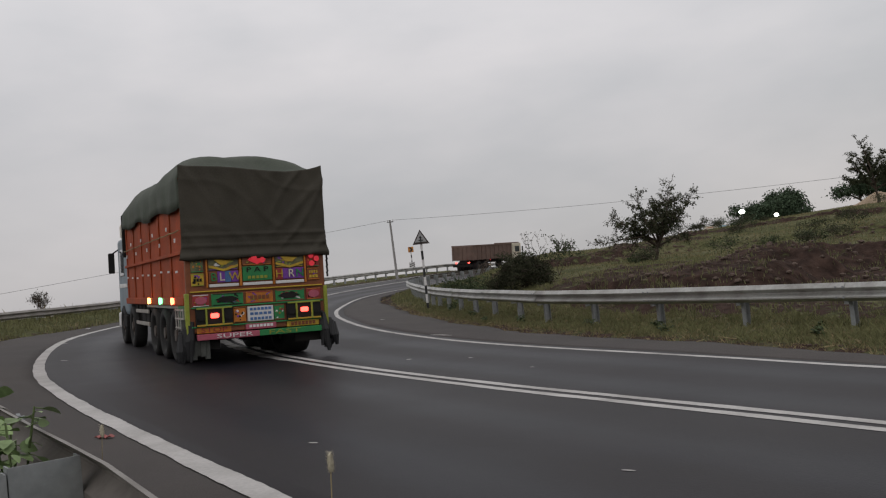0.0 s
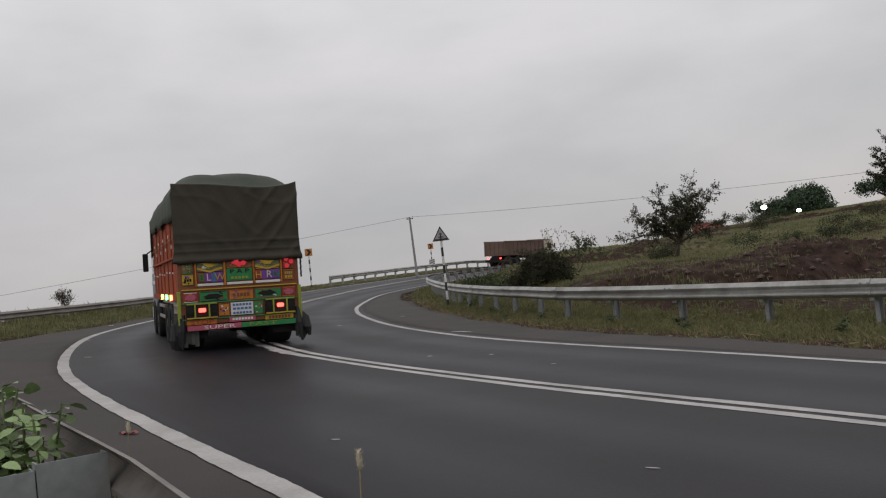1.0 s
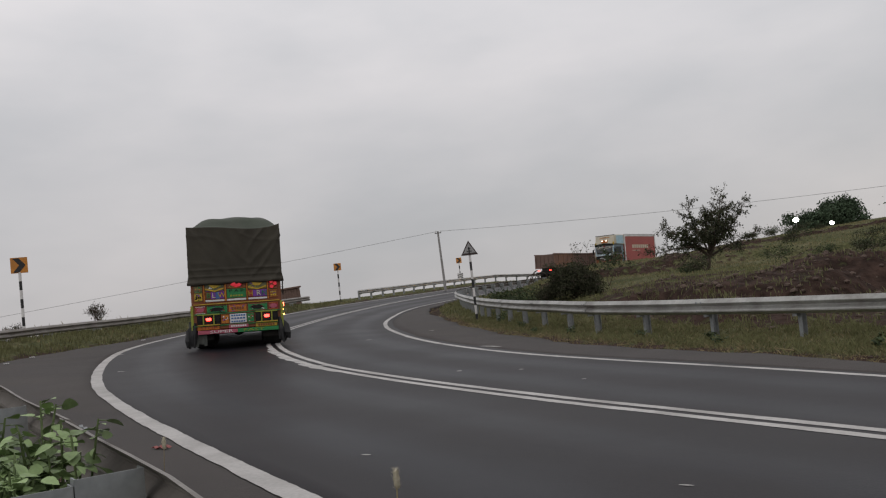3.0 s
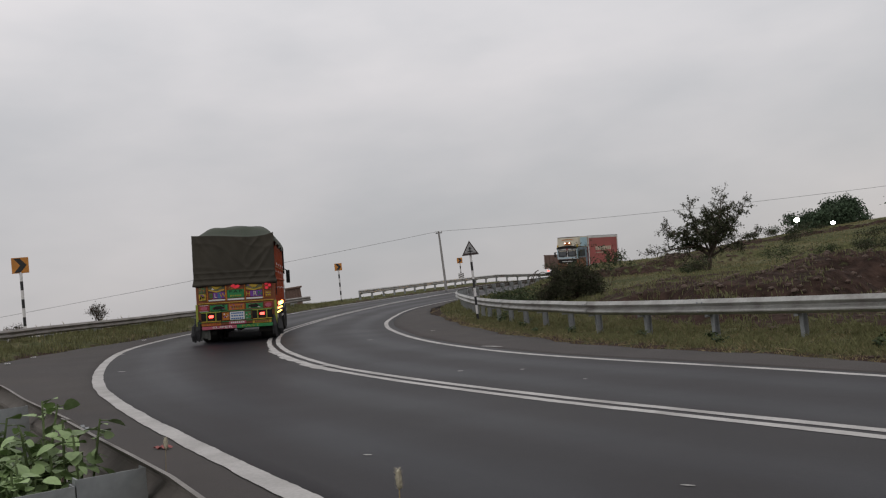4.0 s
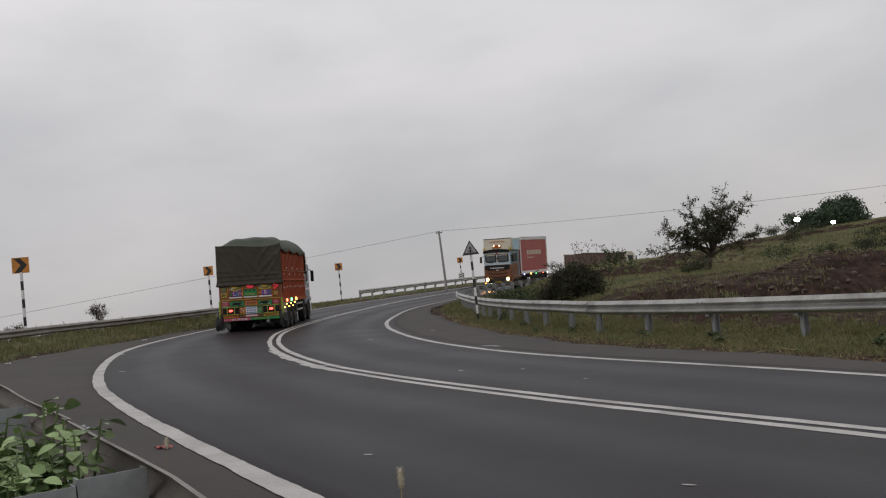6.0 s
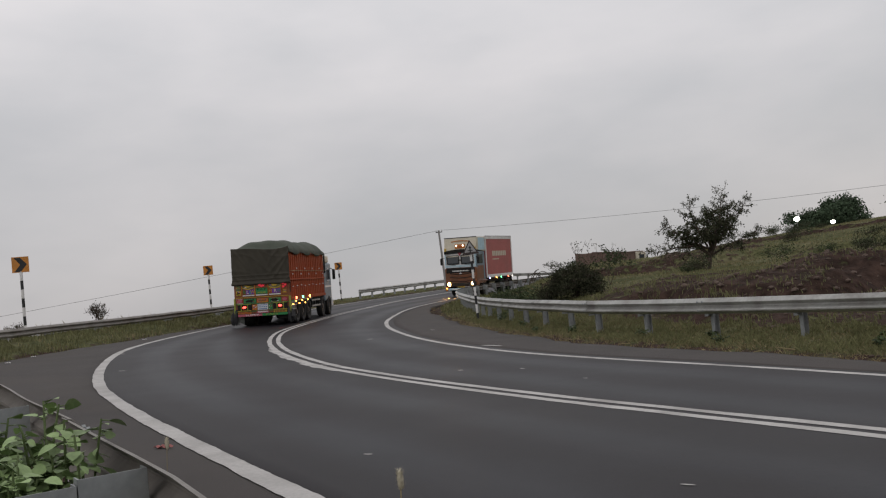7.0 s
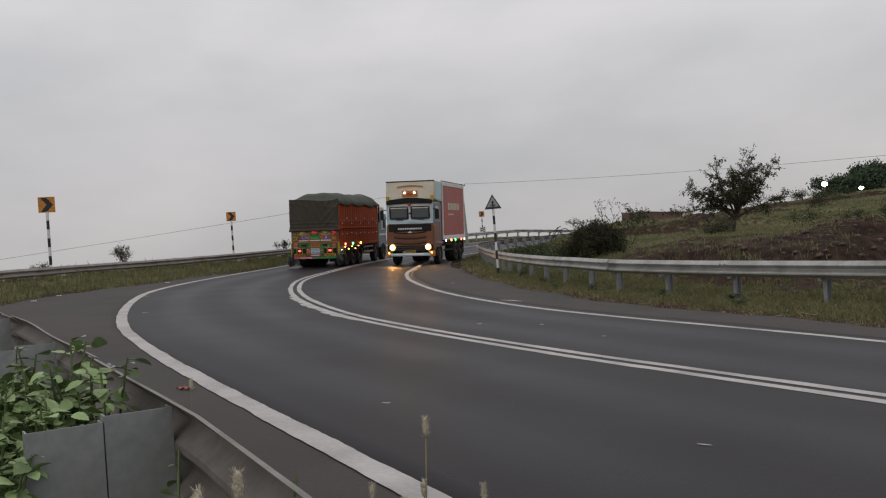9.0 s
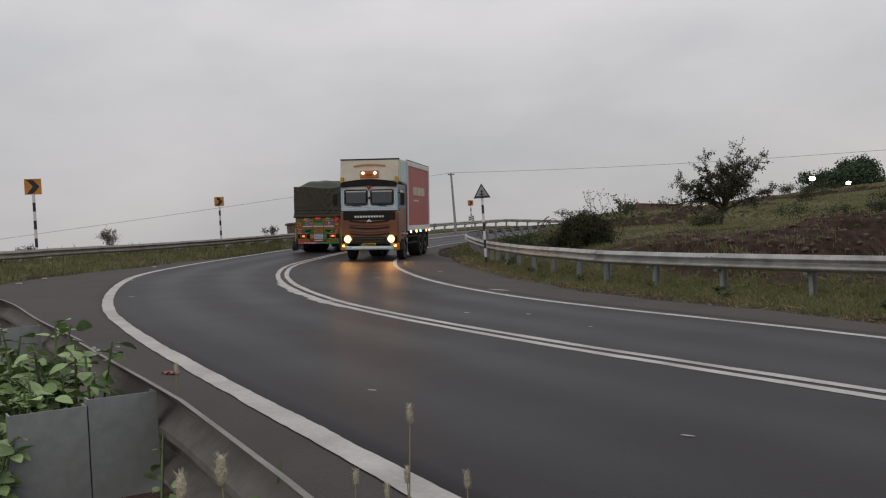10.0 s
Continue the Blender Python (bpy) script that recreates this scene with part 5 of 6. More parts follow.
        add_rod(bm, (1.27 + 0.012 * (k % 2), -0.06, z), (1.27 - 0.012 * (k % 2), -0.06, z - 0.06), 0.018, n=6)
    part("chain", bm, M_CHASSIS, t, "dark hanging chain")
    bm = bmesh.new()
    for k in range(6):
        x = -1.27 + 0.075 * k
        add_box(bm, x - 0.045, x + 0.045, 0.02 + 0.025 * (k % 2), 0.05 + 0.025 * (k % 2), 0.16 + 0.04 * math.sin(2.3 * k), 0.82 - 0.02 * k, bevel=0.01)
    part("mud_flap", bm, M_FLAP, t, "dusty grey hanging mud flap")
    part("fuel_tank", box(-1.15, -0.72, 4.9, 6.2, 0.55, 1.0, bevel=0.08), M_CHASSIS, t)
    part("chassis", box(-0.45, 0.45, 0.3, 9.9, 0.78, 1.06, bevel=0.02), M_CHASSIS, t)
    part("floor_frame", box(-1.14, 1.14, 0.2, 8.0, 0.90, 1.08, bevel=0.02), M_CHASSIS, t)
    for y in (1.35, 2.6, 3.85):
        bm = rod((-0.95, y, 0.5), (0.95, y, 0.5), 0.07, n=10)
        add_rod(bm, (0, y - 0.22, 0.52), (0, y + 0.22, 0.52), 0.2, 0.14, n=12)
        part("axle", bm, M_CHASSIS, t)
    part("rear_beam", box(-1.05, 1.05, 0.25, 0.5, 0.42, 0.62, bevel=0.02), M_CHASSIS, t)
    for sx in (-1, 1):
        bm = bmesh.new()
        rs = np.random.RandomState(8 + sx)
        for k in range(11):
            x = sx * (1.13 + 0.022 * k)
            zt = 0.80 - 0.02 * rs.rand()
            top = Vector((x, -0.05 + 0.09 * rs.rand(), zt - 0.02 * k))
            mid = top + Vector((sx * 0.05 * rs.rand(), -0.05 + 0.1 * rs.rand(), -0.22 - 0.1 * rs.rand()))
            low = Vector((mid.x + 0.12 * (rs.rand() - 0.5), mid.y, 0.08 + 0.24 * rs.rand()))
            add_rod(bm, top, mid, 0.04, 0.075, n=7)
            add_rod(bm, mid, low, 0.075, 0.03, n=7)
        part("tassel", bm, M_BLACK, t, "black hanging tassel strips")
    # painted tailgate
    gate = part("tailgate", box(-1.22, 1.22, -0.03, 0.05, 0.57, 1.95, bevel=0.015), M_MAROON, t, "tailgate painted in many colours")
    for sx in (-1, 1):
        part("corner_post", box(sx * 1.18, sx * 1.25, -0.06, 0.06, 0.50, 1.25, bevel=0.012), M_LIME, gate, "lime-yellow corner post")
        part("corner_post", box(sx * 1.14, sx * 1.21, -0.02, 0.06, 1.25, 3.2, bevel=0.012), M_ORANGE, gate)
    rows = [(-1.13, -0.92, 1.37, 1.58, M_YEL), (-1.13, -0.92, 1.60, 1.83, M_DULL), (-0.84, -0.33, 1.62, 1.83, M_DULL), (-0.84, -0.69, 1.41, 1.60, M_MAROON), (-0.69, -0.56, 1.41, 1.60, M_PURPLE),
            (-0.56, -0.46, 1.41, 1.60, M_BLUE), (-0.46, -0.33, 1.41, 1.60, M_PURPLE), (-0.26, 0.26, 1.41, 1.66, M_GRN), (-0.26, 0.26, 1.68, 1.83, M_MAROON), (0.32, 0.83, 1.62, 1.83, M_DULL),
            (0.32, 0.45, 1.41, 1.60, M_RED), (0.45, 0.58, 1.41, 1.60, M_PURPLE), (0.58, 0.83, 1.41, 1.60, M_PURPLE), (0.89, 1.12, 1.37, 1.58, M_MAROON), (0.89, 1.12, 1.60, 1.83, M_RED)]
    rows_low = [(-1.13, -0.85, 1.02, 1.22, M_RED), (-0.81, -0.27, 1.02, 1.22, M_GRN), (-0.22, 0.25, 1.02, 1.22, M_AMBER), (0.30, 0.82, 1.02, 1.22, M_GRN), (0.86, 1.12, 1.02, 1.22, M_RED),
                (-0.45, -0.24, 0.70, 0.97, M_AMBER), (0.26, 0.44, 0.70, 0.97, M_GRN), (-1.08, -0.50, 0.565, 0.665, M_AMBER), (0.48, 1.06, 0.565, 0.665, M_YEL)]
    for x0, x1, z0, z1, m in rows + rows_low:
        plate(gate, "painted_panel", x0, x1, z0, z1, m)
    tones = (M_YEL, M_GRN, M_RED, M_CHASSIS, M_WHITE, M_PURPLE, M_AMBER, M_LIME)
    rp = np.random.RandomState(5)
    for x0, x1, z0, z1, m in rows + rows_low:
        if z0 in (1.41, 0.565) and x1 - x0 < 0.59:
            continue
        motif(gate, x0, x1, z0, z1, [c for c in tones if c is not m], rp)
    for x0, x1 in ((-0.84, -0.33), (-0.26, 0.26), (0.32, 0.83)):
        plate(gate, "panel_frame", x0 - 0.02, x1 + 0.02, 1.838, 1.862, M_AMBER, depth=0.05, label="thin amber panel frame")
        for xe in (x0 - 0.028, x1 + 0.028):
            plate(gate, "panel_frame", xe - 0.014, xe + 0.014, 1.33, 1.84, M_AMBER, depth=0.05, label="thin amber panel frame")
    for z in (1.27, 1.0, 0.675):
        plate(gate, "painted_line", -1.16, 1.16, z - 0.012, z + 0.012, M_YEL if z > 1.1 else M_GRN, depth=0.045)
    for x0, x1 in ((-0.84, -0.33), (-0.26, 0.26), (0.32, 0.83)):
        plate(gate, "white_strip", x0, x1, 1.335, 1.385, M_WHITE, depth=0.035)
    for cx in (-0.585, 0.575):
        bm = bmesh.new()
        prism(bm, [(-0.25, 0.10), (-0.25, 0.06), (0.0, -0.01), (0.25, 0.06), (0.25, 0.10), (0.0, 0.03)], 0.02, pose(cx, -0.08, 1.61))
        prism(bm, [(-0.16, 0.19), (0.16, 0.19), (0.05, 0.10), (-0.05, 0.10)], 0.02, pose(cx, -0.08, 1.61))
        part("ornament", bm, M_YEL, gate, "yellow V-shaped ornament")
        bm = bmesh.new()
        prism(bm, [(-0.2, 0.0), (-0.08, 0.05), (0.08, 0.05), (0.2, 0.0), (0.08, -0.05), (-0.08, -0.05)], 0.02, pose(cx * 0.93, -0.08, 1.12))
        part("ornament", bm, M_CHASSIS, gate, "dark spindle-shaped ornament")
    for cx in (-0.99, 0.99):
        bm = bmesh.new()
        prism(bm, [(0.10 * math.cos(a), 0.065 * math.sin(a)) for a in np.linspace(0, 6.0, 14)], 0.02, pose(cx, -0.08, 1.12))
        part("ornament", bm, M_PINK, gate, "pink oval ornament")
    bm = bmesh.new()
    prism(bm, [(-0.16, 0.02), (-0.06, 0.12), (0.0, 0.07), (0.06, 0.12), (0.16, 0.02), (0.0, -0.06)], 0.02, pose(0, -0.08, 1.75))
    part("ornament", bm, M_DEEPRED, gate, "dark pink flower ornament")
    TONES = {"B": M_GRN, "L": M_CREAM, "W": M_YEL, "H": M_YEL, "R": M_CREAM, "N": M_GRN}
    for x, ch in ((-0.755, "B"), (-0.615, "L"), (-0.395, "W")):
        letters_on(gate, ch, x, 1.50, 0.20, None, TONES[ch], -0.075)
    for x, ch in ((0.385, "H"), (0.60, "R"), (0.755, "N")):
        letters_on(gate, ch, x, 1.50, 0.20, None, TONES[ch], -0.075)
    letters_on(gate, "P A P", 0.0, 1.60, 0.12, 0.38, M_CHASSIS, -0.066)
    bars_on(gate, -0.18, 0.18, 1.47, 0.05, 5, M_LIME, -0.066)
    bars_on(gate, -1.10, -0.95, 1.47, 0.05, 3, M_CHASSIS, -0.066)
    bars_on(gate, 0.92, 1.09, 1.51, 0.05, 4, M_YEL, -0.066)
    bars_on(gate, 0.92, 1.09, 1.43, 0.05, 3, M_YEL, -0.066)
    bars_on(gate, -0.16, 0.19, 1.12, 0.07, 5, M_MAROON, -0.066)
    # number plate, lamp boxes, reflectors
    npl = part("number_plate", box(-0.21, 0.24, -0.085, -0.03, 0.71, 0.965, bevel=0.008), M_WHITE, gate, "white plate with blue bars")
    for z, n in ((0.92, 6), (0.84, 5), (0.755, 6)):
        bars_on(npl, -0.18, 0.21, z, 0.045, n, M_BLUE, -0.086)
    pk = part("lower_plate", box(-0.25, 0.28, -0.075, -0.03, 0.575, 0.68, bevel=0.006), M_PINK, gate, "pink plate with white writing bars")
    bars_on(pk, -0.2, 0.23, 0.63, 0.045, 7, M_WHITE, -0.076)
    for cx in (-0.78, 0.79):
        lb = part("lamp_box", box(cx - 0.31, cx + 0.31, -0.10, -0.03, 0.68, 1.0, bevel=0.01), M_CHASSIS, t, "black lamp box framed in lime")
        for dx in (-0.14, 0.14):
            part("lamp_frame", box(cx + dx - 0.016, cx + dx + 0.016, -0.125, -0.10, 0.69, 0.99, bevel=0.004), M_LIME, lb)
        for dz in (0.70, 0.985):
            part("lamp_frame", box(cx - 0.30, cx + 0.30, -0.12, -0.10, dz - 0.014, dz + 0.014, bevel=0.004), M_LIME if dz > 0.8 else M_YEL, lb)
        part("tail_lamp", box(cx - 0.07, cx + 0.07, -0.135, -0.10, 0.815, 0.895, bevel=0.02), M_TAIL, lb, "glowing red tail lamp")
        for dx in (-0.23, 0.23):
            part("reflector", lens(cx + dx, -0.115, 0.85, 0.07, 0.03), M_CHASSIS, lb)
    for x, z in ((-0.06, 1.80), (0.08, 1.76), (0.96, 1.80), (1.06, 1.74), (0.97, 1.66)):
        part("reflector", lens(x, -0.10, z, 0.05, 0.03), M_DEEPRED, gate, "small red reflector")
    letters_on(gate, "STOP", -0.79, 0.615, 0.12, 0.44, M_RED, -0.066)
    bars_on(gate, 0.54, 1.0, 0.615, 0.06, 7, M_MAROON, -0.066)
    bumper_l = part("bumper_strip", box(-1.08, -0.02, -0.09, -0.02, 0.45, 0.55, bevel=0.008), M_PINK, t, "pink bumper strip")
    bumper_r = part("bumper_strip", box(-0.02, 1.1, -0.09, -0.02, 0.45, 0.55, bevel=0.008), M_GRN, t, "green bumper strip")
    letters_on(bumper_l, "SUPER", -0.45, 0.50, 0.10, 0.62, M_WHITE, -0.097)
    letters_on(bumper_r, "FAST", 0.42, 0.50, 0.10, 0.56, M_LIME, -0.097)
    tarp_top(t)
    tarp_rear(t)
    # cab
    bm = box(-1.18, 1.18, 8.15, 10.1, 0.75, 2.75, bevel=0.10)
    cab = part("cab", bm, M_CABGREY, t, "weathered pale cab with white trim")
    part("cab_crown", box(-1.15, 1.15, 8.05, 9.7, 2.75, 3.15, bevel=0.08), M_CREAM, cab)
    for sx in (-1, 1):
        part("side_window", box(sx * 1.17, sx * 1.195, 8.75, 9.65, 1.75, 2.45, bevel=0.02), M_GLASS, cab)
        part("door_trim", box(sx * 1.17, sx * 1.20, 8.25, 9.95, 1.45, 1.55, bevel=0.01), M_WHITE, cab)
        arm = part("mirror_arm", rod((sx * 1.15, 9.95, 2.5), (sx * 1.36, 10.05, 2.35), 0.02), M_CHASSIS, cab)
        part("mirror", box(sx * 1.27, sx * 1.43, 10.0, 10.08, 1.85, 2.4, bevel=0.03), M_CHASSIS, arm, "black rear-view mirror")
        part("roof_tassel", box(sx * 1.20, sx * 1.28, 8.0, 8.1, 2.2, 3.25, bevel=0.02), M_CHASSIS, cab)
        part("step", box(sx * 0.95, sx * 1.22, 8.4, 9.1, 0.45, 0.75, bevel=0.03), M_CHASSIS, cab)
    part("windscreen", box(-1.0, 1.0, 10.09, 10.12, 1.75, 2.5, bevel=0.02), M_GLASS, cab)
    part("bumper", box(-1.2, 1.2, 10.0, 10.3, 0.4, 0.8, bevel=0.05), M_WHITE, cab)
    add_wheels(t, ((1.35, 1), (2.6, 1), (3.85, 1), (7.35, 0), (9.15, 0)), 0.50, 1.22, 0.30, 0.56)
    return t


def container_lorry():
    """The oncoming lorry. Origin on the road under its front, y ahead."""
    t = thing("container_truck", Matrix(), "container truck with brown and pale blue cab and lit headlamps", "truck")
    cab = part("cab", box(-1.18, 1.18, -1.75, -0.06, 0.85, 3.12, bevel=0.09), M_CABGREY, t, "pale blue and brown cab")
    # brown nose with curved slats
    nose = part("nose", box(-1.205, 1.205, -0.5, 0.02, 0.70, 2.02, bevel=0.08), M_BROWN, cab, "brown painted cab nose")
    for k in range(5):
        z = 1.05 + k * 0.13
        bm = bmesh.new()
        for i in range(10):
            a, b = -0.82 + i * 0.164, -0.82 + (i + 1) * 0.164
            add_rod(bm, (a, 0.035, z + 0.10 * a * a), (b, 0.035, z + 0.10 * b * b), 0.028, n=6)
        part("grille_slat", bm, M_CHASSIS if k % 2 == 0 else M_BROWN, nose)
    part("brand_band", box(-1.08, 1.08, 0.0, 0.035, 1.66, 2.0, bevel=0.03), M_CHASSIS, nose, "black band with plain white bars")
    bars_on(nose, -0.62, 0.62, 1.80, 0.075, 11, M_WHITE, 0.046)
    bm = bmesh.new()
    prism(bm, [(-0.13, 0.0), (0, 0.11), (0.13, 0.0), (0.06, -0.03), (0, 0.04), (-0.06, -0.03)], 0.02, pose(0, 0.03, 1.58))
    part("badge", bm, M_WHITE, nose, "pale pointed badge")
    part("sill_band", box(-1.17, 1.17, -0.08, 0.0, 2.04, 2.20, bevel=0.02), M_SKYBLUE, cab)
    # windscreen frame of white and pale blue with two panes
    part("windscreen_frame", box(-1.14, 1.14, -0.12, -0.02, 2.18, 3.02, bevel=0.03), M_WHITE, cab, "white and pale blue windscreen frame")
    for cx in (-0.54, 0.54):
        fr = part("pane_frame", box(cx - 0.485, cx + 0.485, -0.05, 0.0, 2.26, 2.90, bevel=0.07), M_CHASSIS, cab)
        part("windscreen_pane", box(cx - 0.455, cx + 0.455, -0.04, 0.012, 2.285, 2.875, bevel=0.07), M_GLASS, fr, "dark windscreen pane")
        part("sun_strip", box(cx - 0.42, cx + 0.42, 0.0, 0.018, 2.79, 2.84, bevel=0.005), M_CREAM, fr)
        bm = rod((cx - 0.2, 0.03, 2.22), (cx + 0.2, 0.03, 2.26), 0.014, n=6)
        part("wiper", bm, M_CHASSIS, fr)
    bm = bmesh.new()
    prism(bm, [(-0.17, 0.14), (0.17, 0.14), (0, -0.14)], 0.03, pose(0, 0.0, 2.98))
    part("pennant", bm, M_RED, cab, "red triangular emblem")
    bm = bmesh.new()
    prism(bm, [(-0.06, 0.05), (0.06, 0.05), (0, -0.06)], 0.02, pose(0, 0.025, 3.0))
    part("pennant", bm, M_PINK, cab)
    part("emblem", lens(0, 0.0, 2.55, 0.05, 0.04), M_CHASSIS, cab)
    # dark arched visor
    bm = bmesh.new()
    arch = [(x, 0.14 - 0.10 * x * x) for x in np.linspace(-1.15, 1.15, 13)]
    low = [(x, -0.09 - 0.06 * x * x) for x in np.linspace(1.15, -1.15, 13)]
    prism(bm, arch + low, 0.16, pose(0, -0.06, 3.17))
    part("visor", bm, M_CHASSIS, cab, "dark arched sun visor")
    # cream box front above the cab, leaning back a little
    bm = bmesh.new()
    prof = [(-0.10, 3.22), (-0.22, 4.12), (-1.8, 4.12), (-1.8, 3.10)]
    a = [bm.verts.new((-1.22, y, z)) for y, z in prof]
    b = [bm.verts.new((1.22, y, z)) for y, z in prof]
    bm.faces.new(a)
    bm.faces.new(b[::-1])
    for i in range(4):
        j = (i + 1) % 4
        bm.faces.new((a[i], b[i], b[j], a[j]))
    bmesh.ops.bevel(bm, geom=bm.edges[:], offset=0.03, segments=2, affect="EDGES")
    head = part("head_box", bm, M_CREAM, t, "cream luggage box over the cab")
    bm = bmesh.new()
    for k in range(13):
        x = -0.62 + k * 0.103
        add_box(bm, x - 0.036, x + 0.036, -0.165, -0.14, 3.90 - 0.14 * x * x - 0.035, 3.90 - 0.14 * x * x + 0.035)
    part("writing_bar", bm, M_AMBER, head)
    part("top_edge", box(-1.23, 1.23, -0.26, -0.20, 4.10, 4.15, bevel=0.008), M_CHASSIS, head, "dark top edge")
    for sx in (-1, 1):
        for z in (2.06, 2.13):
            part("trim_line", box(sx * 0.06, sx * 1.16, -0.002, 0.008, z - 0.012, z + 0.012, bevel=0.003), M_WHITE, cab, "thin white trim line")
        part("corner_trim", box(sx * 1.08, sx * 1.175, -0.10, 0.0, 2.2, 3.05, bevel=0.02), M_SKYBLUE, cab, "pale blue windscreen pillar")
        part("wheel_arch", box(sx * 1.08, sx * 1.215, -1.95, -0.75, 0.98, 1.10, bevel=0.04), M_BROWN, t, "brown wheel arch")
    for z in (0.80, 0.90):
        part("chrome_slat", box(-0.62, 0.62, 0.044, 0.062, z - 0.014, z + 0.014, bevel=0.005), M_RIM, t, "dull chrome slat")
    lamp_board = part("lamp_board", box(-0.38, 0.38, -0.16, -0.08, 3.36, 3.66, bevel=0.02), M_AMBER, head, "amber roof lamp board")
    for x in (-0.25, 0.25):
        part("roof_lamp", lens(x, -0.06, 3.56, 0.06, 0.06), M_WHITELAMP, lamp_board, "lit white roof lamp")
    bars_on(lamp_board, -0.14, 0.14, 3.48, 0.09, 4, M_RED, -0.072)
    for sx in (-1, 1):
        part("roof_ornament", box(sx * 1.06, sx * 1.2, -0.14, -0.04, 3.1, 3.42, bevel=0.03), M_YEL, head)
        part("side_panel", box(sx * 1.205, sx * 1.23, -1.7, -0.5, 3.2, 4.05, bevel=0.01), M_SKYBLUE, head)
        part("side_window", box(sx * 1.17, sx * 1.19, -1.25, -0.35, 2.25, 2.9, bevel=0.03), M_GLASS, cab)
        part("door_panel", box(sx * 1.165, sx * 1.19, -1.35, -0.3, 1.15, 2.12, bevel=0.03), M_BROWN, cab)
        part("side_flank", box(sx * 1.165, sx * 1.195, -1.7, -0.1, 0.85, 1.12, bevel=0.02), M_BROWN, cab)
        arm = part("mirror_arm", rod((sx * 1.14, -0.05, 2.75), (sx * 1.42, 0.08, 2.72), 0.02), M_CHASSIS, cab)
        part("mirror", box(sx * 1.30, sx * 1.48, 0.03, 0.11, 2.25, 2.72, bevel=0.03), M_CHASSIS, arm, "black rear-view mirror")
        hl = part("headlamp_housing", box(sx * 0.72, sx * 1.15, -0.02, 0.05, 0.72, 1.02, bevel=0.04), M_CHASSIS, t)
        part("headlamp_glass", lens(sx * 0.90, 0.06, 0.89, 0.165, 0.05), M_LAMPGLASS, hl, "yellow-lit headlamp glass")
        part("headlamp", lens(sx * 0.90, 0.085, 0.89, 0.105, 0.03), M_HEADLAMP, hl, "glowing yellow headlamp")
        part("indicator", lens(sx * 1.08, 0.06, 0.62, 0.05, 0.05), M_AMBERLAMP, t, "small amber indicator")
        part("bumper_corner", box(sx * 0.95, sx * 1.2, -0.25, 0.08, 0.42, 0.72, bevel=0.05), M_AMBER, t)
        part("step", box(sx * 0.95, sx * 1.18, -1.2, -0.5, 0.42, 0.75, bevel=0.03), M_CHASSIS, t)
    part("bumper", box(-1.0, 1.0, -0.2, 0.10, 0.46, 0.60, bevel=0.03), M_SKYBLUE, t, "pale blue and white front bumper")
    part("bumper_band", box(-0.7, 0.7, 0.08, 0.115, 0.50, 0.57, bevel=0.008), M_WHITE, t)
    npl = part("number_plate", box(-0.26, 0.26, 0.04, 0.075, 0.63, 0.73, bevel=0.006), M_YEL, t, "yellow plate with dark bars")
    bars_on(npl, -0.22, 0.22, 0.68, 0.05, 7, M_CHASSIS, 0.084)
    part("lower_grille", box(-0.7, 0.7, -0.02, 0.045, 0.74, 0.98, bevel=0.02), M_CHASSIS, t)
    # container
    cont = part("container", box(-1.22, 1.22, -7.2, -1.85, 1.22, 4.12, bevel=0.03), M_BOXRED, t, "red container with white frame")
    for sx in (-1, 1):
        for z0, z1 in ((1.18, 1.40), (3.94, 4.15)):
            part("container_rail", box(sx * 1.20, sx * 1.25, -7.25, -1.82, z0, z1, bevel=0.01), M_WHITE, cont, "white container rail")
        for y in (-7.18, -1.9):
            part("container_post", box(sx * 1.20, sx * 1.252, y - 0.07, y + 0.07, 1.40, 3.94, bevel=0.01), M_WHITE, cont)
        bm = bmesh.new()
        for k in range(24):
            add_box(bm, sx * 1.217, sx * 1.222, -7.02 + k * 0.215, -6.93 + k * 0.215, 1.42, 3.92)
        part("corrugation", bm, M_BOXRED, cont)
        bm = bmesh.new()
        for k in range(8):
            add_box(bm, sx * 1.233, sx * 1.244, -5.9 + k * 0.36, -5.64 + k * 0.36, 2.72, 3.08)
        add_box(bm, sx * 1.233, sx * 1.244, -4.4, -3.1, 2.45, 2.52)
        part("writing_bar", bm, M_CREAM, cont)
        for y, m in ((-2.3, M_BLUELAMP), (-3.6, M_AMBERLAMP), (-4.6, M_GREENLAMP), (-6.1, M_REDLAMP), (-7.0, M_WHITELAMP)):
            part("marker_lamp_or_glint", lens(sx * 1.27, y, 1.14, 0.055, 0.05, "x"), m, t)
        part("side_guard", box(sx * 1.12, sx * 1.16, -4.4, -2.2, 0.62, 0.70, bevel=0.01), M_CHASSIS, t)
        part("side_guard", box(sx * 1.12, sx * 1.16, -4.4, -2.2, 0.90, 0.98, bevel=0.01), M_CHASSIS, t)
        part("mudguard", box(sx * 0.66, sx * 1.2, -7.05, -7.0, 0.35, 1.15, bevel=0.01), M_CHASSIS, t)
    part("floor_frame", box(-1.12, 1.12, -7.1, -1.7, 1.02, 1.2, bevel=0.02), M_CHASSIS, t)
    for sx in (-1, 1):
        part("roof_edge", box(sx * 1.17, sx * 1.254, -7.25, -1.82, 4.15, 4.18, bevel=0.006), M_CHASSIS, cont, "dark roof edge")
    part("chassis", box(-0.45, 0.45, -7.1, -0.3, 0.80, 1.12, bevel=0.02), M_CHASSIS, t)
    add_wheels(t, ((-1.35, 0), (-5.1, 1), (-6.35, 1)), 0.50, 1.20, 0.30, 0.56)
    return t


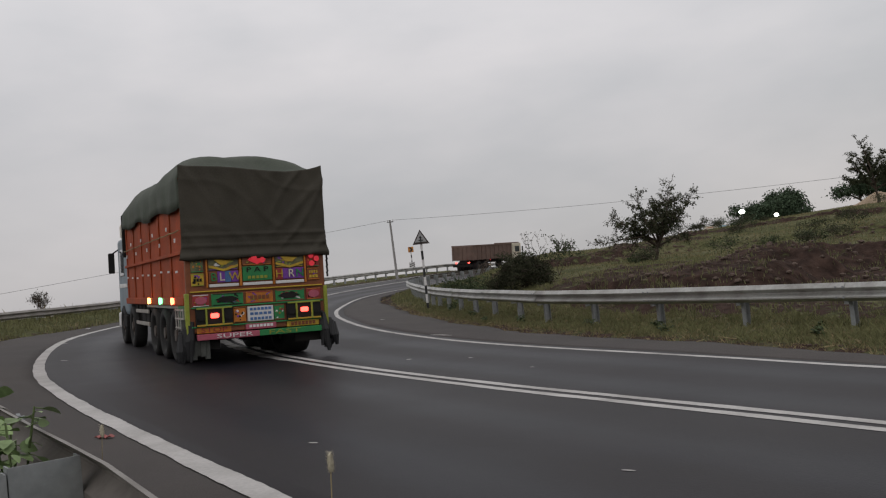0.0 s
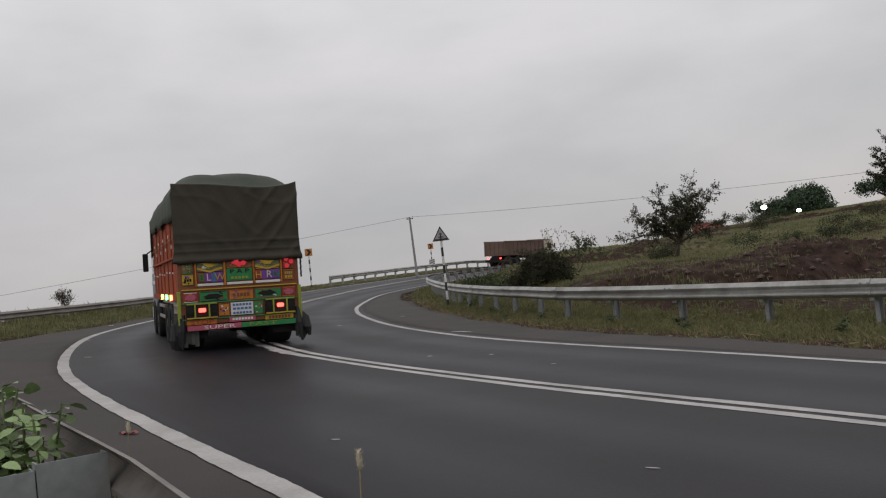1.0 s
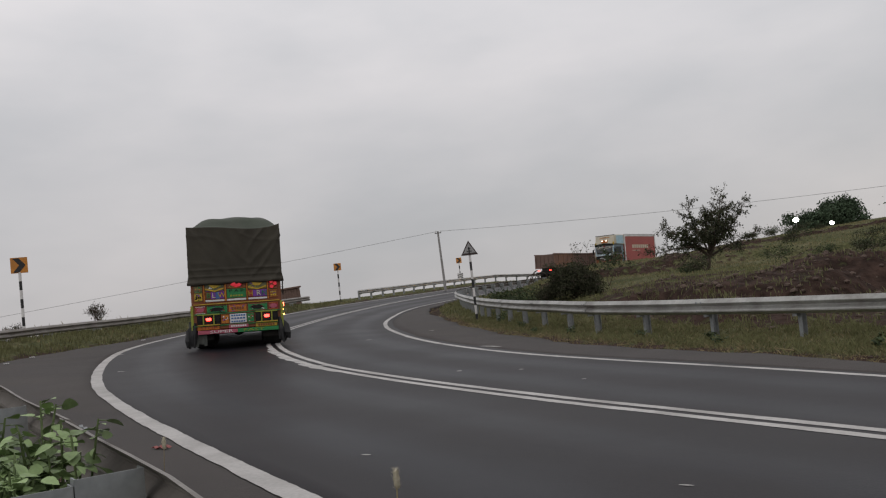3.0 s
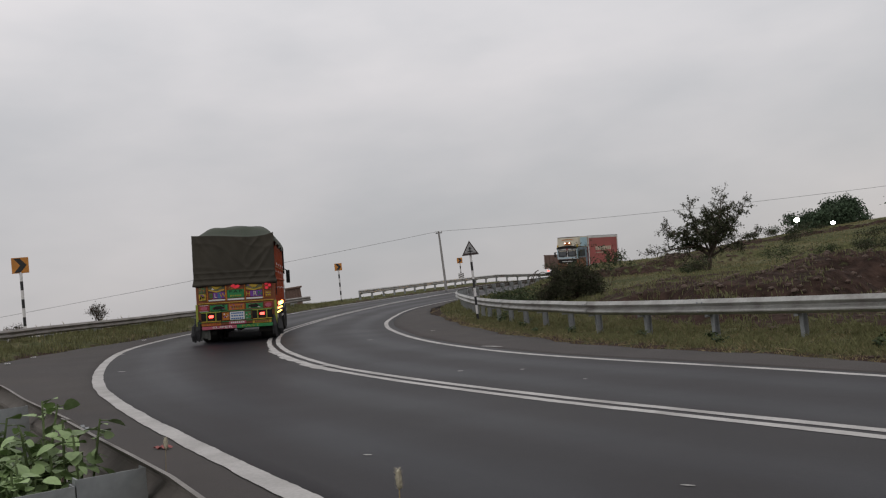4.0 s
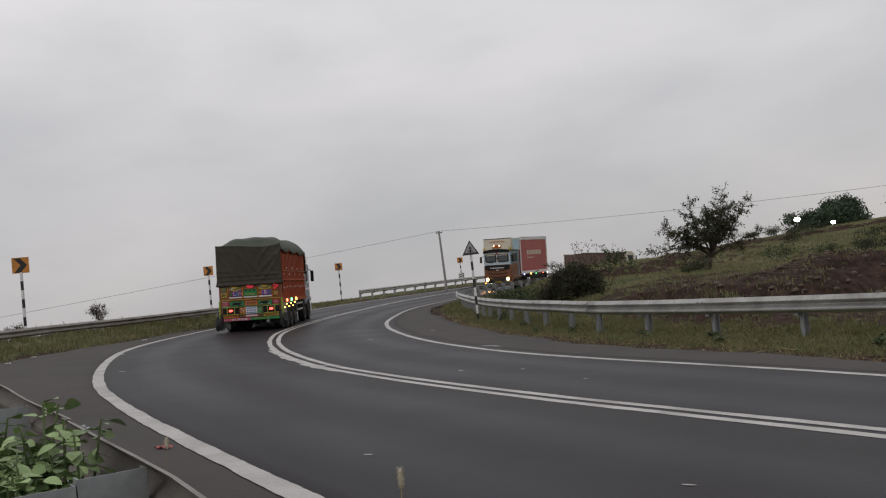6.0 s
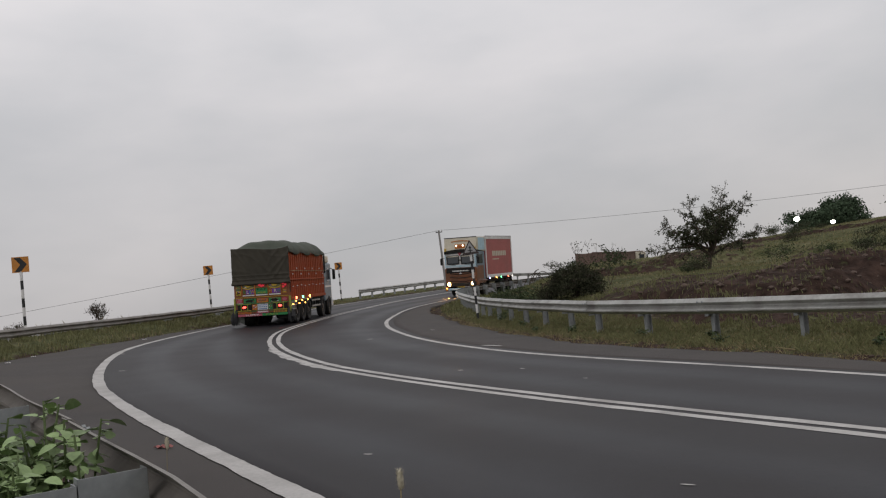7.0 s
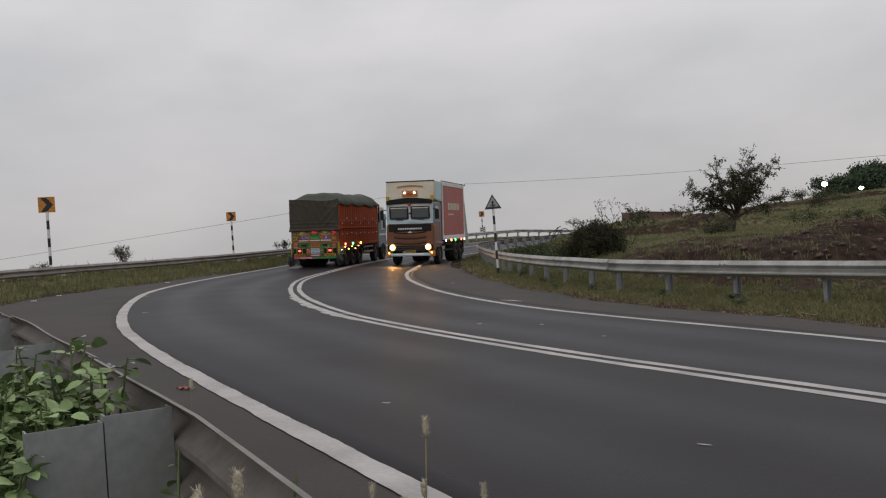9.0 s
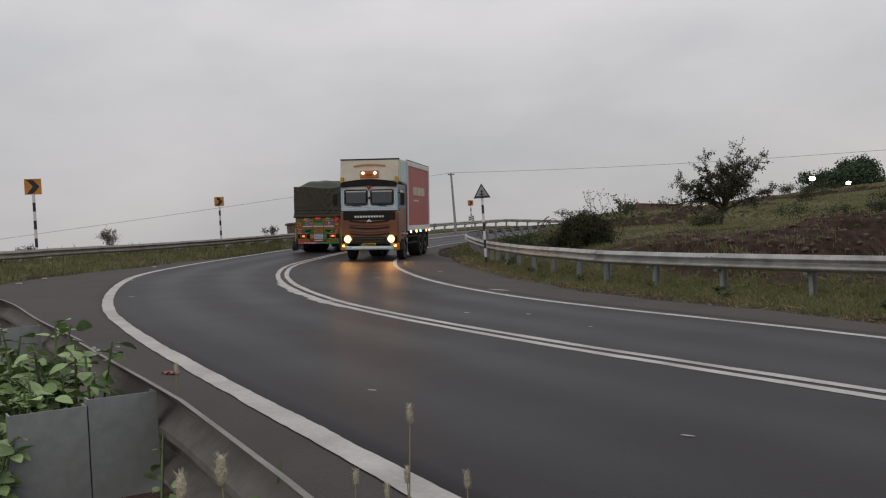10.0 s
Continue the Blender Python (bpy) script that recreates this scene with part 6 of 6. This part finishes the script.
def brown_lorry():
    """The rust-brown lorry further up the road. Origin on the road under its tail, y ahead."""
    t = thing("tipper_truck", Matrix(), "rust-brown open truck with a pale cab", "truck")
    body = part("cargo_body", box(-1.2, 1.2, 0.0, 7.6, 1.15, 2.55, bevel=0.03), M_RUST, t, "rust-brown steel body")
    for sx in (-1, 1):
        rib = box(sx * 1.19, sx * 1.25, 0.0, 0.1, 1.1, 2.57, bevel=0.01)
        me = mesh_of("rib", rib, M_RUST)
        for k in range(10):
            share("rib", me, body, pose(0, 0.02 + k * 0.83, 0))
        part("top_rail", box(sx * 1.17, sx * 1.26, -0.02, 7.62, 2.51, 2.63, bevel=0.01), M_RUST, body)
        part("tail_lamp", box(sx * 0.75 - 0.1, sx * 0.75 + 0.1, -0.06, 0.0, 0.85, 0.97, bevel=0.01), M_TAIL, t, "glowing red tail lamp")
        part("marker_lamp_or_glint", lens(sx * 1.26, 3.2, 1.08, 0.06, 0.05, "x"), M_DEEPRED, t)
    for k in range(5):
        part("tail_rib", box(-1.1 + k * 0.52, -1.02 + k * 0.52, -0.05, 0.0, 1.15, 2.55, bevel=0.01), M_RUST, body)
    cab = part("cab", box(-1.17, 1.17, 7.9, 9.7, 0.8, 2.62, bevel=0.09), M_CREAM, t, "pale cab")
    part("roof_rack", box(-1.1, 1.1, 7.9, 9.4, 2.62, 2.72, bevel=0.04), M_RUST, cab)
    for sx in (-1, 1):
        part("side_window", box(sx * 1.16, sx * 1.18, 8.4, 9.3, 1.7, 2.3, bevel=0.02), M_GLASS, cab)
        part("mirror", box(sx * 1.3, sx * 1.45, 9.6, 9.68, 1.75, 2.25, bevel=0.02), M_CHASSIS, cab)
    part("bumper", box(-1.15, 1.15, -0.05, 0.1, 0.5, 0.75, bevel=0.02), M_CHASSIS, t)
    part("chassis", box(-0.45, 0.45, 0.1, 9.5, 0.8, 1.14, bevel=0.02), M_CHASSIS, t)
    add_wheels(t, ((1.2, 1), (2.5, 1), (8.6, 0)), 0.50, 1.20, 0.30, 0.56)
    return t


TRUCK_A, TRUCK_B, TRUCK_C = painted_lorry(), container_lorry(), brown_lorry()


# ---------------------------------------------------------------- small things: far hut and heap, weeds by the barrier, litter, marks on the road
def roadside_hut(x, y, top):
    g = ground_z(x, y) - 0.1
    t = thing("roadside_hut", pose(x, y, g, 0, -4, 14), "low rust-brown plank hut beyond the outer guardrail", "hut")
    h = top - g
    part("wall", box(-0.8, 0.8, -0.7, 0.7, 0, h - 0.12, bevel=0.02), M_RUST, t)
    for k in range(8):
        part("plank", box(-0.8 + k * 0.2, -0.64 + k * 0.2, -0.74, -0.7, 0.05, h - 0.14 - 0.03 * (k % 3), bevel=0.01), M_RUST, t)
    part("roof", box(-0.9, 0.9, -0.85, 0.85, h - 0.12, h, bevel=0.02), M_RUST, t)


roadside_hut(-10.75, 63.3, 3.5)


def earth_heap(x, y, r, h):
    g = ground_z(x, y) - 0.2
    rs = np.random.RandomState(3)
    n = 26
    verts, faces = [], []
    for j in range(n):
        for i in range(n):
            u, v = -1 + 2 * i / (n - 1), -1 + 2 * j / (n - 1)
            d = math.hypot(u, v)
            z = h * max(0.0, 1 - d * d) * (0.8 + 0.25 * math.sin(5 * u + 2) + 0.2 * math.sin(7 * v + 4 * u)) + rs.normal(0, 0.03)
            verts.append((u * r, v * r * 0.6, max(0, z)))
    for j in range(n - 1):
        for i in range(n - 1):
            faces.append((j * n + i, j * n + i + 1, (j + 1) * n + i + 1, (j + 1) * n + i))
    me = raw_mesh("sand_heap", verts, faces, mat("pale_sand", (0.33, 0.25, 0.17), 0.95, var=0.25, scale=2, fine=20, bump=0.4), True)
    ob = new("sand_heap", me)
    ob.matrix_basis = pose(x, y, g)
    tagged(ob, "pale tan heap of sand on the hill crest", "heap")


earth_heap(37.4, 65.0, 2.6, 0.85)


def broad_leaf():
    """One ovate, toothed leaf, creased along its midrib, 1 long, pointing along x."""
    prof = [(0.0, 0.03), (0.08, 0.24), (0.20, 0.38), (0.28, 0.36), (0.38, 0.43), (0.48, 0.38), (0.58, 0.38), (0.70, 0.27), (0.80, 0.24), (0.91, 0.10), (1.0, 0.0)]
    verts, faces = [], []
    for x, w in prof:
        bend = -0.28 * x * x
        verts += [(x, -w, bend + 0.10 * w), (x, 0, bend - 0.02), (x, w, bend + 0.10 * w)]
    for k in range(len(prof) - 1):
        a, b = k * 3, k * 3 + 3
        faces += [(a, b, b + 1, a + 1), (a + 1, b + 1, b + 2, a + 2)]
    return np.array(verts), np.array(faces)


LEAF_V, LEAF_F = broad_leaf()
M_STEM = mat("weed_stem", (0.10, 0.14, 0.05), 0.7, var=0.3, scale=10, bump=0.1)


def weed(x, y, height, stems, leaves, size, seed, label, lean=(0, 0), material=M_LEAF_FRESH):
    """A leafy weed: several stems, each with leaves up its length."""
    r = np.random.RandomState(seed)
    g = ground_z(x, y) - 0.02
    t = thing("weed", pose(x, y, g), label, "weed", "leafy weeds by the guardrail")
    rods, vs, fs = [], [], []
    count = 0
    for k in range(stems):
        a = r.uniform(0, 6.28)
        out = r.uniform(0.03, 0.20)
        p = np.array([r.normal(0, 0.05), r.normal(0, 0.05), 0.0])
        top = np.array([math.cos(a) * out + lean[0], math.sin(a) * out + lean[1], height * r.uniform(0.65, 1.0)])
        pts = [p + (top - p) * u + np.array([0, 0, 0.06 * height * math.sin(u * 3.1)]) for u in np.linspace(0, 1, 6)]
        for q0, q1 in zip(pts[:-1], pts[1:]):
            rods.append((q0, q1, 0.006, 0.004))
        for i in range(leaves):
            u = 1 - 0.75 * r.rand() ** 1.3
            j = min(4, int(u * 5))
            c = pts[j] + (pts[j + 1] - pts[j]) * (u * 5 - j)
            yaw, pitch, roll = r.uniform(0, 6.28), r.uniform(-0.5, 0.55), r.normal(0, 0.35)
            s = size * r.uniform(0.5, 1.25) * (1.15 - 0.45 * u)
            m = np.array(Euler((roll, pitch, yaw)).to_matrix())
            stalk = m @ np.array([s * 0.45, 0, 0.0])
            rods.append((c, c + stalk, 0.0025, 0.002))
            vs.append((LEAF_V * s) @ m.T + c + stalk)
            fs.append(LEAF_F + count * len(LEAF_V))
            count += 1
    share("stem", rods_mesh("stem", rods, M_STEM, 5), t)
    share("leaves", raw_mesh("leaves", np.vstack(vs), np.vstack(fs), material, True), t, label="broad toothed fresh green leaves")
    return t


weed(-1.53, 3.5, 0.86, 12, 20, 0.085, 1, "lush green broad-leaved weed growing behind the guardrail")
weed(-1.68, 3.62, 0.92, 12, 20, 0.09, 2, "lush green broad-leaved weed growing behind the guardrail")
weed(-1.74, 3.35, 0.86, 12, 20, 0.09, 3, "lush green broad-leaved weed growing behind the guardrail")
weed(-1.9, 3.6, 0.86, 11, 20, 0.09, 4, "lush green broad-leaved weed growing behind the guardrail")
weed(-1.88, 3.25, 0.86, 11, 20, 0.085, 5, "lush green broad-leaved weed growing behind the guardrail")
weed(-1.58, 3.15, 0.84, 12, 20, 0.085, 10, "lush green broad-leaved weed growing behind the guardrail")
weed(-1.52, 2.72, 0.7, 11, 20, 0.08, 11, "low green broad-leaved weed growing behind the guardrail")
weed(-1.42, 2.42, 0.58, 10, 18, 0.07, 12, "low green broad-leaved weed growing behind the guardrail")
weed(-1.62, 2.95, 0.78, 11, 20, 0.085, 13, "low green broad-leaved weed growing behind the guardrail")
rs_w = np.random.RandomState(91)
for k in range(16):
    p, d = along(L_VIN, 14 + 2.1 * k + rs_w.uniform(-0.8, 0.8))
    q = p + np.array([d[1], -d[0]]) * rs_w.uniform(0.7, 2.6)
    weed(float(q[0]), float(q[1]), rs_w.uniform(0.18, 0.36), 6, 9, 0.075, 400 + k, "small broad-leaved weed in the verge grass", material=M_LEAF_DARK)
weed(-2.9, 5.2, 0.62, 5, 10, 0.09, 6, "green weed at the foot of the guardrail")
weed(-0.64, 2.05, 0.72, 1, 7, 0.075, 7, "slender weed with a few fresh green leaves", (0.03, 0.02))
weed(-0.90, 2.55, 0.72, 2, 6, 0.06, 8, "slender weed with a few fresh green leaves", (-0.1, 0.25))
weed(-0.95, 1.55, 0.45, 5, 10, 0.07, 9, "low green weed at the foot of the guardrail")


def foxtail(x, y, top, length, seed, label="dry foxtail grass stalk with a pale seed head"):
    r = np.random.RandomState(seed)
    g = ground_z(x, y) - 0.02
    t = thing("grass_stalk", pose(x, y, g), label, "grass stalk", "foxtail stalks by the guardrail")
    h = top - g
    lean = r.normal(0, 0.02, 2)
    pts = [np.array([lean[0] * u * u, lean[1] * u * u, h * u]) for u in np.linspace(0, 1, 7)]
    share("stem", rods_mesh("stem", [(a, b, 0.0016, 0.0014) for a, b in zip(pts[:-1], pts[1:])], M_STRAW, 4), t)
    bm = bmesh.new()
    bmesh.ops.create_uvsphere(bm, u_segments=10, v_segments=12, radius=1.0)
    for v in bm.verts:
        k = 1 + 0.12 * math.sin(9 * v.co.z + seed) + r.normal(0, 0.06)
        v.co = Vector((v.co.x * length * 0.17 * k + pts[-1][0], v.co.y * length * 0.17 * k + pts[-1][1], v.co.z * length * 0.5 + h))
    head = part("seed_head", bm, M_SEED, t, "pale bristly seed head", True)
    n = 160
    a, z = r.uniform(0, 6.28, n), r.uniform(-0.5, 0.5, n) * length
    p = np.column_stack([np.cos(a) * length * 0.13 + pts[-1][0], np.sin(a) * length * 0.13 + pts[-1][1], z + h])
    q = p + np.column_stack([np.cos(a), np.sin(a), 0.9 + 0 * a]) * length * 0.16
    w = np.column_stack([-np.sin(a), np.cos(a), 0 * a]) * 0.0006
    vv = np.stack([p - w, p + w, q], 1).reshape(-1, 3)
    share("bristles", raw_mesh("bristles", vv, np.arange(n * 3).reshape(-1, 3), M_SEED), head)


for k, (fx, fy, ft, fl) in enumerate(((-0.135, 1.71, 0.95, 0.042), (-0.41, 1.52, 0.905, 0.062), (-0.25, 1.71, 0.83, 0.034), (-0.11, 1.61, 0.855, 0.034), (-0.01, 1.61, 0.845, 0.036), (-0.42, 1.31, 0.93, 0.05), (-0.17, 1.51, 0.86, 0.03),
                                      (-2.05, 5.4, 0.42, 0.07), (-2.0, 5.0, 0.42, 0.08), (-2.9, 6.6, 0.55, 0.07), (-1.1, 3.35, 0.86, 0.05), (-3.3, 7.0, 0.75, 0.07))):
    foxtail(fx - 0.020, fy, ft, fl * 0.9, k + 1)

near_pts = scatter(5200, -9, 2.2, -3, 16, outer_band(0.0, 2.6), 31, 0.12)
near_pts = near_pts[np.hypot(near_pts[:, 0], near_pts[:, 1]) > 0.6]
grass("grass_near_verge", near_pts, 0.10, 0.38, M_GRASS, "green grass and weeds round the guardrail's foot", 32, width=0.006)
near_dry = scatter(2600, -9, 0, 4, 16, outer_band(-0.25, 1.2), 33, 0.15)
grass("grass_near_dry", near_dry, 0.10, 0.42, M_STRAW, "dry brown weeds round the guardrail's foot", 34, width=0.005)


def wrapper(x, y, material=M_LITTER, label="crumpled red wrapper lying on the shoulder by the edge line", lift=0.0):
    g = float(road_z(x, y))
    bm = bmesh.new()
    nx, ny = 8, 4
    grid = [[bm.verts.new((-0.09 + 0.18 * i / (nx - 1), -0.035 + 0.07 * j / (ny - 1), 0.012 + 0.012 * math.sin(2.1 * i + j) + 0.008 * math.sin(5 * j))) for i in range(nx)] for j in range(ny)]
    for j in range(ny - 1):
        for i in range(nx - 1):
            bm.faces.new((grid[j][i], grid[j][i + 1], grid[j + 1][i + 1], grid[j + 1][i]))
    ob = part("wrapper", bm, material)
    ob.matrix_basis = pose(x, y, g + 0.002 + lift, 0, 0, -25)
    ob.modifiers.new("thick", "SOLIDIFY").thickness = 0.003
    tagged(ob, label, "litter", "litter on the shoulder")


wrapper(-2.73, 8.35)
for wx, wy in ((-12.3, 26.6), (-11.9, 24.2), (-8.3, 15.2), (-11.2, 33.2)):
    wrapper(wx, wy, M_WHITE, "small crumpled white paper scrap on the road edge", 0.01)


def road_blot(x, y, length, width, turn, seed):
    """A stray splash of line paint."""
    r = np.random.RandomState(seed)
    n = 12
    verts = []
    for k in range(n):
        a = 2 * math.pi * k / n
        u, v = math.cos(a) * length / 2 * r.uniform(0.75, 1.1), math.sin(a) * width / 2 * r.uniform(0.6, 1.2)
        c, s = math.cos(turn), math.sin(turn)
        px, py = x + u * c - v * s, y + u * s + v * c
        verts.append((px, py, float(road_z(px, py)) + 0.005))
    return verts


blots = ((0.16, 14.18, 0.10, 0.10), (1.11, 13.79, 0.10, 0.10), (1.77, 11.89, 0.08, 0.06), (-2.12, 24.74, 0.16, 0.2), (0.96, 19.3, 0.7, 0.14), (-0.74, 7.3, 0.10, 0.05), (1.37, 5.52, 0.10, 0.03), (-2.35, 17.0, 0.35, 0.10),
         (2.0, 8.5, 0.12, 0.07), (-0.4, 27.5, 0.2, 0.12), (-6.9, 18.9, 0.25, 0.08), (-9.2, 25.3, 0.3, 0.12), (0.9, 33, 0.5, 0.15), (-3.4, 19.2, 0.3, 0.08))
bv, bf = [], []
for k, (bx, by, bl, bw) in enumerate(blots):
    v = road_blot(bx, by, bl, bw, -0.55 if k != 4 else 2.2, k)
    bf.append(tuple(range(len(bv), len(bv) + len(v))))
    bv += v
# ragged overpainting beside the centre line, where the bend is tightest
s_bend = nearest_s(L_CENTRE, -1.9, 16.0)
for k in range(10):
    p, d = along(L_CENTRE, s_bend + k * 0.85)
    q = p - np.array([d[1], -d[0]]) * (0.185 + 0.03 * (k % 3))
    v = road_blot(q[0], q[1], 1.0, 0.17, math.atan2(d[1], d[0]) + 0.03, 70 + k)
    bf.append(tuple(range(len(bv), len(bv) + len(v))))
    bv += v
tagged(new("paint_spots", raw_mesh("paint_spots", bv, bf, M_LINE)), "stray spots of white paint and grit on the asphalt", "road marking", kind="stuff")


def dead_sticks():
    r = np.random.RandomState(12)
    rods = []
    for k in range(110):
        s = r.uniform(16, 62)
        p, d = along(L_VIN, s)
        right = np.array([d[1], -d[0]])
        q = p + right * r.uniform(-0.25, 0.9)
        a = r.uniform(0, 6.28)
        z = ground_z(*q) + 0.04
        v = np.array([math.cos(a), math.sin(a), r.uniform(-0.1, 0.3)]) * r.uniform(0.08, 0.32)
        rods.append((np.array([q[0], q[1], z]), np.array([q[0], q[1], z]) + v, 0.012, 0.006))
    tagged(new("dead_sticks", rods_mesh("dead_sticks", rods, M_STRAW, 5)), "dry sticks and straw strewn along the verge edge", "sticks", kind="stuff")


dead_sticks()


# ---------------------------------------------------------------- what moves
LANE_A = spline([(-2.38, 15.67), (-3.58, 18.4), (-5.27, 23.15), (-6.9, 29.85), (-7.5, 34.5), (-7.85, 40), (-7.35, 44), (-6.85, 46.3), (-5.9, 52), (-4.4, 60), (-0.8, 70.5), (3, 79.5)])
LANE_B = spline([(88, 128.5), (60, 117), (41, 108.5), (29, 101.8), (19.5, 94), (12.5, 86), (7.6, 77.5), (4.6, 71), (1.9, 63.5), (-0.45, 56.5), (-2.0, 48), (-2.75, 42), (-3.35, 36), (-3.5, 30), (-3.0, 24)])
LANE_C = spline([(-2, 73), (2.7, 80.6), (7.9, 88.7), (15.5, 97.4), (27.2, 106.6), (47.6, 118), (78, 130)])


def road_frame(tail, head):
    """The pose of a lorry whose tail and front stand at these places of the plan: y ahead, z off the road, origin at the tail."""
    a = Vector((tail[0], tail[1], float(road_z(tail[0], tail[1]))))
    b = Vector((head[0], head[1], float(road_z(head[0], head[1]))))
    ahead = (b - a).normalized()
    side = Vector((ahead.y, -ahead.x, 0)).normalized()
    d = 1.0
    z1, z0 = float(road_z(a.x + side.x * d, a.y + side.y * d)), float(road_z(a.x - side.x * d, a.y - side.y * d))
    side = (side + Vector((0, 0, (z1 - z0) / (2 * d)))).normalized()
    up = side.cross(ahead).normalized()
    side = ahead.cross(up)
    m = Matrix((side, ahead, up)).transposed().to_4x4()
    return Matrix.Translation(a) @ m


def glide(table, t):
    """Metres along a lane at t, eased through the table's rows."""
    ts, ss = [r[0] for r in table], [r[1] for r in table]
    k = [0.0] * len(ts)
    for i in range(len(ts)):
        lo, hi = max(0, i - 1), min(len(ts) - 1, i + 1)
        k[i] = (ss[hi] - ss[lo]) / (ts[hi] - ts[lo])
    i = max(0, min(len(ts) - 2, int(np.searchsorted(ts, t, side="right") - 1)))
    h = ts[i + 1] - ts[i]
    u = (t - ts[i]) / h
    return ((1 + 2 * u) * (1 - u) ** 2 * ss[i] + u * (1 - u) ** 2 * h * k[i] + u * u * (3 - 2 * u) * ss[i + 1] + u * u * (u - 1) * h * k[i + 1])


def key_wheels(truck, table, step):
    radius, wheels = WHEELS[truck.name]
    count = int(round(10.0 / step))
    spins = [(k * step, math.degrees((glide(table, k * step) - table[0][1]) / radius)) for k in range(count + 1)]
    for wheel, x, y in wheels:
        walk(wheel, [(t, pose(x, y, radius, -a, 0, 0)) for t, a in spins])


def motions():
    halves = [k * 0.25 for k in range(41)]
    # the loaded lorry climbs away
    go_a = [(t, nearest_s(LANE_A, x, y)) for t, x, y in ((0, -2.38, 15.67), (1, -3.58, 18.4), (2.5, -5.27, 23.15), (4.5, -6.9, 29.85), (5.5, -7.35, 33.2), (7.5, -7.85, 40.3), (9, -7.35, 44), (10, -6.85, 46.1))]
    swing = [(0, 1.2), (2.5, 0.0), (5.5, 0.0), (7.5, 4.0), (9, 1.3), (10, 1.0)]
    rows = []
    for t in halves:
        s = glide(go_a, t)
        rows.append((t, road_frame(along(LANE_A, s)[0], along(LANE_A, s + 7.0)[0]) @ pose(0, 0, 0, 0, 0, glide(swing, t))))
    walk(TRUCK_A, rows)
    key_wheels(TRUCK_A, go_a, 0.1)
    # the container lorry comes down
    end_b = nearest_s(LANE_B, -3.35, 36)
    go_b = [(t, end_b - d) for t, d in ((0, 88), (1, 78), (2.5, 64.4), (4.5, 48.9), (5.5, 40.4), (7.5, 21.9), (9, 7.5), (10, 0))]
    swing_b = [(0, -2), (2.5, -2), (4, -3.6), (5.5, -5.4), (7.5, -5), (8.5, -4.5), (9.5, -3), (10, -2.5)]
    rows = []
    for t in halves:
        s = glide(go_b, t)
        head, tail = along(LANE_B, s)[0], along(LANE_B, s - 7.0)[0]
        m = road_frame(tail, head)
        rows.append((t, m @ Matrix.Translation((0, float(np.linalg.norm(head - tail)), 0)) @ pose(0, 0, 0, 0, 0, glide(swing_b, t))))
    walk(TRUCK_B, rows)
    key_wheels(TRUCK_B, go_b, 1 / 15)
    # the brown lorry crawls up out of sight
    start_c = nearest_s(LANE_C, 6.6, 86.7)
    go_c = [(t, start_c + d) for t, d in ((0, 0.7), (2.5, 6.3), (5, 10.4), (7.5, 15.3), (10, 20.5))]
    walk(TRUCK_C, [(t, road_frame(along(LANE_C, glide(go_c, t))[0], along(LANE_C, glide(go_c, t) + 7.0)[0])) for t in halves])
    key_wheels(TRUCK_C, go_c, 0.125)


motions()
